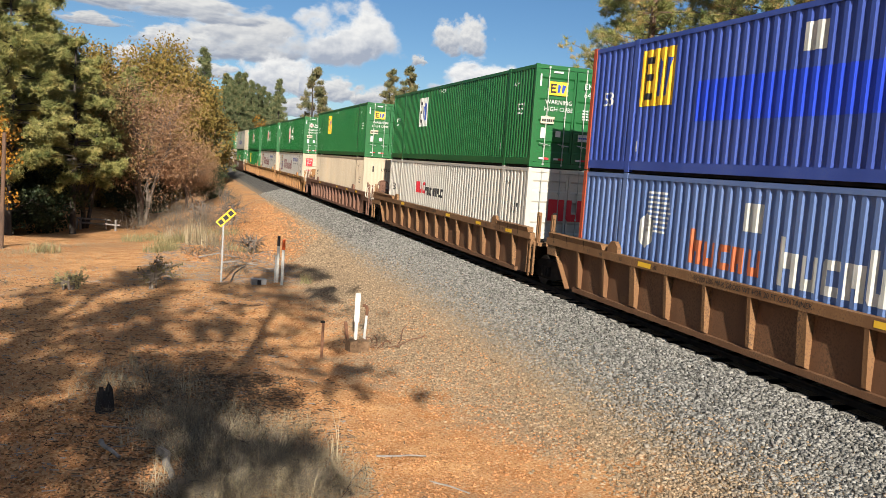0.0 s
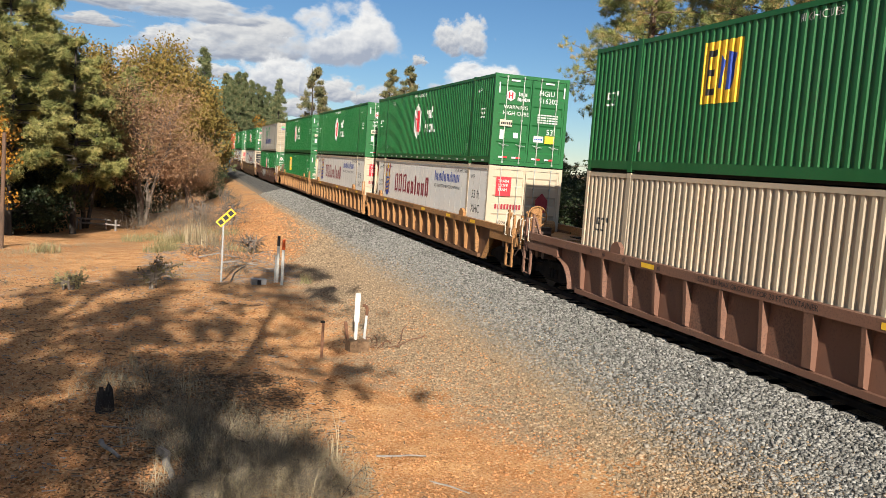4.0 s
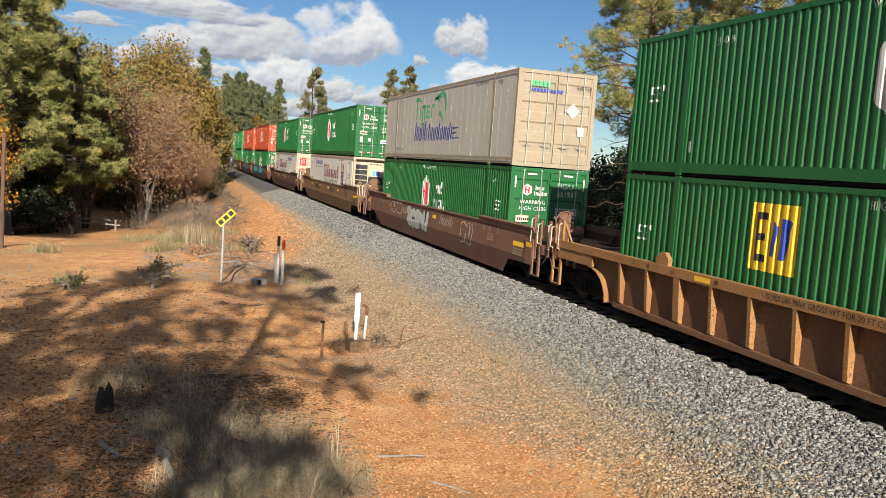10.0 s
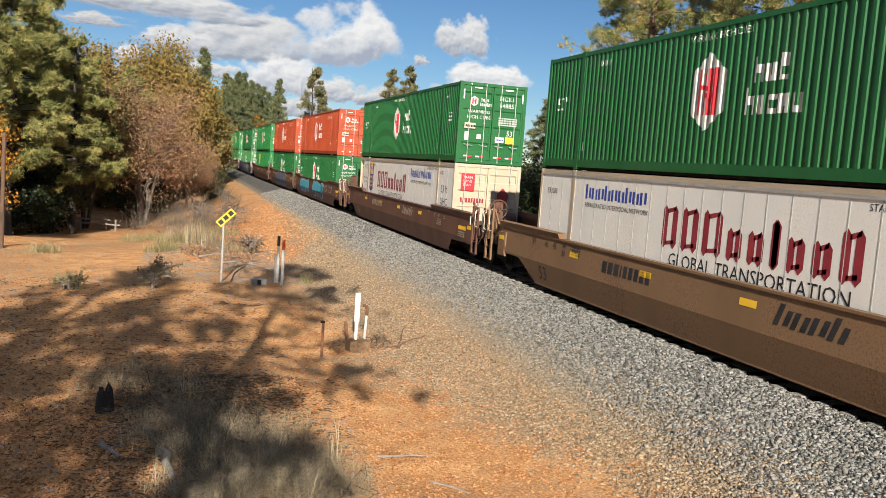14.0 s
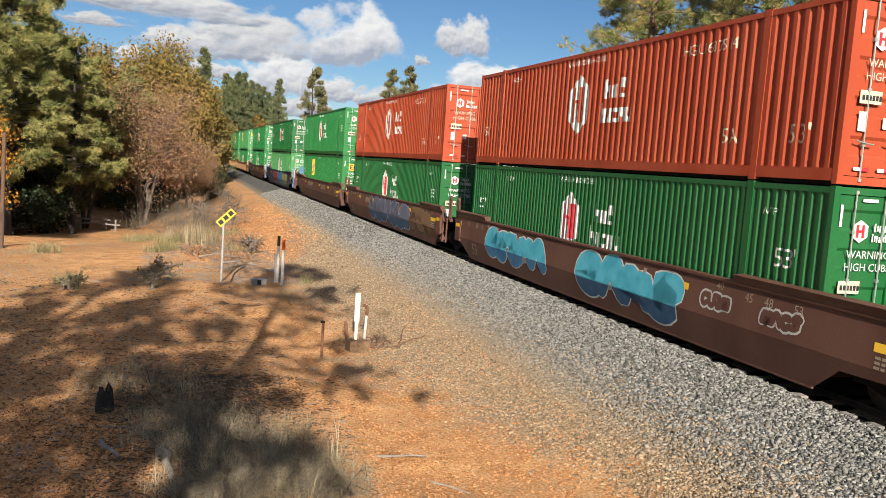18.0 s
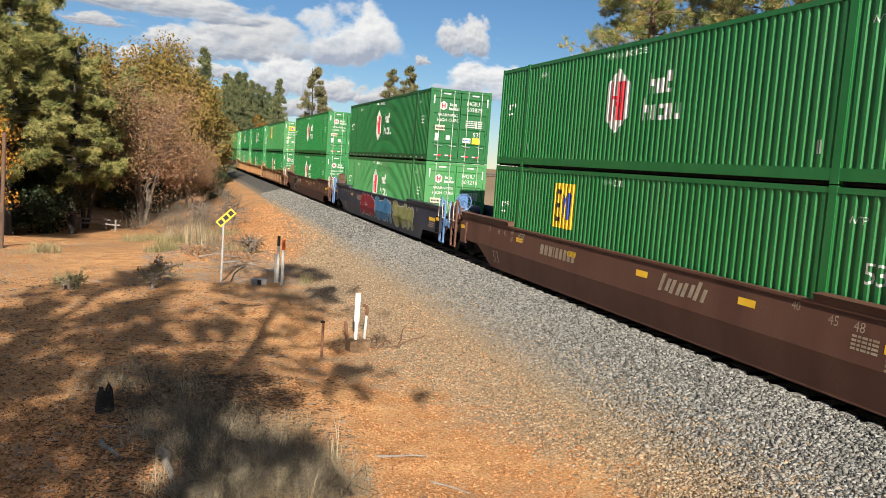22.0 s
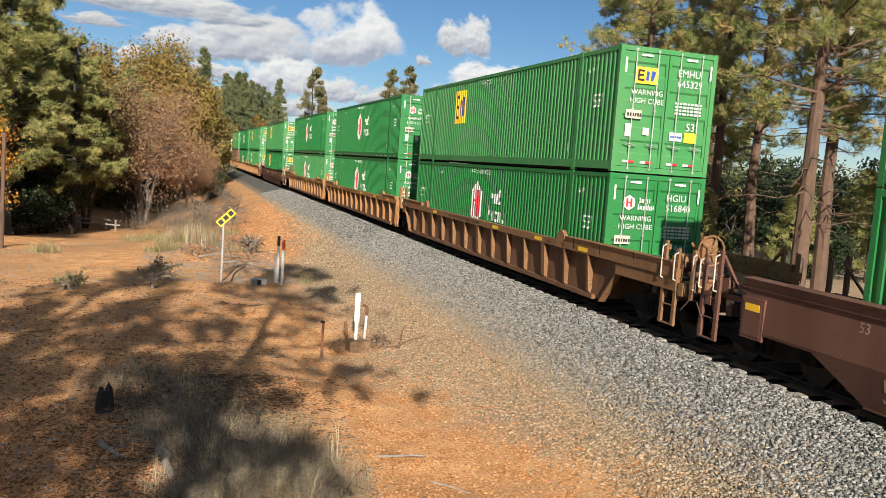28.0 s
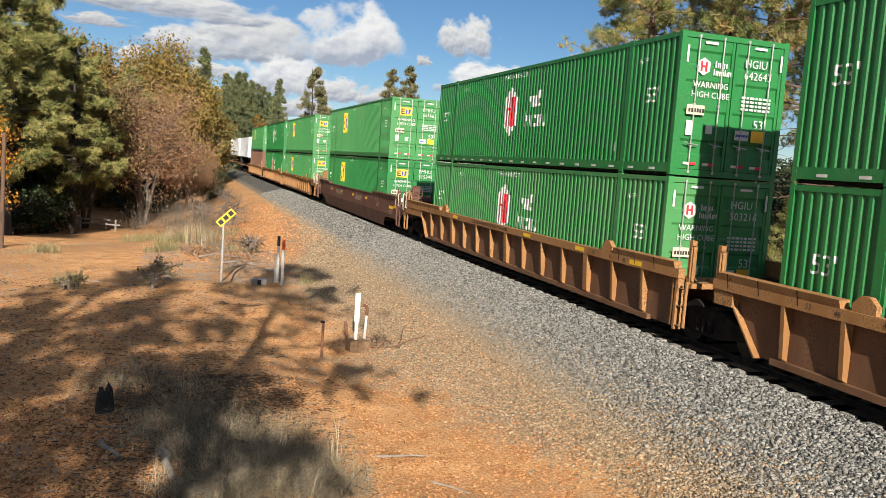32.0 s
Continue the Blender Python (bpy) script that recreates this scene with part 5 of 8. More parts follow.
def blocks(widths, h, gap=0.05, skew=0.0, tall=()):
    """A row of plain notched blocks in place of letters that are not spelled out; those in tall stand half as high again."""
    out, u = [], 0.0
    for k, w in enumerate(widths):
        t, st = (h * 1.45 if k in tall else h), w * 0.34
        if k % 3 == 0:
            p = [(0, 0), (st, 0), (st, t * 0.36), (w - st, t * 0.36), (w - st, 0), (w, 0), (w, h), (st, h), (st, t), (0, t)]
        elif k % 3 == 1:
            p = [(0.12 * w, 0), (w, 0), (w, h), (w - st, h), (w - st, h * 0.34), (st, h * 0.34), (st, t), (0, t), (0, 0.12 * h)]
        else:
            p = [(0, 0), (w, 0), (w, h * 0.28), (st, h * 0.28), (st, h * 0.72), (w, h * 0.72), (w, t), (0.1 * w, t), (0, t * 0.9)]
        out.append([(u + x + skew * y / h, y) for x, y in p])
        u += w + gap
    return out


def strips(n, w, h, skew=0.0):
    """A row of n pairs of plain upright bars, unequal in height."""
    out = []
    for k in range(n):
        u, st, t = k * w, w * 0.30, h * (1.0 if k % 3 else 1.3)
        tilt = lambda q: [(a + skew * b / h, b) for a, b in q]
        out.append(tilt(rect(u, 0, u + st, t)))
        out.append(tilt(rect(u + w * 0.86 - st, 0 if k % 2 else h * 0.1, u + w * 0.86, h * (0.9 if k % 2 else 1.0))))
    return out


class Side:
    """Markings on the near side of one container."""

    def __init__(self, root, pitch):
        self.root, self.pitch = root, pitch

    def put(self, name, polys, y, z, ink, key, label="", lift=0.004):
        p = self.pitch
        cuts = (lambda a, b: breaks(a, b, p)) if p else None
        return on_side(name, polys, lambda yy, zz: -(WC / 2 - 0.012 - rib_depth(yy, p)), cuts, y, z, M[ink], self.root, "%s%.3f" % (key, p), label, lift)


def strokes(text, size):
    return lettering(text, size)


NUMBERS = ["646163", "277291", "516202", "646003", "651931", "502879", "648851", "637514", "516840", "645329", "273428", "514014", "503216", "642643", "515345", "653667", "511252", "517716", "645013", "512880"]


SEEN = {(2, 1): "277291", (3, 1): "516202", (6, 0): "651931", (7, 1): "502879", (8, 1): "648851", (9, 0): "516840", (9, 1): "637514", (12, 0): "503216", (13, 1): "642643", (13, 0): "515345"}


def hub_side(root, number, pitch=FINE, faded=False):
    s = Side(root, pitch)
    s.put("logo", [hexagon(1.05, 1.50)], 0.85, 1.60, "ink_white", "hexa", "white hexagon emblem")
    s.put("logo_mark", [rect(-0.29, -0.44, -0.19, 0.44), rect(-0.12, -0.44, -0.03, 0.44), rect(0.03, -0.44, 0.12, 0.44), rect(0.19, -0.44, 0.29, 0.44), rect(-0.19, 0.05, -0.12, 0.13), rect(-0.03, 0.02, 0.03, 0.11), rect(-0.03, -0.11, 0.03, -0.02), rect(0.12, -0.13, 0.19, -0.05)], 0.85, 1.60, "red" if faded else "ink_red", "hexm", "red upright bars on the emblem", 0.008)
    s.put("wordmark", moved(blocks((0.27, 0.25, 0.25), 0.31, 0.07, 0, (0, 2)), 0.16, 0.02) + moved(blocks((0.27, 0.19, 0.25, 0.25, 0.25), 0.33, 0.06, 0, (0,)), 0.0, -0.54), -0.30, 1.66, "ink_white", "hubw", "white wordmark drawn as bars")
    s.put("lettering", strokes("WARNING HIGH CUBE", 0.19), 1.6, 2.58, "ink_white", "whc")
    s.put("lettering", strokes(number, 0.20), 5.3, 2.46, "ink_white", "sn" + number)
    if faded:
        s.put("lettering", strokes("HGIU " + number, 0.30), -3.6, 2.34, "ink_tan", "hg" + number)
        s.put("lettering", strokes("53'", 0.46), -6.85, 0.62, "ink_tan", "f53")
        s.put("lettering", strokes("5A", 0.40), -5.1, 0.62, "ink_tan", "f5a")
        s.put("lettering", strokes("53'", 0.42), 7.45, 0.9, "ink_tan", "f53")
    else:
        small_side(s)


def small_side(s, ink="ink_white"):
    s.put("lettering", strokes("53'", 0.46), 7.45, 1.50, ink, "f53")
    s.put("lettering", strokes("53'", 0.46), -6.85, 1.50, ink, "f53")
    s.put("marking", bars((0.04, 0.04), 0.22, 0.06), 5.9, 0.45, ink, "tick")
    s.put("marking", bars((0.04, 0.04), 0.22, 0.06), -5.6, 0.45, ink, "tick")
    s.put("lettering", strokes("WTP", 0.17), -6.45, 2.35, ink, "wtp")


def emp_side(root, y=3.15, z=1.95, pitch=FINE, square="ink_yellow"):
    s = Side(root, pitch)
    s.put("logo", [rect(-0.56, -0.58, 0.56, 0.58)], y, z, square, "empq", "square emblem")
    s.put("logo_mark", [rect(-0.46, -0.42, -0.36, 0.42), rect(-0.36, 0.30, -0.14, 0.42), rect(-0.36, -0.06, -0.18, 0.06), rect(-0.36, -0.42, -0.14, -0.30)], y, z, "ink_black", "empe", "dark letter bars", 0.008)
    s.put("logo_mark", [[(-0.08, -0.30), (0.06, -0.30), (0.10, 0.20), (-0.02, 0.34)], [(0.14, -0.34), (0.30, -0.34), (0.46, 0.30), (0.20, 0.36)]], y, z, "ink_blue", "empb", "blue swoosh bars", 0.008)
    s.put("lettering", strokes("HIGH CUBE", 0.19), 1.2, 2.58, "ink_white", "hc")
    small_side(s)


def end_marks(root, brand, number, ink="ink_white"):
    def put(name, polys, x, z, i, key, label="", y=-L53 / 2 - 0.012):
        return on_end(name, polys, x, z, M[i], root, key, label, y)

    if brand == "hub":
        put("logo", [hexagon(0.30, 0.36)], -0.74, 2.22, "ink_white", "eh", "white hexagon emblem")
        put("logo_mark", [rect(-0.08, -0.10, -0.03, 0.10), rect(0.03, -0.10, 0.08, 0.10), rect(-0.03, -0.02, 0.03, 0.02)], -0.74, 2.22, "ink_red", "ehm", "", -L53 / 2 - 0.016)
        put("wordmark", moved(strips(3, 0.10, 0.10), 0.03, 0.02) + moved(strips(5, 0.088, 0.10), 0, -0.14), -0.50, 2.20, "ink_white", "ehw", "white wordmark drawn as bars")
    else:
        put("logo", [rect(-0.30, -0.19, 0.30, 0.19)], -0.58, 2.24, "ink_yellow", "ee", "yellow emblem plate")
        put("logo_mark", [rect(-0.24, -0.13, -0.19, 0.13), rect(-0.19, 0.08, -0.06, 0.13), rect(-0.19, -0.02, -0.08, 0.03), rect(-0.19, -0.13, -0.06, -0.08)], -0.58, 2.24, "ink_black", "eeb", "", -L53 / 2 - 0.016)
        put("logo_mark", [[(-0.02, -0.11), (0.05, -0.11), (0.07, 0.08), (-0.01, 0.12)], [(0.10, -0.12), (0.17, -0.12), (0.24, 0.10), (0.12, 0.12)]], -0.58, 2.24, "ink_blue", "eeu", "", -L53 / 2 - 0.016)
    put("lettering", moved(strokes("WARNING", 0.175), 0.02, 0), -0.98, 1.80, ink, "wn")
    put("lettering", strokes("HIGH CUBE", 0.175), -0.98, 1.60, ink, "hcu")
    put("lettering", strokes("53'", 0.26), 0.58, 1.06, ink, "e53")
    put("lettering", strokes(number, 0.23), 0.24, 2.06, ink, "n" + number)
    put("lettering", strokes("EMHU" if brand == "emp" else "HGIU", 0.23), 0.24, 2.30, ink, "own" + brand)
    for r in range(4):
        put("marking", bars((0.09, 0.06, 0.10, 0.05, 0.08, 0.11, 0.05), 0.045, 0.03), 0.24, 1.66 - r * 0.08, ink, "tiny", "small print drawn as bars")
    put("sticker", [rect(0, 0, 0.42, 0.20)], -1.05, 1.24, "ink_tan", "s1", "cream weight sticker")
    put("marking", bars((0.05,) * 6, 0.08, 0.015), -1.01, 1.29, "ink_black", "s1t", "", -L53 / 2 - 0.016)
    put("sticker", [rect(0, 0, 0.16, 0.30)], -1.03, 0.82, "ink_grey", "s2", "grey data plate")
    put("sticker", [rect(0, 0, 0.16, 0.17)], -0.56, 0.88, "ink_white", "s3", "white square sticker")
    put("sticker", [rect(0, 0, 0.34, 0.20)], 0.16, 0.80, "ink_white", "s4", "white printed sticker")
    put("marking", bars((0.05,) * 5, 0.05, 0.012), 0.18, 0.87, "ink_blue", "s4t", "", -L53 / 2 - 0.016)
    put("sticker", [rect(0, 0, 0.34, 0.24)], 0.56, 0.78, "ink_yellow", "s5", "orange warning sticker")
    for x in (-1.02, -0.56, 0.14, 0.60):
        put("reflector", [rect(0, 0, 0.14, 0.055)], x, 0.22, "ink_white", "r1")
        put("reflector", [rect(0.14, 0, 0.30, 0.055)], x, 0.22, "ink_red", "r2")
    for sx in (-1, 1):
        put("reflector", [rect(-0.15, 0, 0.15, 0.05)], sx * 0.60, HC - 0.22, "ink_white", "r3")
        put("reflector", [rect(-0.025, 0, 0.025, 0.34)], sx * 1.135, HC - 0.62, "ink_white", "r4")


def tape_row(root):
    """Short reflective tapes along the bottom rail."""
    for k in range(18):
        y = 7.4 - k * 0.87
        me = shared("tape", lambda: Shape().add([(0, -0.12, 0), (0, 0.12, 0), (0, 0.12, 0.05), (0, -0.12, 0.05)], [(0, 1, 2, 3)]), M["ink_white"])
        part("reflector", me, M["ink_white"], root).location = (-WC / 2 - 0.003, y, 0.085)


def open_frame(root, s):
    """The open bay of posts and braces round the cooling unit at one end."""
    m = M["cream"]
    y = 7.45 if s < 0 else 7.2
    part("bulkhead", Shape().box(-WC / 2 + 0.07, WC / 2 - 0.07, min(s * y, s * (y - 0.06)), max(s * y, s * (y - 0.06)), 0.245, HC - 0.12), m, root)
    for sx in (-1, 1):
        x = sx * (WC / 2 - 0.05)
        part("bay_post", Shape().box(x - 0.045, x + 0.045, min(s * y, s * (y + 0.10)), max(s * y, s * (y + 0.10)), 0.245, HC - 0.12), m, root, "cream steel post")
        part("bay_brace", Shape().rod((x, s * (y + 0.12), 2.3), (x, s * 7.94, 1.15), 0.04, None, 6).rod((x, s * (y + 0.12), 0.4), (x, s * 7.94, 1.1), 0.035, None, 6).rod((x, s * (y + 0.1), 1.12), (x, s * 7.97, 1.12), 0.035, None, 6), m, root, "cream diagonal brace")


def seams(root, y=-7.3, end=7.9, step=1.22):
    """Narrow riveted joints between the smooth panels of an insulated box."""
    while y < end:
        me = shared("seam", lambda: Shape().box(-0.003, 0, -0.008, 0.008, 0.25, HC - 0.12), M["ink_grey"])
        part("panel_seam", me, M["ink_grey"], root).location = (-WC / 2 + 0.010, y, 0)
        y += step / 2
    for z in (0.10, HC - 0.17):
        part("trim_rail", shared("trim%.2f" % z, lambda: Shape().box(-WC / 2 - 0.006, -WC / 2 + 0.02, -7.96, 7.96, z, z + 0.05), M["silver"]), M["silver"], root, "riveted aluminium rail")


def crest(s, y, z):
    """A shield with red mantling, a helm and a crown, as flat shapes."""
    def pair(poly):
        return [poly, [(-u, v) for u, v in reversed(poly)]]
    s.put("logo_mark", pair([(0.10, 0.42), (0.20, 0.50), (0.30, 0.72), (0.40, 0.78), (0.44, 0.55), (0.36, 0.30), (0.46, 0.16), (0.38, 0.02), (0.44, -0.20), (0.36, -0.42), (0.46, -0.66), (0.30, -0.62), (0.26, -0.1)]), y, z, "ink_maroon", "cr1", "", 0.004)
    s.put("logo_mark", pair([(0.08, 0.30), (0.22, 0.36), (0.34, 0.24), (0.30, 0.12), (0.39, -0.10), (0.33, -0.30), (0.37, -0.52), (0.28, -0.56), (0.24, 0.1)]), y, z, "ink_yellow", "cr2", "", 0.006)
    s.put("logo_mark", [[(-0.31, 0.13), (-0.31, -0.60), (-0.22, -0.74), (0.0, -0.79), (0.22, -0.74), (0.31, -0.60), (0.31, 0.13)]], y, z, "ink_grey", "cr3", "", 0.007)
    s.put("logo", [[(-0.28, 0.10), (-0.28, -0.58), (-0.20, -0.70), (0.0, -0.75), (0.20, -0.70), (0.28, -0.58), (0.28, 0.10)]], y, z, "ink_blue", "cr4", "blue shield emblem with gold figures", 0.009)
    gold = []
    for k in range(3):
        v = -0.05 - 0.22 * k
        gold += [rect(-0.17, v, 0.15, v + 0.045), rect(-0.19, v - 0.07, -0.13, v), rect(-0.02, v - 0.07, 0.04, v), rect(0.10, v, 0.19, v + 0.09), rect(-0.10, v + 0.045, -0.02, v + 0.08)]
    s.put("logo_mark", gold, y, z, "ink_yellow", "cr5", "", 0.011)
    s.put("logo_mark", [[(-0.13, 0.14), (0.13, 0.14), (0.15, 0.34), (0.06, 0.48), (-0.06, 0.48), (-0.15, 0.34)]], y, z, "ink_grey", "cr6", "", 0.009)
    s.put("logo_mark", [[(-0.12, 0.50), (0.12, 0.50), (0.16, 0.66), (0.06, 0.62), (0.03, 0.80), (-0.05, 0.78), (-0.06, 0.62), (-0.16, 0.66)]], y, z, "ink_yellow", "cr7", "", 0.009)


def blackletter(s, y, z, key="bl", k=1.36):
    """The maroon wordmark: pairs of slanted upright strokes with serifs."""
    out, u = [], 0.0
    for w, h in ((0.42, 0.62), (0.42, 0.62), (0.46, 0.62), (0.34, 0.42), (0.34, 0.42), (0.20, 0.60), (0.34, 0.42), (0.34, 0.42), (0.36, 0.60)):
        for a in (0.0, w - 0.17):
            out.append([(u + a, 0.03), (u + a + 0.06, -0.03), (u + a + 0.13, 0.05), (u + a + 0.13, h - 0.08), (u + a + 0.06, h), (u + a, h - 0.06)])
        out.append([(u + 0.1, h - 0.13), (u + w - 0.1, h - 0.07), (u + w - 0.1, h - 0.01), (u + 0.1, h - 0.06)])
        out.append([(u + 0.1, 0.02), (u + w - 0.1, 0.05), (u + w - 0.1, 0.11), (u + 0.1, 0.08)])
        u += w + 0.09
    s.put("wordmark", moved(out, 0, 0, k), y, z, "ink_maroon", key, "maroon blackletter wordmark drawn as strokes")


def plain_number(s, digits, y, z, size=0.19, ink="ink_black"):
    s.put("lettering", strokes(digits, size), y, z, ink, "d" + digits)


def reefer(i, cooler_front, crest_front):
    root = container("reefer", "white insulated refrigerated container with maroon wordmark" if not cooler_front else "white refrigerated container with its cooling unit in front", 0.0, "none" if cooler_front else "doors", "cream", "cream", -7.45 if cooler_front else -8.0, 8.0 if cooler_front else 7.2)
    root.name = "refrigerated_container"
    s = Side(root, 0.0)
    seams(root, -7.3 if cooler_front else -7.9, 7.9 if cooler_front else 7.1)
    open_frame(root, -1 if cooler_front else 1)
    if crest_front:
        s.put("wordmark", strips(9, 0.315, 0.27), 7.3 - 1.9, 2.22, "ink_blue", "ts", "blue wordmark drawn as bars")
        s.put("lettering", strokes("REFRIGERATED INTERMODAL NETWORK", 0.155), 5.4, 2.02, "ink_black", "rin")
        blackletter(s, 1.9, 1.46)
        s.put("lettering", strokes("GLOBAL TRANSPORTATION", 0.38), 1.6, 1.09, "ink_black", "gt")
        crest(s, -4.75, 1.80)
        s.put("lettering", strokes("STACK LIMIT 3 HIGH", 0.16), -3.4, 2.56, "ink_black", "sl")
        s.put("lettering", strokes("WTP", 0.22), -6.5, 2.42, "ink_black", "wtpb")
        s.put("lettering", strokes("TARE WEIGHT", 0.15), -6.3, 1.75, "ink_black", "tare")
        s.put("lettering", strokes("(LB) 13230", 0.15), -6.35, 1.57, "ink_black", "tarel2")
        plain_number(s, "533008", 7.6, 2.25, 0.2)
    else:
        crest(s, 5.3, 1.95)
        blackletter(s, 3.9, 1.46)
        if i > 7:
            s.put("lettering", strokes("GLOBAL TRANSPORTATION", 0.36), 3.6, 1.10, "ink_black", "gt")
        s.put("lettering", strokes("WTP", 0.22), 7.0, 2.36, "ink_black", "wtpr")
        s.put("marking", [[(0.62, 0.0), (0.66, 0.0), (0.66, 0.22), (0.74, 0.18), (0.64, 0.34), (0.54, 0.18), (0.62, 0.22)]], 7.0, 2.30, "ink_black", "arrow", "black upward arrow")
        s.put("lettering", strokes("TARE WEIGHT", 0.15), 7.05, 1.78, "ink_black", "tarer")
        s.put("lettering", strokes("(LB) 13230", 0.15), 7.0, 1.60, "ink_black", "tarel")
        s.put("lettering", strokes("STACK LIMIT 3 HIGH", 0.15), 5.9, 2.50, "ink_black", "slr")
        s.put("wordmark", strips(9, 0.335, 0.29), -2.2, 2.18, "ink_blue", "ts2", "blue wordmark drawn as bars")
        s.put("lettering", strokes("REFRIGERATED INTERMODAL NETWORK", 0.165), -2.2, 1.94, "ink_black", "rin2")
        s.put("lettering", strokes("STACK LIMIT 3 HIGH", 0.16), -4.6, 2.56, "ink_black", "sl")
        s.put("lettering", strokes("WTP", 0.20), -6.35, 2.40, "ink_black", "wtpb")
        s.put("lettering", strokes("53 ft", 0.40), -6.55, 1.75, "ink_black", "53ft")
        s.put("lettering", strokes("XHC", 0.40), -6.55, 1.28, "ink_black", "xhc")
    if cooler_front:
        y = -L53 / 2
        w = M["cream"]
        part("front_wall", Shape().box(-1.2, 1.2, y + 0.55, y + 0.6, 0.14, HC - 0.1), w, root)
        body = [(-1.12, y + 0.55), (-1.12, y + 0.28), (-0.95, y + 0.10), (-0.55, y + 0.0), (0.55, y + 0.0), (0.95, y + 0.10), (1.12, y + 0.28), (1.12, y + 0.55)]
        cu = Shape()
        cu.add([(a, b, z) for z in (0.35, 2.62) for a, b in body], [tuple(range(7, -1, -1)), tuple(range(8, 16))] + [(k, k + 1, k + 9, k + 8) for k in range(7)])
        unit = part("cooling_unit", cu, w, root, "cream rounded cooling unit")
        for sx in (-1, 1):
            for k in range(4):
                z = 1.32 + k * 0.30
                part("grille", Shape().add([(sx * 1.13, y + 0.26, z), (sx * 0.96, y + 0.085, z), (sx * 0.50, y - 0.02, z), (sx * 0.50, y - 0.02, z + 0.25), (sx * 0.96, y + 0.085, z + 0.25), (sx * 1.13, y + 0.26, z + 0.25)], [(0, 1, 4, 5), (1, 2, 3, 4)]), M["ink_black"], unit, "black louvred grille")
        on_end("wordmark", bars((0.05,) * 9, 0.07, 0.035), -0.38, 2.48, M["ink_black"], root, "tk", "small dark wordmark drawn as bars", y - 0.008)
        on_end("control_panel", [rect(-0.42, 0, 0.42, 0.46)], 0.0, 1.36, M["ink_black"], root, "cp", "dark solar and control panel", y - 0.010)
        on_end("screen", [rect(-0.16, 0, -0.02, 0.28)], 0.0, 1.86, M["ink_cyan"], root, "cs", "blue label", y - 0.012)
        on_end("screen", [rect(0.02, 0, 0.18, 0.28)], 0.0, 1.86, M["ink_blue"], root, "cs2", "dark blue label", y - 0.012)
    else:
        on_end("sticker", [rect(0, 0, 0.52, 0.62)], -1.02, 1.92, M["ink_red"], root, "tdt", "red square sign", -L53 / 2 - 0.012)
        for k, w in enumerate(("TRAIN", "DRIVE", "TEAM")):
            on_end("lettering", strokes(w, 0.13), -0.96, 2.36 - k * 0.14, M["ink_white"], root, "td" + w, "", -L53 / 2 - 0.016)
        on_end("wordmark", bars((0.07,) * 9, 0.16, 0.035), -1.02, 1.50, M["ink_maroon"], root, "ebl", "maroon wordmark drawn as bars", -L53 / 2 - 0.012)
        on_end("lettering", strokes("539604", 0.15), -0.9, 1.02, M["ink_black"], root, "e539", "", -L53 / 2 - 0.012)
        on_end("logo", [[(-0.2, -0.3), (0.2, -0.3), (0.22, 0.1), (0, 0.34), (-0.22, 0.1)]], 0.62, 1.75, M["ink_maroon"], root, "esh", "maroon shield emblem", -L53 / 2 - 0.012)
    return root


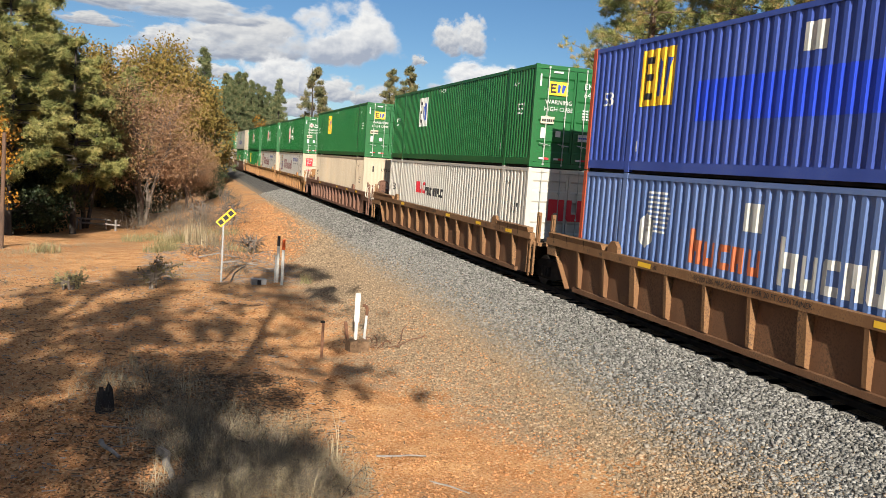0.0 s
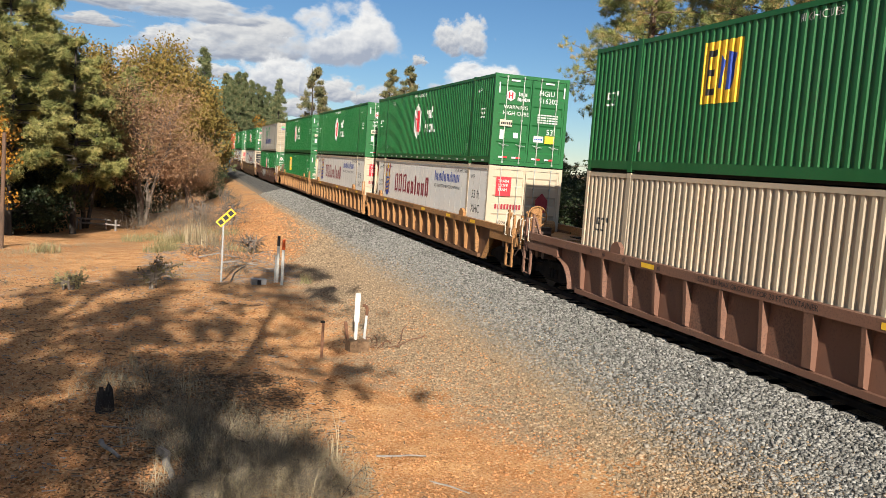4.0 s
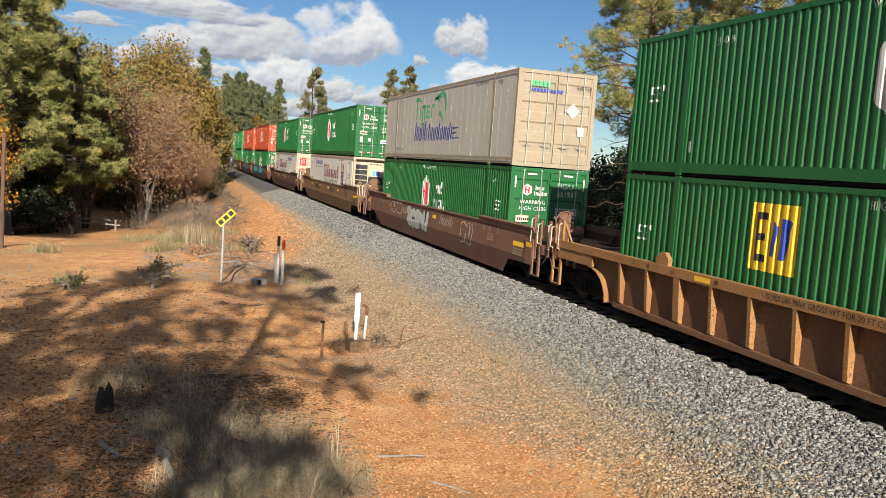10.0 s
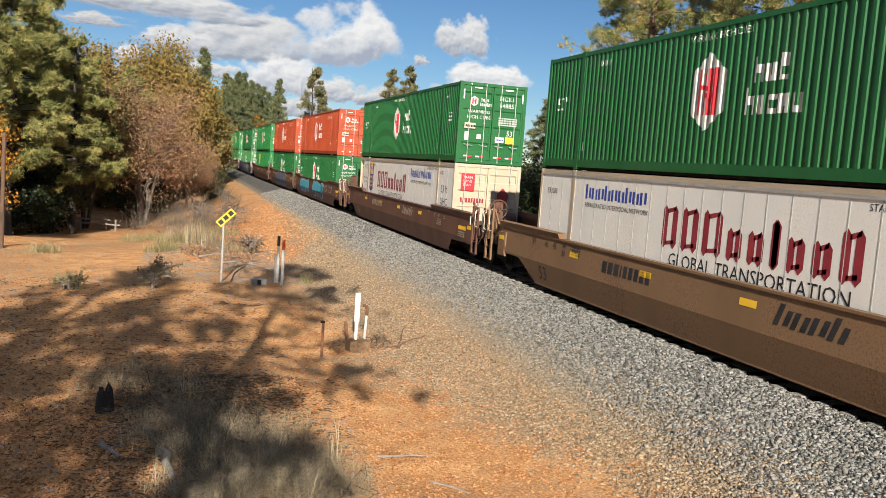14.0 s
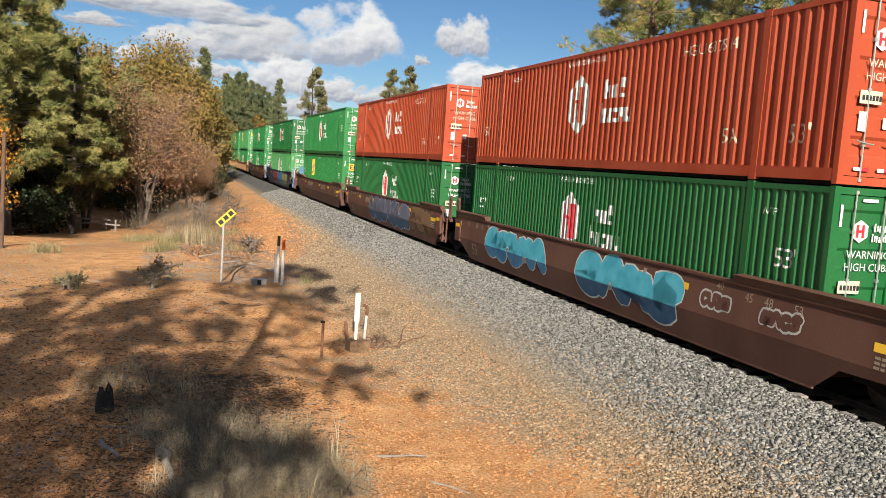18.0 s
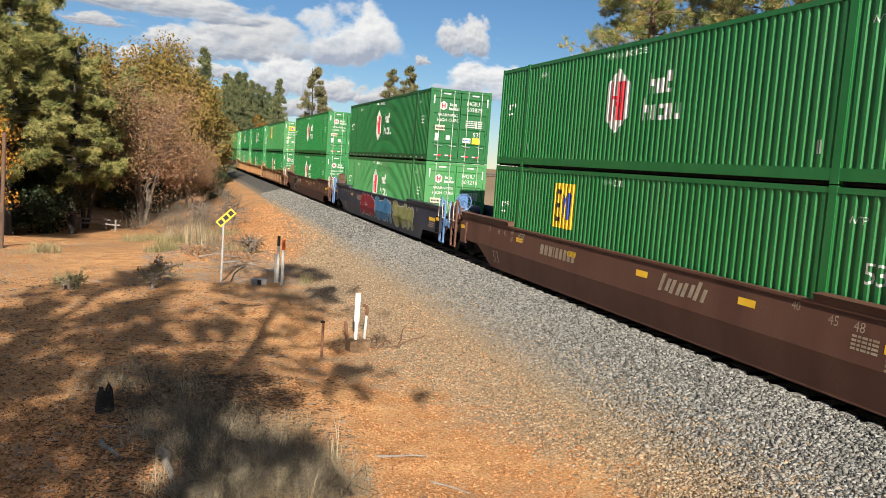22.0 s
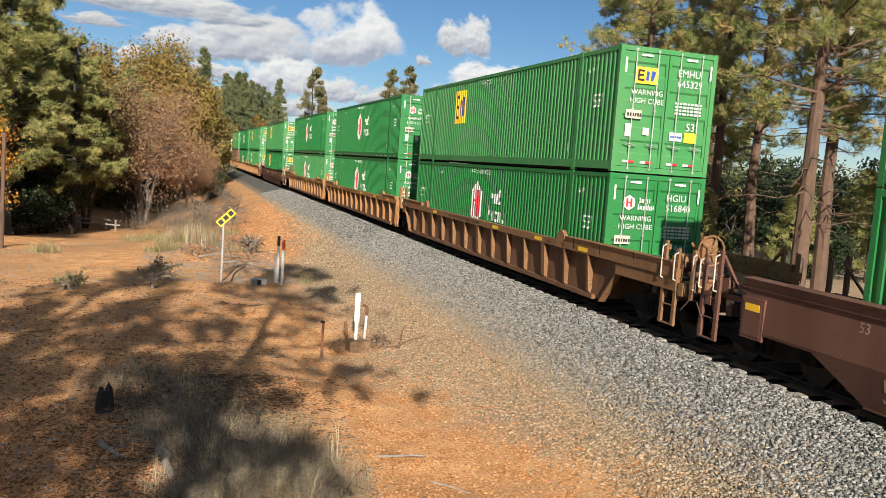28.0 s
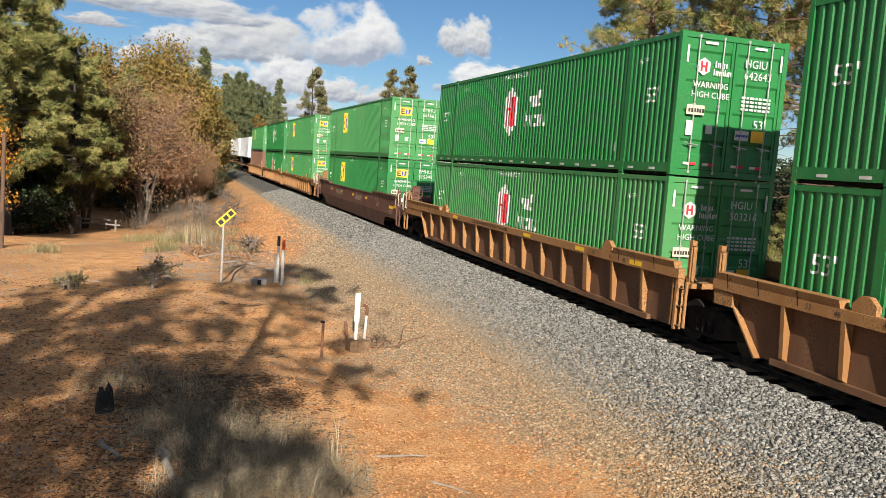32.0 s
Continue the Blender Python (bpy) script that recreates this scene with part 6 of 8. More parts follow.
def tiger():
    root = container("white", "dusty white refrigerated container with green and blue lettering", 0.0, "doors", "cream_dirty", "cream_dirty")
    root.name = "refrigerated_container"
    s = Side(root, 0.0)
    seams(root)
    g = [rect(0, 0, 0.12, 0.62), rect(-0.16, 0.62, 0.40, 0.76), rect(0.42, 0, 0.54, 0.46), rect(0.42, 0.56, 0.54, 0.68), rect(0.70, -0.2, 0.82, 0.46), rect(0.94, -0.2, 1.06, 0.46), rect(0.70, 0.38, 1.06, 0.48), rect(0.72, -0.22, 1.04, -0.12),
         rect(1.22, 0, 1.34, 0.46), rect(1.34, 0.36, 1.6, 0.46), rect(1.34, 0.18, 1.6, 0.27), rect(1.34, 0, 1.62, 0.1), rect(1.78, 0, 1.90, 0.46), rect(1.90, 0.34, 2.1, 0.46)]
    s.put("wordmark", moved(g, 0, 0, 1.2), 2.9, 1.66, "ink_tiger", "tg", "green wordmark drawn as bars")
    swirl = [[(2.05 + 0.5 * k * 0.2, 0.62 + 0.05 * k), (2.9 - 0.1 * k, 0.86 - 0.16 * k), (3.0 - 0.1 * k, 0.78 - 0.16 * k), (2.1 + 0.1 * k, 0.52 + 0.05 * k)] for k in range(4)] + [[(2.9, 0.9), (3.3, 0.7), (3.45, 0.3), (3.3, 0.1), (3.2, 0.5), (2.9, 0.75)], [(2.6, 0.1), (3.0, -0.05), (3.2, -0.2), (3.0, 0.1), (2.7, 0.25)]]
    s.put("logo", moved(swirl, 0, 0, 1.2), 2.9, 1.66, "ink_tiger", "tgs", "green animal head emblem as plain strokes")
    b = strips(4, 0.36, 0.46, 0.06) + moved(strips(7, 0.34, 0.40, 0.06), 1.52, 0) + [[(3.95, 0.30), (4.45, 0.34), (4.47, 0.37), (3.96, 0.36)], [(3.93, 0.16), (4.30, 0.19), (4.31, 0.22), (3.94, 0.22)], [(3.91, 0.03), (4.50, 0.05), (4.51, 0.08), (3.92, 0.08)]]
    s.put("wordmark", moved(b, 0, 0, 1.3), 3.0, 0.78, "ink_blue", "tgb", "dark blue wordmark drawn as bars")
    s.put("lettering", strokes("WTP", 0.2), -6.4, 2.5, "ink_black", "wtpb")
    s.put("lettering", strokes("STACK LIMIT 3 HIGH", 0.15), -4.2, 2.58, "ink_black", "sl2")
    s.put("lettering", strokes("TOP LIFT ONLY", 0.2), 6.0, 0.36, "ink_black", "tlo")
    s.put("sticker", [[(0, -0.28), (0.24, 0), (0, 0.28), (-0.24, 0)]], 6.7, 0.9, "ink_grey", "dia", "grey diamond placard")
    y = -L53 / 2 - 0.012
    on_end("wordmark", bars((0.09,) * 5, 0.16, 0.04), -0.86, 2.40, M["ink_tiger"], root, "tge", "green wordmark drawn as bars", y)
    on_end("wordmark", bars((0.08,) * 10, 0.10, 0.03), -0.90, 2.24, M["ink_blue"], root, "tgf", "blue wordmark drawn as bars", y)
    on_end("lettering", strokes("560518", 0.17), 0.62, 2.40, M["ink_black"], root, "t56", "", y)
    on_end("sticker", [[(0, -0.24), (0.22, 0), (0, 0.24), (-0.22, 0)]], 0.55, 1.75, M["ink_grey"], root, "tdi", "grey diamond placard", y)
    on_end("sticker", [rect(0, 0, 0.22, 0.28)], 0.75, 1.0, M["ink_grey"], root, "tpl", "grey data plate", y)
    return root


GREEN = "green corrugated steel shipping container with white hexagon emblem"
GREEN_E = "green corrugated shipping container with yellow square emblem"


def load(kind, i, top):
    num = SEEN.get((i, int(top)), NUMBERS[(2 * i + top) % len(NUMBERS)])
    if kind == "blue":
        c = container("blue" if top else "blue_c", "navy blue corrugated shipping container with a rust red end frame" if top else "faded blue corrugated shipping container with white lettering bars", WIDE)
        s = Side(c, WIDE)
        part("end_frame", Shape().box(-WC / 2 - 0.012, -WC / 2 + 0.05, L53 / 2 - 0.13, L53 / 2 + 0.012, 0, HC + 0.005), M["red"], c, "rust red end post")
        if top:
            s.put("band", [rect(0, 0, 11.6, 0.78)], 3.7, 1.05, "blue_b", "band", "bright blue paint band", 0.003)
            s.put("logo", [rect(-0.62, -0.60, 0.62, 0.60)], 5.2, 2.02, "ink_yellow", "empq2", "yellow square emblem")
            s.put("logo_mark", [rect(-0.5, -0.46, -0.4, 0.46), rect(-0.4, 0.3, -0.12, 0.44), rect(-0.4, -0.06, -0.18, 0.08), rect(-0.4, -0.46, -0.12, -0.32)], 5.2, 2.02, "ink_black", "empe2", "", 0.008)
            s.put("logo_mark", [[(0, -0.4), (0.16, -0.4), (0.2, 0.3), (0.02, 0.4)], [(0.26, -0.4), (0.38, -0.4), (0.52, 0.36), (0.3, 0.4)]], 5.2, 2.02, "ink_blue", "empb2", "", 0.008)
            s.put("sticker", [rect(0, 0, 0.5, 0.46)], 0.9, 2.10, "ink_white", "wp", "white patch")
            small_side(s)
        else:
            s.put("wordmark", blocks((0.36, 0.34, 0.34, 0.32, 0.36), 0.46, 0.09, 0, (0,)), 3.45, 1.24, "ink_rust", "pac", "orange wordmark drawn as bars")
            s.put("wordmark", blocks((0.46, 0.38, 0.40, 0.38, 0.38, 0.38, 0.36, 0.40, 0.18, 0.40), 0.56, 0.08, 0, (0, 4)), 0.95, 1.20, "ink_white", "sta", "white wordmark drawn as bars")
            s.put("logo", [rect(0.0, 0.1 * k, 0.9 - 0.05 * abs(k - 4), 0.1 * k + 0.045) for k in range(9)] + [hexagon(0.5, 0.8)], 5.1, 1.70, "ink_white", "globe", "white striped emblem")
            s.put("sticker", [rect(0, 0, 0.5, 0.50)], 1.9, 2.0, "ink_white", "wp2", "white notice")
        return c
    if kind in ("green", "green_b", "green_beams"):
        paint = "green_b" if kind == "green_b" else "green" if i > 10 and (i, int(top)) != (12, 1) else "green_d"
        emp = (i, top) in ((1, 1), (2, 1), (5, 0), (11, 0), (14, 1), (17, 0), (17, 1), (18, 0), (18, 1), (20, 1))
        c = container(paint, (GREEN_E if emp else GREEN) if paint != "green_b" else (GREEN_E if emp else GREEN).replace("green", "faded green", 1), FINE, "beams" if kind == "green_beams" else "doors")
        if emp:
            emp_side(c, square="ink_white" if i == 1 else "ink_yellow")
        else:
            hub_side(c, num)
        end_marks(c, "emp" if emp else "hub", num)
        if top and i in (3, 4, 12, 15, 16):
            tape_row(c)
        return c
    if kind == "red":
        c = container("red", "faded red corrugated steel shipping container with white emblem", WIDE)
        hub_side(c, num, WIDE, True)
        end_marks(c, "hub", num, "ink_tan")
        return c
    if kind == "white":
        c = container("white", "white corrugated container with red and black wordmark bars", WIDE)
        s = Side(c, WIDE)
        s.put("wordmark", blocks((0.42, 0.38, 0.42), 0.46, 0.05), 3.5, 1.58, "ink_red", "xr", "red wordmark drawn as bars")
        s.put("wordmark", blocks((0.26, 0.27, 0.27, 0.11, 0.24, 0.20, 0.11, 0.25, 0.24), 0.32, 0.05, 0, (0,)), 2.2, 1.54, "ink_black", "xb", "black wordmark drawn as bars")
        small_side(s, "ink_black")
        on_end("wordmark", blocks((0.5, 0.48, 0.5), 0.62, 0.08), -0.6, 1.40, M["ink_red"], c, "xe", "red wordmark drawn as bars", -L53 / 2 - 0.012)
        return c
    if kind == "cream":
        c = container("cream", "cream white corrugated container with rust streaks", FINE, "ribs", None, "cream")
        s = Side(c, FINE)
        small_side(s, "ink_black")
        on_end("lettering", strokes("UPSU 602522", 0.22), -0.35, 2.2, M["ink_black"], c, "e602", "", -L53 / 2 - 0.012)
        on_end("hatch", [rect(-0.04, 0, 0.04, 0.3)], -0.78, 2.15, M["ink_black"], c, "hatch", "small dark hatch", -L53 / 2 - 0.012)
        return c
    if kind == "tiger":
        return tiger()
    if kind == "brown_box":
        c = container("umber", "brown corrugated steel shipping container", FINE)
        small_side(Side(c, FINE))
        return c
    return reefer(i, kind == "reefer_cooler", i == 7)


def clipped(poly, edge, keep_low):
    """The part of an outline of (u, v) points below or above v = edge."""
    out = []
    for (u0, v0), (u1, v1) in zip(poly, poly[1:] + poly[:1]):
        a, b = (v0 <= edge) == keep_low, (v1 <= edge) == keep_low
        if a:
            out.append((u0, v0))
        if a != b:
            k = (edge - v0) / (v1 - v0)
            out.append((u0 + (u1 - u0) * k, edge))
    return out


TAGS = [[(0, 0), (0.08, 0.95), (0.55, 0.45), (0.92, 1.0), (1, 0)], [(0.05, 1), (0.1, 0.1), (0.6, 0.0), (0.95, 0.15), (0.95, 1)], [(0.95, 0.85), (0.5, 1), (0.05, 0.75), (0.9, 0.35), (0.5, 0.0), (0, 0.12)],
        [(0, 0), (0.35, 1.0), (0.65, 1.0), (1, 0)], [(0, 0.95), (1, 0.9), (0.05, 0.1), (1, 0.0)], [(0.05, 0), (0.05, 1), (0.5, 0.55), (0.9, 0.75), (0.95, 0)], [(0.95, 0.2), (0.5, 0), (0.08, 0.3), (0.15, 0.85), (0.6, 1), (0.95, 0.75)]]


def swollen(line, r):
    """Outline of a thick soft stroke along a line of points."""
    left, right = [], []
    n = len(line)
    for k, (x, y) in enumerate(line):
        a, b = line[max(k - 1, 0)], line[min(k + 1, n - 1)]
        dx, dy = b[0] - a[0], b[1] - a[1]
        q = math.hypot(dx, dy) or 1.0
        if 0 < k < n - 1:
            left.append((x - dy / q * r * 1.12, y + dx / q * r * 1.12))
            right.append((x + dy / q * r * 1.12, y - dx / q * r * 1.12))
        else:
            e = -1 if k == 0 else 1
            ex, ey = dx / q * r * 0.75 * e, dy / q * r * 0.75 * e
            soft = [(x - dy / q * r * c + ex * f, y + dx / q * r * c + ey * f) for c, f in ((1.0, 0.0), (0.62, 0.8), (0.0, 1.0))]
            other = [(x + dy / q * r * c + ex * f, y - dx / q * r * c + ey * f) for c, f in ((1.0, 0.0), (0.62, 0.8))]
            left += soft[::-1] if k == 0 else soft
            right += other[::-1] if k == 0 else other
    return left + right[::-1]


def graffiti(root, y0, y1, z0, z1, fill, line, seed, low=None, n=0):
    """Sprayed swelling strokes with an outline, overlapping, the lower part in a second colour."""
    rng = np.random.default_rng(seed)
    n = n or max(int((y0 - y1) / 0.8), 2)
    w, h = (y0 - y1) / n, z1 - z0
    for k in range(n):
        fat = min(w, h) * 0.25
        tag = TAGS[(seed + 3 * k + int(rng.integers(0, 2))) % len(TAGS)]
        sh, lift = rng.uniform(-0.12, 0.12), rng.uniform(-0.06, 0.06) * h
        dense = []
        for (u0, v0), (u1, v1) in zip(tag, tag[1:]):
            dense += [(u0 + (u1 - u0) * q, v0 + (v1 - v0) * q) for q in (0.0, 0.34, 0.67)]
        dense.append(tag[-1])
        for _ in range(2):
            dense = [dense[0]] + [((a[0] + 2 * b[0] + c[0]) / 4, (a[1] + 2 * b[1] + c[1]) / 4) for a, b, c in zip(dense, dense[1:], dense[2:])] + [dense[-1]]
        pts = [(w * (k + 0.06 + 0.92 * u + sh * (v - 0.5)), z0 + fat + (h - 2 * fat) * v + lift * math.sin(3.1 * u)) for u, v in dense]
        layers = [("graffiti_outline", swollen(pts, fat + 0.035), line, 0.004), ("graffiti_fill", swollen(pts, fat), fill, 0.007)]
        if low:
            layers.append(("graffiti_shade", clipped(swollen(pts, fat - 0.004), z0 + h * 0.36, True), low, 0.009))
        for name, p, ink, rise in layers:
            p = [(u, min(max(v, 0.17), 1.44)) for u, v in p]
            shp = Shape()
            for half, eps in ((clipped(p, 0.75, False), 0.0001), (clipped(p, 0.75, True), -0.0001)):
                if len(half) > 2:
                    shp.add([(flat_x(0, v + eps) - rise - 0.0007 * (k % 3), y0 - u, v) for u, v in half], [tuple(range(len(half)))])
            part(name, shp, M[ink], root, "sprayed lettering as plain shapes")


def wagon_marks(root, style, i, ink, f):
    """Stencils, yellow tapes and small print on the near side of a wagon."""
    def put(name, polys, y, z, ink, key, label=""):
        depth = flat_x if style == "flat" else (lambda yy, zz: -1.50)
        return on_side(name, polys, depth, None, y, z, M[ink], root, style + key, label, 0.006)

    if style == "flat":
        for y in (5.6, 2.3, -1.0, -4.4):
            put("reflector", [rect(0, 0, 0.46, 0.13)], y, 1.12, "ink_yellow", "yel")
        put("reflector", [rect(0, 0, 0.80, 0.13)], f + 2.35, 1.00, "ink_yellow", "yellong")
        for k in range(3):
            put("marking", bars((0.10, 0.07, 0.12, 0.06, 0.10, 0.08), 0.04, 0.025), f + 2.3, 0.90 - 0.07 * k, ink, "pr3", "small print drawn as bars")
        put("lettering", strokes("53", 0.52), 7.4, 0.30, ink, "b53")
        put("lettering", strokes("53", 0.22), 7.9, 1.20, ink, "m53")
        put("lettering", strokes("48", 0.22), 7.1, 1.20, ink, "m48")
        put("lettering", strokes("45", 0.22), 6.6, 1.20, ink, "m45")
        put("lettering", strokes("40", 0.20), 6.05, 1.28, ink, "m40")
        put("lettering", strokes("20", 0.20), 6.05, 1.08, ink, "m20")
        put("lettering", strokes("53", 0.22), -7.7, 1.20, ink, "m53")
        put("lettering", strokes("48", 0.22), -7.0, 1.20, ink, "m48")
        put("lettering", strokes("45", 0.22), -6.5, 1.20, ink, "m45")
        put("lettering", strokes("40", 0.20), -5.7, 1.28, ink, "m40")
        for r in range(4):
            put("marking", bars((0.06, 0.09, 0.05, 0.10, 0.06), 0.035, 0.02), 5.5, 1.34 - 0.06 * r, ink, "pr", "small print drawn as bars")
            put("marking", bars((0.09, 0.06, 0.10, 0.05, 0.12), 0.035, 0.02), -7.0, 1.12 - 0.06 * r, ink, "pr2", "small print drawn as bars")
        put("marking", bars((0.20, 0.20, 0.20, 0.06, 0.16, 0.16, 0.16, 0.16, 0.16), 0.26, 0.07), 3.9, 0.98, ink, "num", "reporting mark drawn as bars")
        put("marking", strips(4, 0.40, 0.28, 0.10), -1.9, 0.96, ink, "own", "owner mark drawn as bars")
    else:
        for y in (4.9, -1.4, -4.6, -7.2):
            put("reflector", [rect(0, 0, 0.50, 0.10)], y, 1.33, "ink_yellow", "yel")
        for y, t in ((7.2, "53"), (6.6, "48"), (5.7, "45"), (4.3, "40"), (-5.5, "40"), (-6.3, "45"), (-6.9, "48")):
            put("lettering", strokes(t, 0.13), y, 1.34, "ink_black", "t" + t)
        put("lettering", strokes("52,900 LBS MAX GROSS WT FOR 20 FT CONTAINER", 0.135), 2.9, 1.345, "ink_black", "gross")


# ---------------------------------------------------------------- the train, from its head backwards
# place of the container's front end along the track at 18 s; wagon style, paint; lower and upper load
FRONTS = [-185.4, -165.8, -143.8, -120.9, -102.2, -83.1, -60.2, -36.8, -13.1, 10.3, 30.2, 50.1, 74.0, 97.7, 121.6, 141.2, 160.9, 184.7, 208.0, 226.0, 245.8]
T_RIB, T_FLAT = "weathered yellow ribbed well wagon", "brown flat-sided well wagon"
WAGONS = [("ribbed", "ttx_old", T_RIB, 0), ("ribbed", "ttx_old", T_RIB, 0), ("ribbed", "umber", "dark brown ribbed well wagon", 1), ("ribbed", "ttx", T_RIB, 1), ("ribbed", "ttx", T_RIB, 1), ("ribbed", "ttx", T_RIB, 1),
          ("flat", "umber", T_FLAT, 0), ("flat", "ochre", "dusty ochre flat-sided well wagon", 0), ("flat", "brown", T_FLAT, 0), ("flat", "brown", T_FLAT, 0), ("flat", "brown", T_FLAT, 0), ("flat", "brown", T_FLAT, 0),
          ("flat", "navy", "blue-black flat-sided well wagon", 0), ("flat", "brown", T_FLAT, 0), ("ribbed", "ttx_old", T_RIB, 0), ("ribbed", "ttx", T_RIB, 0), ("ribbed", "ttx", T_RIB, 0), ("flat", "brown", T_FLAT, 0),
          ("ribbed", "ttx", T_RIB, 1), ("ribbed", "ttx", T_RIB, 1), ("ribbed", "ttx", T_RIB, 1)]
LOADS = [("blue", "blue"), ("white", "green"), ("cream", "green"), ("reefer", "green"), ("reefer", "green"), ("green", "green_beams"), ("green", "tiger"), ("reefer_cooler", "green"), ("reefer", "green"),
         ("green", "red"), ("green", "red"), ("green", "green"), ("green_b", "green"), ("green", "green"), ("green", "green_b"), ("green", "green"), ("green_b", "green"), ("green", "green_b"), ("green_b", "green_b"), ("green", "green"), ("brown_box", "green_b")]
MOVERS = []
for i, (s0, (style, paint, text, dense), (low, high)) in enumerate(zip(FRONTS, WAGONS, LOADS)):
    before = FRONTS[i] - FRONTS[i - 1] - L53 if i else 3.6
    after = FRONTS[i + 1] - s0 - L53 if i + 1 < len(FRONTS) else 3.6
    bias = [0.25 if style == "ribbed" and not dense and g < 4.5 else 0.0 for g in (before, after)]
    w = wagon(style, paint, text, before / 2 - bias[0], after / 2 + bias[1], dense, "azure" if paint == "navy" else None)
    MOVERS.append((w, s0 + L53 / 2, 0.0))
    for kind, z in ((low, 0.37), (high, 0.37 + HC + 0.03)):
        c = load(kind, i, z > 1)
        MOVERS.append((c, s0 + L53 / 2, z))
for i, (w, s0, z) in enumerate([m for m in MOVERS if m[0].name.startswith("well_wagon")]):
    wagon_marks(w, WAGONS[i][0], i, "ink_faded" if WAGONS[i][1] != "ochre" else "ink_black", -L53 / 2 - ((FRONTS[i] - FRONTS[i - 1] - L53 if i else 3.6) / 2))
    if i == 6:
        graffiti(w, 2.6, -0.4, 0.50, 1.36, "ink_grey", "ink_black", 3, None, 5)
        graffiti(w, 5.4, 3.6, 0.92, 1.38, "umber", "ink_grey", 4, None, 5)
        graffiti(w, -4.4, -5.5, 0.60, 1.30, "umber", "ink_grey", 15, None, 3)
    if i == 9:
        graffiti(w, 6.0, 1.7, 0.42, 1.36, "ink_cyan", "ink_white", 5, "ink_sky", 5)
        graffiti(w, -0.3, -4.6, 0.34, 1.40, "ink_cyan", "ink_white", 6, "ink_navy", 4)
        graffiti(w, -5.3, -6.1, 0.92, 1.22, "brown", "ink_grey", 12, None, 4)
        graffiti(w, -7.0, -7.9, 0.90, 1.20, "brown", "ink_grey", 13, None, 4)
    if i == 10:
        graffiti(w, 2.8, -4.6, 0.26, 1.43, "ink_slate", "ink_lilac", 7, "ink_navy", 7)
        graffiti(w, -4.8, -7.6, 0.40, 1.42, "ochre", "ink_black", 8, None, 3)
    if i == 12:
        graffiti(w, 3.0, -0.2, 0.30, 1.42, "ink_maroon", "ink_grey", 9, None, 4)
        graffiti(w, -0.4, -3.5, 0.30, 1.42, "ink_sky", "ink_grey", 10, None, 4)
        graffiti(w, -3.9, -7.2, 0.30, 1.42, "ink_olive", "ink_grey", 11, None, 4)
    if i == 13:
        graffiti(w, 5.9, 3.9, 0.30, 1.40, "ink_black", "ink_grey", 14, None, 3)


def spine_unit(i):
    """A low spine wagon with a white road trailer on it."""
    root = empty("spine_wagon")
    d = M["ttx"]
    part("spine_beam", Shape().box(-0.45, 0.45, -9.2, 9.2, 0.75, 1.15), d, root)
    for y in (-6.5, 4.5, 6.5):
        part("platform", Shape().box(-1.35, 1.35, y - 0.6, y + 0.6, 1.0, 1.1), d, root)
    part("hitch", Shape().wedge([(-0.4, 1.15), (0.4, 1.15), (0.25, 2.1), (-0.25, 2.1)], -7.2, -6.8), M["dark"], root)
    truck(root, 9.4)
    tagged(root, "yellow-brown spine wagon under a road trailer", "rail wagon", "wagons of the train")
    t = empty("road_trailer")
    b = Shape().box(-1.295, 1.295, -8.08, 8.08, 1.15, 3.95)
    part("box_body", b, M["trailer"], t)
    for y in np.arange(-7.8, 7.9, 0.6):
        part("side_post", shared("tpost", lambda: Shape().box(-1.302, -1.29, -0.02, 0.02, 1.2, 3.9), M["trailer"]), M["trailer"], t).location = (0, float(y), 0)
    part("floor_frame", Shape().box(-1.25, 1.25, -8.0, 8.0, 1.0, 1.15), M["dark"], t)
    for sx in (-1, 1):
        for y in (5.4, 6.6):
            part("tyre", Shape().rod((sx * 0.75, y, 0.5), (sx * 1.25, y, 0.5), 0.5, None, 16), M["rubber"], t)
    part("landing_gear", Shape().box(-0.9, -0.8, -5.2, -5.0, 0.1, 1.0).box(0.8, 0.9, -5.2, -5.0, 0.1, 1.0), M["dark"], t)
    tagged(t, "plain white road trailer riding on a rail wagon", "trailer", "trailers on the train")
    return root, t


for k in range(6):
    s0 = 266.4 + k * 18.6 + L53 / 2
    a, b = spine_unit(k)
    MOVERS += [(a, s0, 0.0), (b, s0, 1.12)]


# ---------------------------------------------------------------- small things in the clearing
def at(x, y, dz=0.0, rz=0.0):
    return pose(x, y, height(x, y) + dz, 0, 0, rz)


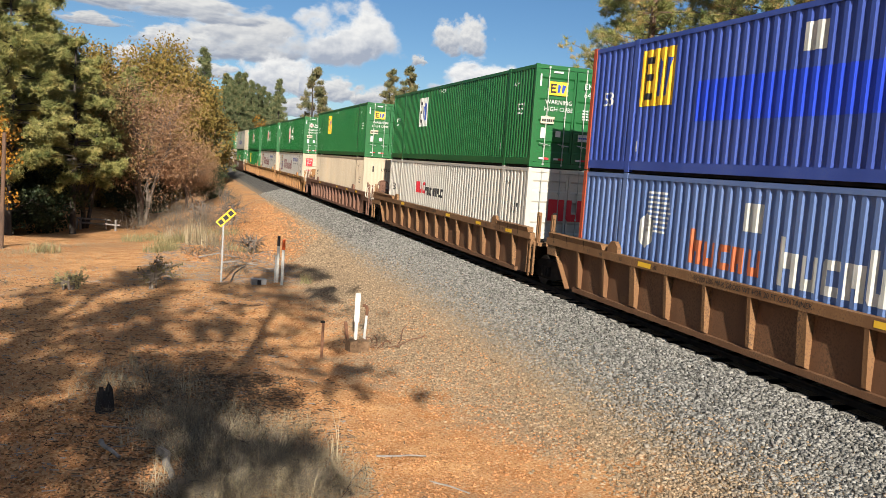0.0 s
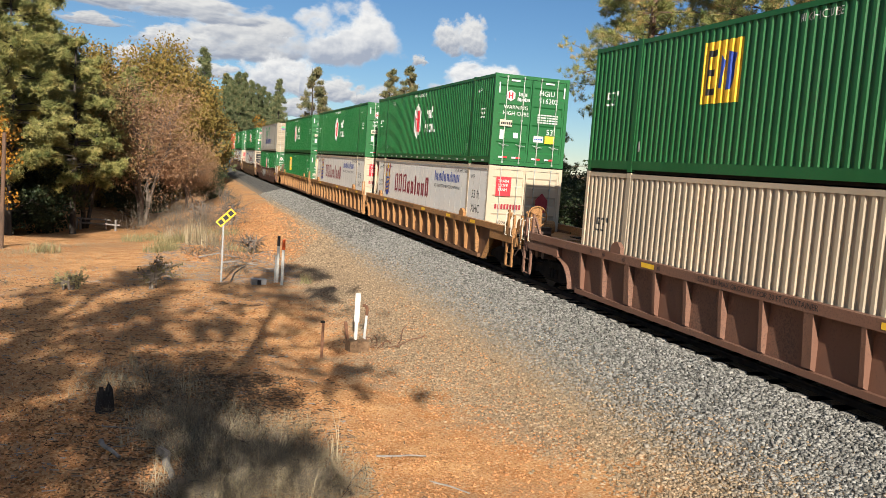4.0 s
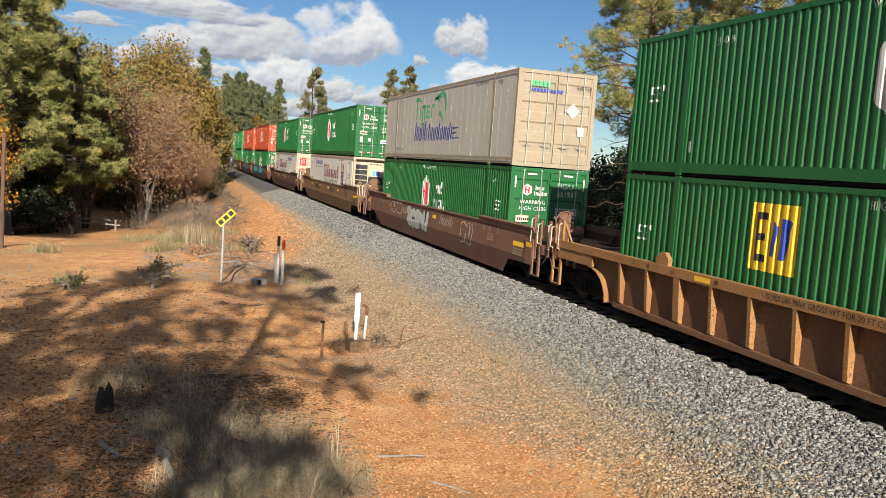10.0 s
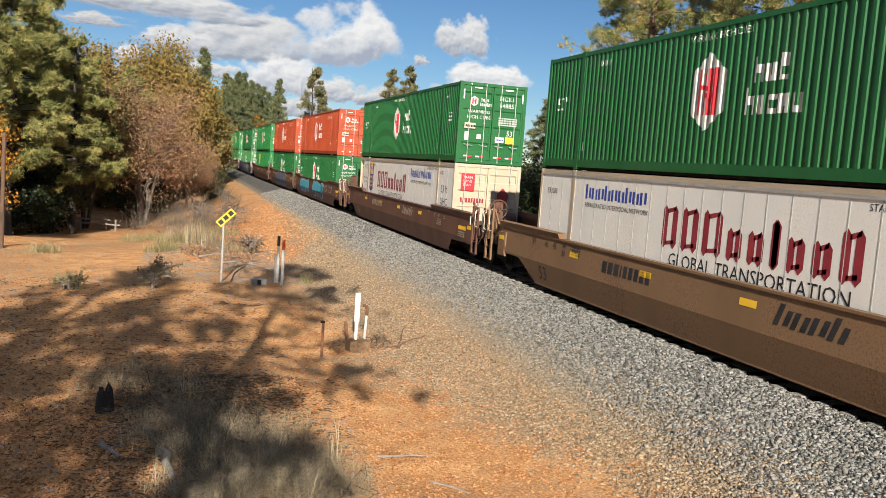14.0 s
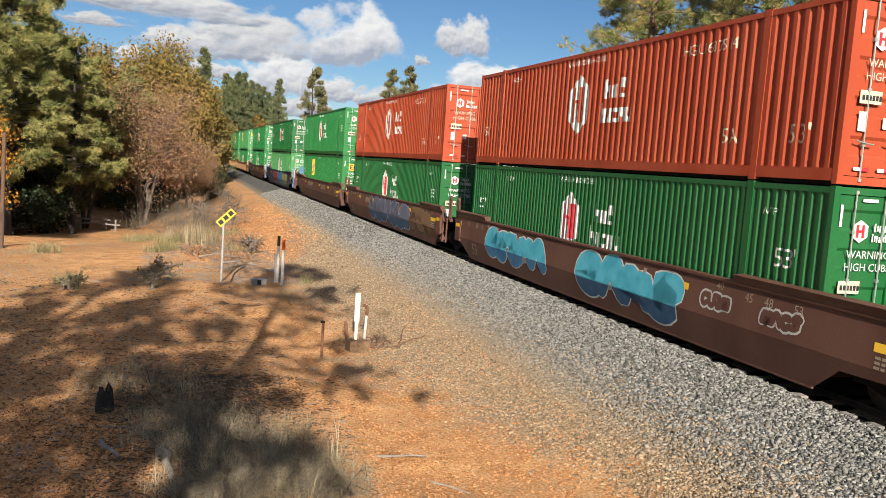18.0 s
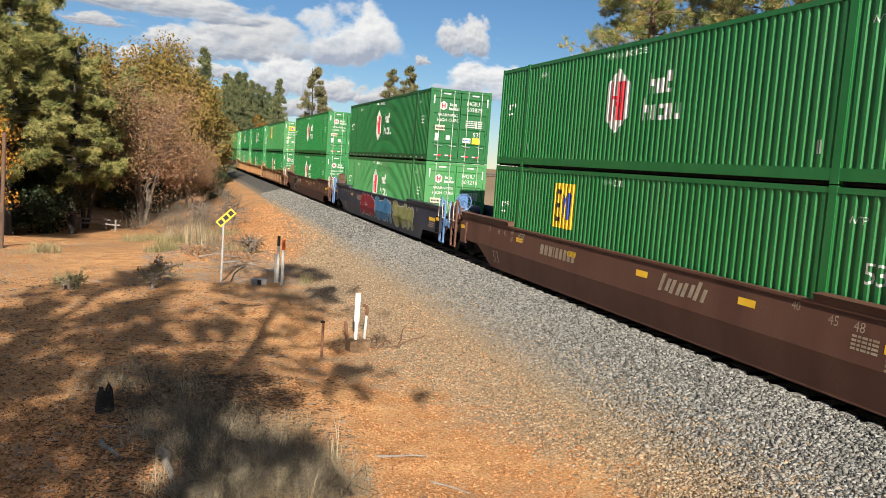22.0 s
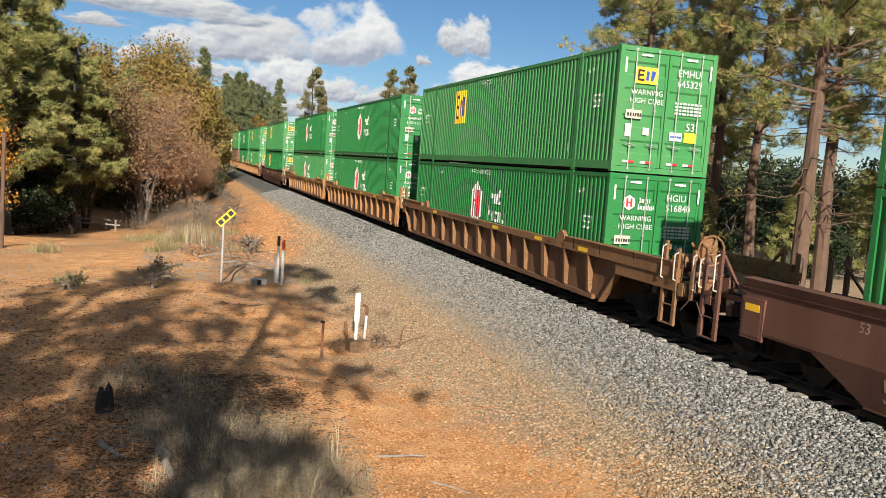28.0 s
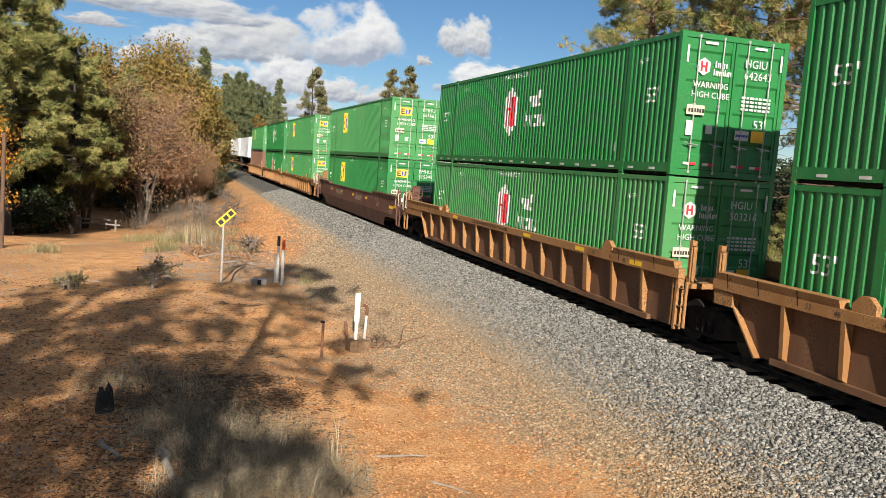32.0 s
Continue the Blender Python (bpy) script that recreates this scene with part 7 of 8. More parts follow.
def blades(rng, n, spread, tall, width, lean):
    """Bent grass blades, two quads each tapering to a tip, as triangles."""
    a = rng.uniform(0, 6.283, n)
    r = spread * np.sqrt(rng.random(n))
    base = np.stack([r * np.cos(a), r * np.sin(a), np.zeros(n)], -1)
    az = rng.uniform(0, 6.283, n)
    d = np.stack([np.cos(az), np.sin(az), np.zeros(n)], -1)
    side = np.stack([-np.sin(az), np.cos(az), np.zeros(n)], -1)
    h = tall * rng.uniform(0.4, 1.1, (n, 1))
    ln = lean * rng.uniform(0.2, 1.4, (n, 1)) * h
    up = np.array([0, 0, 1.0])
    w = width * rng.uniform(0.6, 1.3, (n, 1))
    p1 = base + up * h * 0.55 + d * ln * 0.3
    p2 = base + up * h * 0.85 + d * ln * 0.75
    p3 = base + up * h * rng.uniform(0.6, 1.0, (n, 1)) + d * ln * 1.2
    v = np.stack([base - side * w, base + side * w, p1 + side * w * 0.8, p1 - side * w * 0.8, p2 + side * w * 0.5, p2 - side * w * 0.5, p3], 1)
    f = np.array([(0, 1, 2), (0, 2, 3), (3, 2, 4), (3, 4, 5), (5, 4, 6)])
    return v.reshape(-1, 3), (f[None] + 7 * np.arange(n)[:, None, None]).reshape(-1, 3)


def grass(x, y, n, spread, tall, mat, label, seed, lean=0.5, width=0.004, name="dry_grass"):
    v, f = blades(np.random.default_rng(seed), n, spread, tall, width, lean)
    v = v.copy()
    for q in range(0, len(v), 7):
        dz = height(x + v[q, 0], y + v[q, 1])
        v[q:q + 7, 2] += dz - 0.01
    ob = new(name, raw_mesh(name, v, f, M[mat]))
    ob.location = (x, y, 0)
    return tagged(ob, label, "grass", "dry grass clumps", "stuff")


G_DRY = "tangled clump of dry straw grass on orange soil"
for k, (x, y, n, sp, ta) in enumerate(((0.76, 10.9, 900, 0.75, 0.42), (1.6, 10.0, 700, 0.55, 0.45), (1.4, 11.8, 700, 0.65, 0.35), (0.1, 12.6, 600, 0.6, 0.35), (-0.5, 14.6, 600, 0.7, 0.35), (0.5, 13.6, 350, 0.5, 0.4),
                                       (-1.0, 14.2, 350, 0.5, 0.25), (0.3, 9.5, 500, 0.5, 0.4), (1.1, 9.2, 600, 0.55, 0.42), (2.0, 9.4, 300, 0.4, 0.35), (0.9, 12.9, 250, 0.45, 0.22), (-0.1, 11.4, 350, 0.45, 0.3))):
    grass(x, y, int(n * 0.24), sp * 1.1, ta, "straw", G_DRY, 100 + k, 1.1, 0.0036)
    grass(x, y, int(n * 0.34), sp * 1.25, ta * 0.62, "straw", G_DRY, 300 + k, 3.2, 0.0034)
for k, (x, y) in enumerate(((0.35, 13.9), (-0.6, 15.3), (1.7, 10.6), (2.1, 10.2))):
    grass(x, y, 14, 0.12, 0.75, "straw", "few tall dry grass stems", 130 + k, 0.35, 0.004)
for k, (x, y, n, sp, ta) in enumerate(((0.9, 36.0, 260, 0.45, 1.15), (0.2, 38.0, 200, 0.6, 0.8), (1.5, 35.5, 160, 0.4, 0.7))):
    grass(x, y, n, sp, ta, "straw", "tall pale straw grass below the embankment", 140 + k, 0.25, 0.009, "tall_grass")
for k, (x, y, n, sp) in enumerate(((-0.4, 34.5, 400, 0.7), (0.0, 37.5, 400, 0.8), (-1.2, 40, 400, 1.1), (2.6, 34, 200, 0.7), (4.0, 25.9, 60, 0.2), (-4.5, 33.0, 150, 0.6), (2.2, 41, 260, 1.0))):
    grass(x, y, n, sp, 0.42, "green_grass", "yellow-green weeds on the dirt bank", 150 + k, 0.6, 0.009, "weeds")
# thin dry turf on the bank beyond the shade
rngt = np.random.default_rng(77)
for k in range(26):
    x, y = rngt.uniform(-6, 2.4), rngt.uniform(25, 42)
    grass(x, y, 150, 1.4, 0.11, "straw", "thin dry turf on the bank", 200 + k, 2.4, 0.0045, "dry_turf")
for k in range(16):
    x, y = rngt.uniform(-4.5, 2.0), rngt.uniform(11, 22)
    grass(x, y, 70, 0.9, 0.10, "straw", "thin dry turf on orange soil", 240 + k, 2.4, 0.0032, "dry_turf")


def dead_brush(x, y, n, spread, tall, mat, label, seed, thick=0.0035, arch=1.0):
    """A tangle of thin arching stems with side twigs, three-sided and tapering."""
    rng = np.random.default_rng(seed)
    a, r = rng.uniform(0, 6.283, n), spread * np.sqrt(rng.random(n))
    base = np.stack([x + r * np.cos(a), y + r * np.sin(a), np.zeros(n)], -1)
    base[:, 2] = [height(p[0], p[1]) - 0.01 for p in base]
    az, tilt = rng.uniform(0, 6.283, n), rng.uniform(0.15, 1.1, n)
    d = np.stack([np.cos(az) * np.sin(tilt), np.sin(az) * np.sin(tilt), np.cos(tilt)], -1)
    length = tall * rng.uniform(0.4, 1.25, n)
    w = thick * rng.uniform(0.5, 1.3, n)
    starts, ways, lens, fat = [base], [d], [length], [w]
    for _ in range(2):
        k = rng.uniform(0.25, 0.8, n)
        q = d + rng.normal(0, 0.75, (n, 3))
        q /= np.linalg.norm(q, axis=1, keepdims=True)
        b = base + d * (length * k)[:, None]
        b[:, 2] -= arch * 0.45 * length * k * k * np.sin(tilt)
        starts, ways, lens, fat = starts + [b], ways + [q], lens + [length * rng.uniform(0.2, 0.5, n)], fat + [w * 0.6]
    base, d, length, w = np.concatenate(starts), np.concatenate(ways), np.concatenate(lens), np.concatenate(fat)
    m, steps = len(base), 5
    rows = []
    flat = np.sqrt(np.maximum(1 - d[:, 2] ** 2, 0.0))
    for j in range(steps + 1):
        t = j / steps
        c = base + d * (length * t)[:, None] + rng.normal(0, 0.012, (m, 3)) * (0 < j)
        c[:, 2] -= arch * 0.45 * length * t * t * flat
        floor = np.array([height(p[0], p[1]) + 0.006 for p in c])
        c[:, 2] = np.maximum(c[:, 2], floor - 0.02 * (j == 0))
        ww = (w * (1 - 0.75 * t))[:, None]
        for g in (0.0, 2.094, 4.189):
            o = np.stack([np.cos(az0 := np.arctan2(d[:, 1], d[:, 0]) + 1.5708) * math.cos(g), np.sin(az0) * math.cos(g), np.full(m, math.sin(g))], -1)
            rows.append(c + o * ww)
    v = np.stack(rows, 1)
    f = np.array([(3 * j + g, 3 * j + (g + 1) % 3, 3 * j + 3 + (g + 1) % 3, 3 * j + 3 + g) for j in range(steps) for g in range(3)])
    f = (f[None] + 3 * (steps + 1) * np.arange(m)[:, None, None]).reshape(-1, 4)
    return tagged(new("dead_brush", raw_mesh("dead_brush", v.reshape(-1, 3), f, M[mat])), label, "brush", "dead brush", "stuff")


B_GREY = "grey tangle of dead thin stems and twigs on the soil"
for k, (x, y, n, sp, ta) in enumerate(((0.55, 9.3, 260, 0.45, 0.55), (1.15, 9.6, 300, 0.50, 0.60), (1.75, 9.2, 240, 0.40, 0.50), (0.9, 10.4, 300, 0.55, 0.55), (1.55, 10.3, 240, 0.45, 0.50), (0.3, 10.9, 200, 0.45, 0.45),
                                       (0.75, 11.6, 220, 0.55, 0.50), (0.0, 12.1, 200, 0.50, 0.45), (-0.35, 13.4, 200, 0.60, 0.50), (0.5, 12.9, 180, 0.55, 0.50), (-0.8, 14.9, 160, 0.70, 0.35), (0.2, 14.6, 140, 0.60, 0.40))):
    dead_brush(x, y, n, sp, ta, "dry_twig", B_GREY, 400 + k)
    dead_brush(x, y, n // 3, sp * 1.1, ta * 1.2, "straw", "pale arching dry grass stalks", 430 + k, 0.0046, 1.5)
for k, (x, y) in enumerate(((0.6, 9.4), (1.3, 9.9), (1.8, 9.4), (0.9, 10.8), (0.3, 11.6), (0.1, 13.0), (-0.5, 14.2))):
    dead_brush(x, y, 8, 0.55, 0.55, "bark_dark", "dark broken twigs in the dead brush", 480 + k, 0.0085, 1.2)
    dead_brush(x, y, 18, 0.60, 0.62, "straw", "thick pale dry stalks in the dead brush", 490 + k, 0.0070, 1.4)
for k, (x, y, n, sp, ta) in enumerate(((1.2, 33.0, 70, 0.9, 0.9), (2.2, 31.0, 60, 0.8, 0.7), (1.9, 28.3, 60, 0.8, 0.6), (2.6, 36.5, 70, 1.0, 0.9), (1.6, 43.0, 90, 1.6, 1.6), (2.6, 50.0, 90, 1.6, 1.8), (0.6, 48.0, 90, 1.6, 1.8), (1.8, 58.0, 100, 1.8, 2.2), (0.8, 64.0, 120, 2.0, 2.6), (-1.5, 66.0, 120, 2.2, 2.6))):
    dead_brush(x, y, n, sp, ta, "dry_twig", "grey leafless brush at the foot of the embankment", 460 + k, 0.007 + 0.0001 * y, 0.6)


def twigs(name, count, spot, size, mat, label, seed):
    """Fallen needles and sticks lying on the ground, as one object."""
    rng = np.random.default_rng(seed)
    vs, fs = [], []
    for k in range(count):
        x, y = spot(rng)
        a, ln, w = rng.uniform(0, 3.1416), size * rng.lognormal(0, 0.5), 0.004 + 0.006 * rng.random()
        c, s = math.cos(a), math.sin(a)
        z = height(x, y) + 0.006
        q = len(vs)
        for u, v, t in ((-ln, -w, 0), (ln, -w, 0), (ln, w, 0), (-ln, w, 0), (-ln, 0, w * 1.5), (ln, 0, w * 1.5)):
            vs.append((x + u * c - v * s, y + u * s + v * c, z + t))
        fs += [(q, q + 1, q + 5), (q, q + 5, q + 4), (q + 3, q + 5, q + 2), (q + 3, q + 4, q + 5)]
    return tagged(new(name, raw_mesh(name, np.array(vs), np.array(fs), M[mat])), label, "litter", kind="stuff")


twigs("brush_litter", 8000, lambda r: (r.normal(0.8, 0.75), 8.3 + 6.5 * r.random()), 0.035, "litter", "dark plant litter under the dead brush", 64)
twigs("pine_litter", 5200, lambda r: (r.uniform(-5.5, 2.2), 7 + 19 * r.random() ** 1.3), 0.03, "litter", "dark fallen needles and twigs on the soil", 61)
twigs("pale_litter", 2200, lambda r: (r.uniform(-5.5, 2.6), 7 + 22 * r.random() ** 1.2), 0.035, "deadwood", "pale dry twigs on the soil", 62)
twigs("bank_litter", 900, lambda r: (r.uniform(-1.0, 4.0), r.uniform(26, 36)), 0.14, "deadwood", "grey dead twigs below the embankment", 63)


def marker_post():
    root = empty("marker_post")
    part("stake", Shape().box(-0.035, 0.035, -0.012, 0.012, -0.15, 0.45), M["post_white"], root)
    part("panel", Shape().wedge([(-0.052, 0.42), (0.052, 0.42), (0.058, 0.46), (0.058, 1.06), (0.045, 1.09), (-0.045, 1.09), (-0.058, 1.06), (-0.058, 0.46)], -0.022, -0.012), M["post_white"], root, "white printed marker panel")
    for k in range(7):
        part("marking", Shape().box(-0.03, 0.03, -0.026, -0.022, 0.56 + k * 0.065, 0.575 + k * 0.065), M["ink_grey"], root, "illegible print drawn as a bar")
    root.matrix_basis = at(3.99, 18.12, 0, -12)
    tagged(root, "flat white plastic utility marker post", "marker post", "posts by the track")
    root = empty("vent_pipe")
    part("pipe", Shape().rod((0, 0, -0.1), (0.03, 0, 0.60), 0.032, 0.030, 10), M["post_white"], root)
    part("elbow", Shape().path([(0.03, 0, 0.58), (0.035, 0, 0.72), (0.0, 0, 0.80), (-0.07, 0, 0.80)], 0.036, 10), M["rust"], root, "rusty bent pipe end")
    root.matrix_basis = at(4.14, 17.95, 0, -10)
    tagged(root, "white pipe with a rusty bent top", "pipe", "posts by the track")
    root = empty("iron_stub")
    part("stub", Shape().box(-0.035, 0.035, -0.03, 0.03, -0.1, 0.42), M["rust"], root)
    root.matrix_basis = at(3.84, 18.3) @ pose(0, 0, 0, 0, -9, 0)
    tagged(root, "short dark iron stub leaning beside the marker post", "iron stub")
    root = empty("iron_post")
    part("flange", Shape().box(-0.03, 0.03, -0.025, -0.018, -0.1, 0.74), M["rust"], root)
    part("web", Shape().box(-0.006, 0.006, -0.018, 0.03, -0.1, 0.73), M["rust"], root)
    part("cap", Shape().box(-0.036, 0.036, -0.031, 0.035, 0.71, 0.75), M["dark"], root, "dark worn top")
    root.matrix_basis = at(2.91, 16.34, 0, 15)
    tagged(root, "rusty iron fence post standing in the soil", "iron post", "posts by the track")
    root = empty("concrete_block")
    rng = np.random.default_rng(9)
    sh = Shape()
    for sx, sz in ((-0.12, 0.24), (0.02, 0.20), (0.13, 0.23)):
        sh.box(sx - 0.08, sx + 0.08, -0.15, 0.14, -0.1, sz)
    part("block", sh, M["litter"], root)
    root.matrix_basis = at(3.74, 16.85, 0, 10)
    tagged(root, "rust-stained broken block at the foot of the posts", "block")
    for k in range(7):
        a = rng.uniform(-0.5, 0.9)
        p = [(0, 0, 0.02)]
        for j in range(4):
            p.append((p[-1][0] + rng.uniform(0.08, 0.22) * math.cos(a + j * 0.3), p[-1][1] + rng.uniform(-0.08, 0.10), max(0.02, p[-1][2] + rng.uniform(-0.09, 0.13))))
        ob = new("bent_wire", Shape().path(p, 0.012, 5).mesh("bent_wire", M["rust"]))
        ob.matrix_basis = at(3.95 + 0.13 * k, 17.2 - 0.12 * (k % 3), 0, rng.uniform(-40, 40))
        tagged(ob, "bent rusty reinforcing wire on the gravel", "wire", "rusty wires")


marker_post()


def hazard_sign():
    root = empty("hazard_marker")
    part("post", Shape().box(-0.02, 0.02, -0.012, 0.012, -0.2, 1.98).box(-0.03, -0.02, -0.03, 0.012, -0.2, 1.98), M["zinc"], root, "galvanised steel post")
    plate = part("plate", Shape().slab([(-0.31, -0.11), (0.31, -0.11), (0.31, 0.11), (-0.31, 0.11)], -0.003, 0.003), M["ink_yellow"], root, "yellow plate")
    plate.matrix_basis = pose(0.06, -0.03, 1.99, 0, 0, -90) @ pose(0, 0, 0, 45, 0, 0)
    for k in (-0.20, 0.0, 0.20):
        sq = part("reflector", Shape().slab([(k - 0.07, -0.07), (k + 0.07, -0.07), (k + 0.07, 0.07), (k - 0.07, 0.07)], 0.003, 0.006), M["ink_black"], plate, "dark square reflector")
    root.matrix_basis = at(1.44, 26.05, 0, -3)
    tagged(root, "tilted yellow hazard marker with dark squares on a post", "sign")


hazard_sign()


def tube_post(x, y, h, cap, mat, name_label):
    root = empty("marker_post")
    part("tube", Shape().rod((0, 0, -0.1), (0, 0, h - 0.32), 0.045, None, 12), M["post_white"], root)
    part("cap", Shape().rod((0, 0, h - 0.32), (0, 0, h), 0.052, 0.046, 12), M[mat], root, cap)
    root.matrix_basis = at(x, y)
    tagged(root, name_label, "marker post", "posts by the track")
    return root


tube_post(3.14, 26.19, 1.46, "black cap", "ink_black", "white tube marker post with a black top")
root = tube_post(3.24, 25.74, 1.42, "orange cap", "post_orange", "white tube marker post with an orange top")
ob = new("steel_channel", Shape().box(-0.02, 0.02, -0.02, 0.02, -0.1, 0.85).mesh("steel_channel", M["zinc"]))
ob.matrix_basis = at(3.06, 26.1)
tagged(ob, "grey steel channel post beside the tube markers", "post", "posts by the track")
root = empty("battery_box")
part("body", Shape().box(-0.22, 0.22, -0.1, 0.1, 0, 0.15), M["zinc"], root)
part("band", Shape().box(-0.06, 0.06, -0.104, 0.104, 0.0, 0.154), M["ink_black"], root, "dark band")
part("lid", Shape().box(-0.23, 0.23, -0.11, 0.11, 0.15, 0.17), M["zinc"], root)
root.matrix_basis = at(2.55, 25.9, 0, 8)
tagged(root, "grey box with a dark band lying by the posts", "box")


def stump():
    rng = np.random.default_rng(4)
    sh = Shape()
    n = 11
    low = [(0.13 * math.cos(6.283 * k / n) * rng.uniform(0.75, 1.25), 0.13 * math.sin(6.283 * k / n) * rng.uniform(0.85, 1.2), -0.08) for k in range(n)]
    top = [(x * 0.72, y * 0.72, 0.26 + 0.16 * math.sin(1.1 * k) + rng.uniform(-0.06, 0.16)) for k, (x, y, z) in enumerate(low)]
    inn = [(x * 0.5, y * 0.5, rng.uniform(0.2, 0.36)) for x, y, z in low]
    sh.add(low + top + inn + [(0, 0, 0.12)], [(k, (k + 1) % n, (k + 1) % n + n, k + n) for k in range(n)] + [(k + n, (k + 1) % n + n, (k + 1) % n + 2 * n, k + 2 * n) for k in range(n)] + [(k + 2 * n, (k + 1) % n + 2 * n, 3 * n) for k in range(n)])
    ob = new("tree_stump", sh.mesh("tree_stump", M["bark_dark"]))
    ob.matrix_basis = at(-0.91, 13.35)
    tagged(ob, "small splintered dark tree stump in dry grass", "stump")


stump()


def stick(name, pts, r, mat, x, y, label, seed=0, rz=0.0):
    sh = Shape()
    for k, (a, b) in enumerate(zip(pts, pts[1:])):
        q = r * (1 - 0.6 * k / len(pts))
        sh.rod(a, b, q, q * 0.85, 7)
    ob = new(name, sh.mesh(name, M[mat]))
    ob.matrix_basis = at(x, y, 0, rz)
    return tagged(ob, label, "branch", "fallen wood")


stick("root_piece", [(-0.14, 0.32, 0.05), (-0.10, 0.12, 0.06), (0.02, -0.06, 0.05), (0.12, -0.22, 0.02)], 0.035, "deadwood", -0.66, 11.0, "weathered grey root lying on orange soil")
stick("root_piece", [(-0.05, 0.36, 0.10), (0.04, 0.14, 0.12), (0.02, -0.06, 0.09), (0.10, -0.28, 0.02), (0.06, -0.42, 0.0)], 0.06, "deadwood", -0.01, 10.5, "twisted grey root in the dry grass")
stick("stick", [(-0.34, 0.03, 0.02), (-0.1, 0, 0.02), (0.12, 0.01, 0.02), (0.34, -0.03, 0.015)], 0.018, "deadwood", 3.03, 10.46, "pale stick lying on sunlit soil")
stick("stick", [(-0.2, 0.2, 0.02), (0, 0, 0.03), (0.2, -0.22, 0.01)], 0.014, "deadwood", 3.4, 9.5, "pale stick lying on sunlit soil")
stick("stick", [(-0.4, 0.12, 0.02), (0, 0, 0.02), (0.42, -0.1, 0.02)], 0.016, "deadwood", -0.55, 12.4, "thin grey stick below the stump")
stick("dead_branch", [(0, 0, 0), (0.1, 0.1, 0.25), (0.3, 0.1, 0.42), (0.45, 0.1, 0.5)], 0.03, "bark_dark", 1.75, 26.3, "dark dead branch stuck by the sign post")
stick("dead_branch", [(-0.5, 0.3, 0.05), (0, 0, 0.16), (0.6, -0.1, 0.05)], 0.03, "deadwood", 2.2, 30.0, "grey dead branch below the embankment")
stick("dead_branch", [(-0.7, 0, 0.05), (0, 0.2, 0.2), (0.9, 0, 0.05)], 0.03, "deadwood", 1.6, 31.5, "grey dead branch below the embankment")
stick("dry_stem", [(0, 0, 0), (0.05, 0, 0.35), (0.25, 0.1, 0.62), (0.6, 0.1, 0.74), (0.9, 0.1, 0.72)], 0.007, "straw", -0.93, 17.9, "long arching dry stem")
sh = Shape()
rng = np.random.default_rng(8)
n = 9
ringv = [[(0.2 * f * math.cos(6.283 * k / n) * rng.uniform(0.8, 1.15), 0.15 * f * math.sin(6.283 * k / n) * rng.uniform(0.8, 1.15), z) for k in range(n)] for f, z in ((1.0, -0.05), (0.95, 0.08), (0.55, 0.15))]
sh.add(sum(ringv, []), [(k + j * n, (k + 1) % n + j * n, (k + 1) % n + (j + 1) * n, k + (j + 1) * n) for j in (0, 1) for k in range(n)] + [tuple(range(2 * n, 3 * n))])
ob = new("rock", sh.mesh("rock", M["pebble"]))
ob.matrix_basis = at(0.22, 9.57)
tagged(ob, "rounded tan rock at the edge of the grass", "rock")


def bush(x, y, seed, h, w, leaves, mat, label):
    ob = broadleaf("bush", seed, h, w, 0.15, M[mat], M["bark_oak"], leaves, 0.035, label, 5, 24)
    ob.matrix_basis = at(x, y)


bush(-0.42, 24.7, 71, 0.9, 1.15, 420, "oak_brown_green", "small oak seedling with dark and brown leaves")
bush(-2.6, 24.0, 73, 0.34, 0.85, 700, "green_grass", "low yellow-green weed bush on the bank")
bush(2.9, 33.5, 74, 0.8, 1.2, 250, "oak_brown", "dry brown brush below the embankment")
bush(3.0, 48.0, 75, 1.6, 2.6, 900, "oak_brown", "dry brown brush on the embankment slope")
bush(1.8, 56.0, 76, 2.0, 3.0, 1200, "oak_brown", "dry brown brush on the embankment slope")
bush(3.9, 70.0, 77, 1.8, 2.6, 900, "oak_dark", "dark brush on the embankment slope")

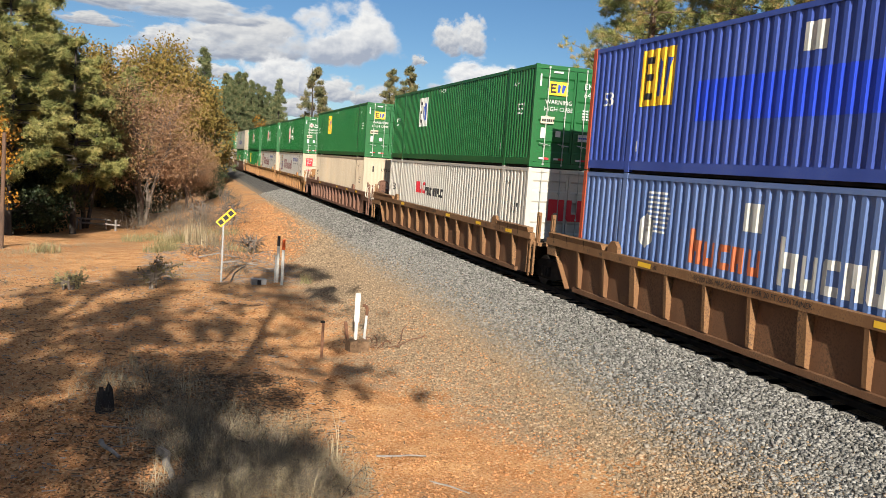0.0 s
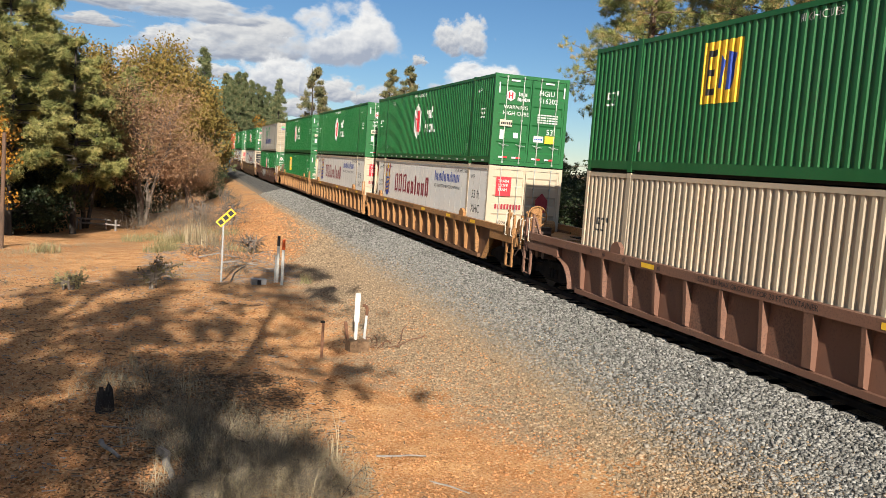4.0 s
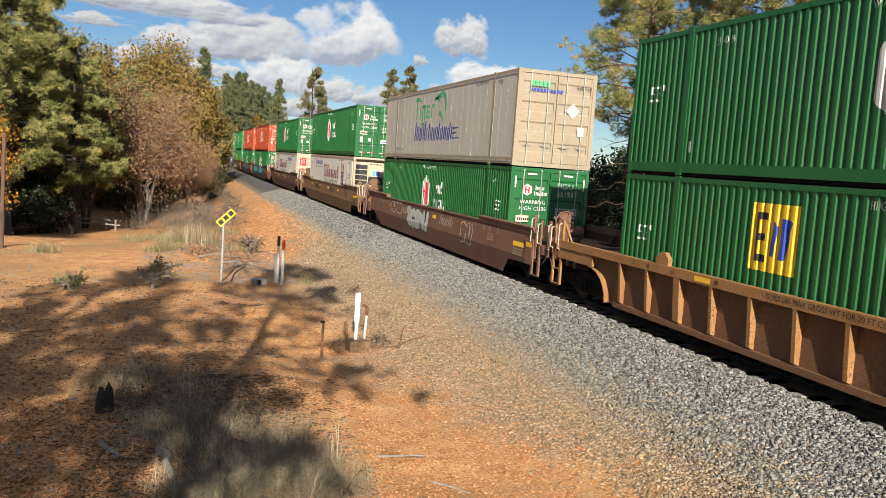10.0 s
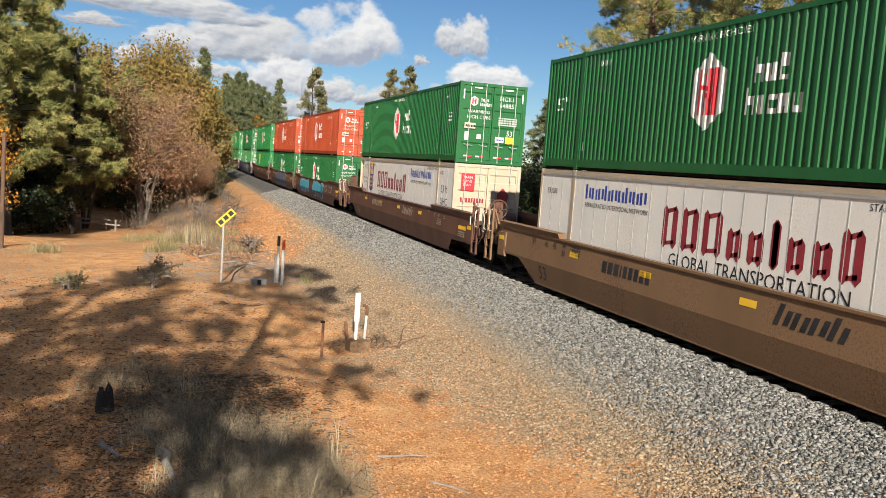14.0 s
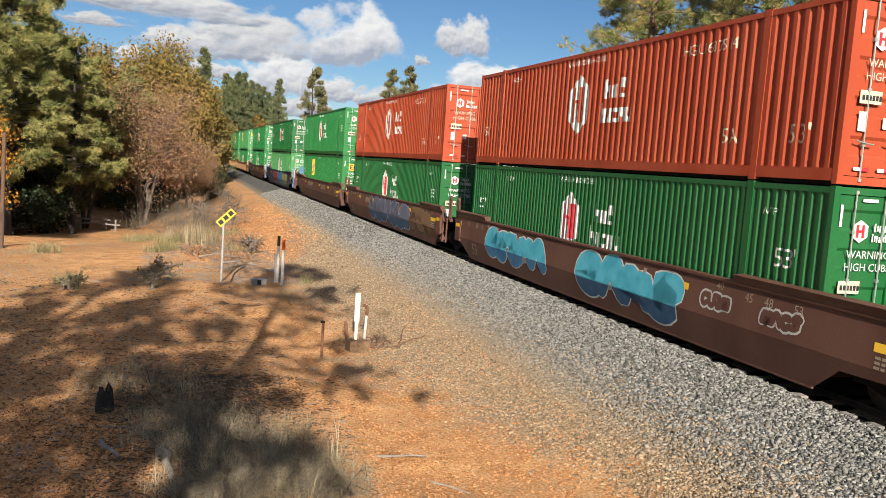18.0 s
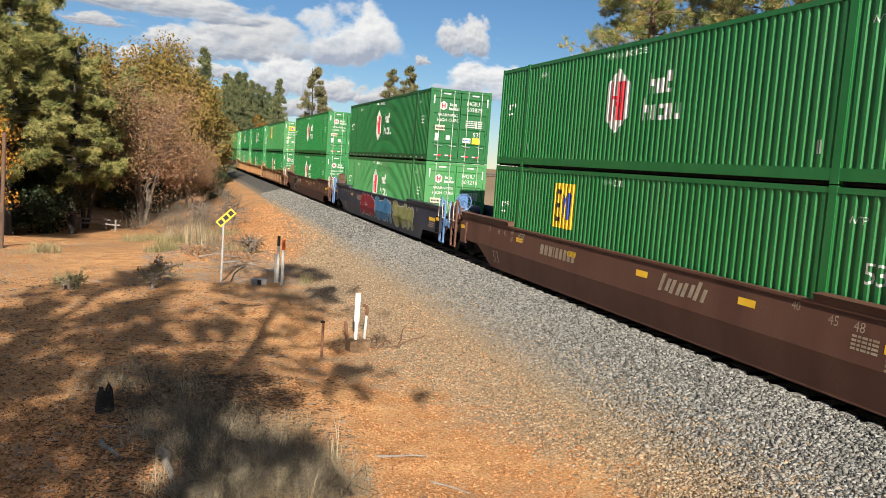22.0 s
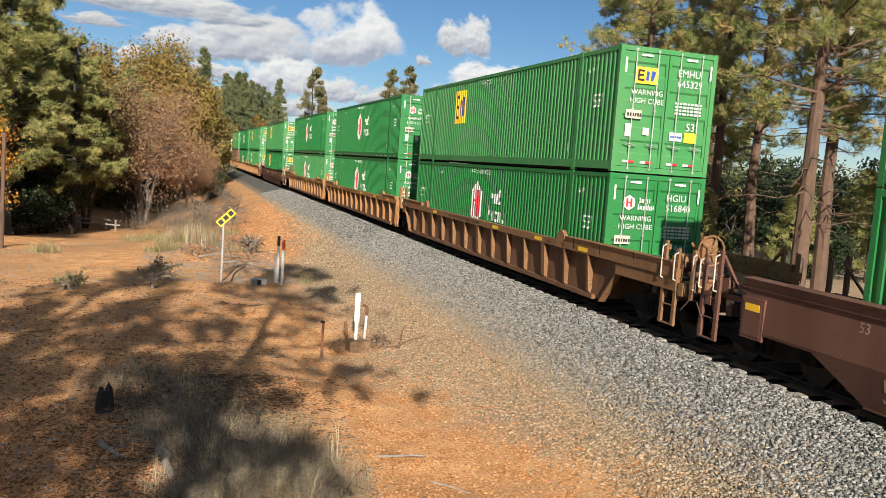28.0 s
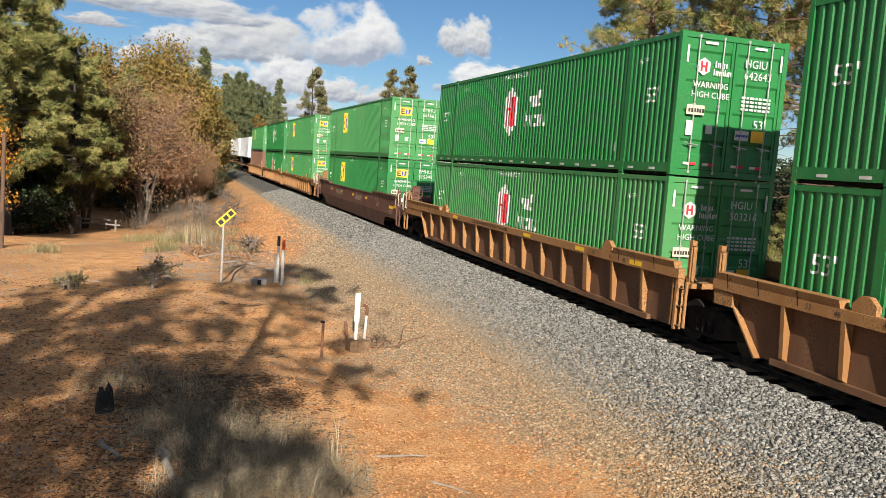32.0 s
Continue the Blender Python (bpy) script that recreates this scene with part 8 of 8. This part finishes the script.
root = empty("wooden_pole")
part("pole", Shape().rod((0, 0, -0.3), (0.05, 0, 4.3), 0.085, 0.07, 10), M["bark"], root)
root.matrix_basis = at(-6.10, 34.41)
tagged(root, "weathered brown wooden pole at the edge of the woods", "pole")
for k, (x, y, ln) in enumerate(((-5.3, 66, 3.0), (-5.8, 66.4, 2.6))):
    ob = new("fence_rail", Shape().rod((-ln / 2, 0, 0.6 + 0.25 * k), (ln / 2, 0, 0.5 + 0.3 * k), 0.07, None, 7).rod((-ln / 2 + 0.3, 0, -0.1), (-ln / 2 + 0.3, 0, 0.9), 0.08, None, 7).rod((ln / 2 - 0.3, 0, -0.1), (ln / 2 - 0.3, 0, 0.9), 0.08, None, 7).mesh("fence_rail", M["deadwood"]))
    ob.matrix_basis = at(x, y)
    tagged(ob, "pale log rail fence under the trees", "fence", "log fences")

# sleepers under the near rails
# sleeper bodies take the same painted under-train shade
sleeper_mesh = Shape().box(-1.26, 1.30, -0.115, 0.115, -0.30, -0.115).mesh("sleeper", M["track_shade"])
# the lit end is a paler piece of the same sleeper
sleeper_end = Shape().box(-1.40, -1.26, -0.11, 0.11, -0.25, -0.045).mesh("sleeper_end", M["tie"])
for k in range(90):
    ob = new("sleeper", sleeper_mesh)
    ob.location = (D, 4.0 + 0.5 * k, -0.003 * (k % 3))
    part("sleeper_end", sleeper_end, M["tie"], ob, "weathered sleeper end, coloured pale as sunlit beyond the train's shade")
    tagged(ob, "wooden sleeper coloured dark as the train's shade, with a pale end", "sleeper", "sleepers of the track")


def along(s, z):
    x, y, h = track(s)
    return Matrix.Translation((x, y, z)) @ Matrix.Rotation(h, 4, "Z")


def motions():
    times = [float(t) for t in range(0, 33)]
    for ob, s0, z in MOVERS:
        walk(ob, [(t, along(s0 - V * (t - 18.0), z)) for t in times])
    starts = {ob: s0 for ob, s0, z in MOVERS}
    for w, root in WHEELS:
        # the wheels roll while they pass the clearing
        y0 = w.location.y
        near = 18.0 + (starts[root] + y0 - 24.0) / V
        a, b = max(near - 1.5, 0.0), min(near + 2.2, 32.0)
        rows = [(0.0, pose(0, y0, 0.42))]
        if b > a + 0.1:
            k0 = math.ceil(a * 30) + 1
            rows += [(k / 30.0, pose(0, y0, 0.42, math.degrees(V / 30.0 / 0.42) * (k - k0) % 360)) for k in range(k0, int(b * 30))]
        last = rows[-1][1]
        rows.append((32.0, last))
        walk(w, rows)
    for ob, a, e, tilt in CLOUDS:
        rows = []
        for t, d in ((0.0, 0.0), (32.0, radians(0.33))):
            p = (FAR * math.sin(a + d) * math.cos(e), FAR * math.cos(a + d) * math.cos(e), EYE[2] + FAR * math.sin(e))
            rows.append((t, pose(*p, tilt, 0, -math.degrees(a + d))))
        walk(ob, rows)


motions()
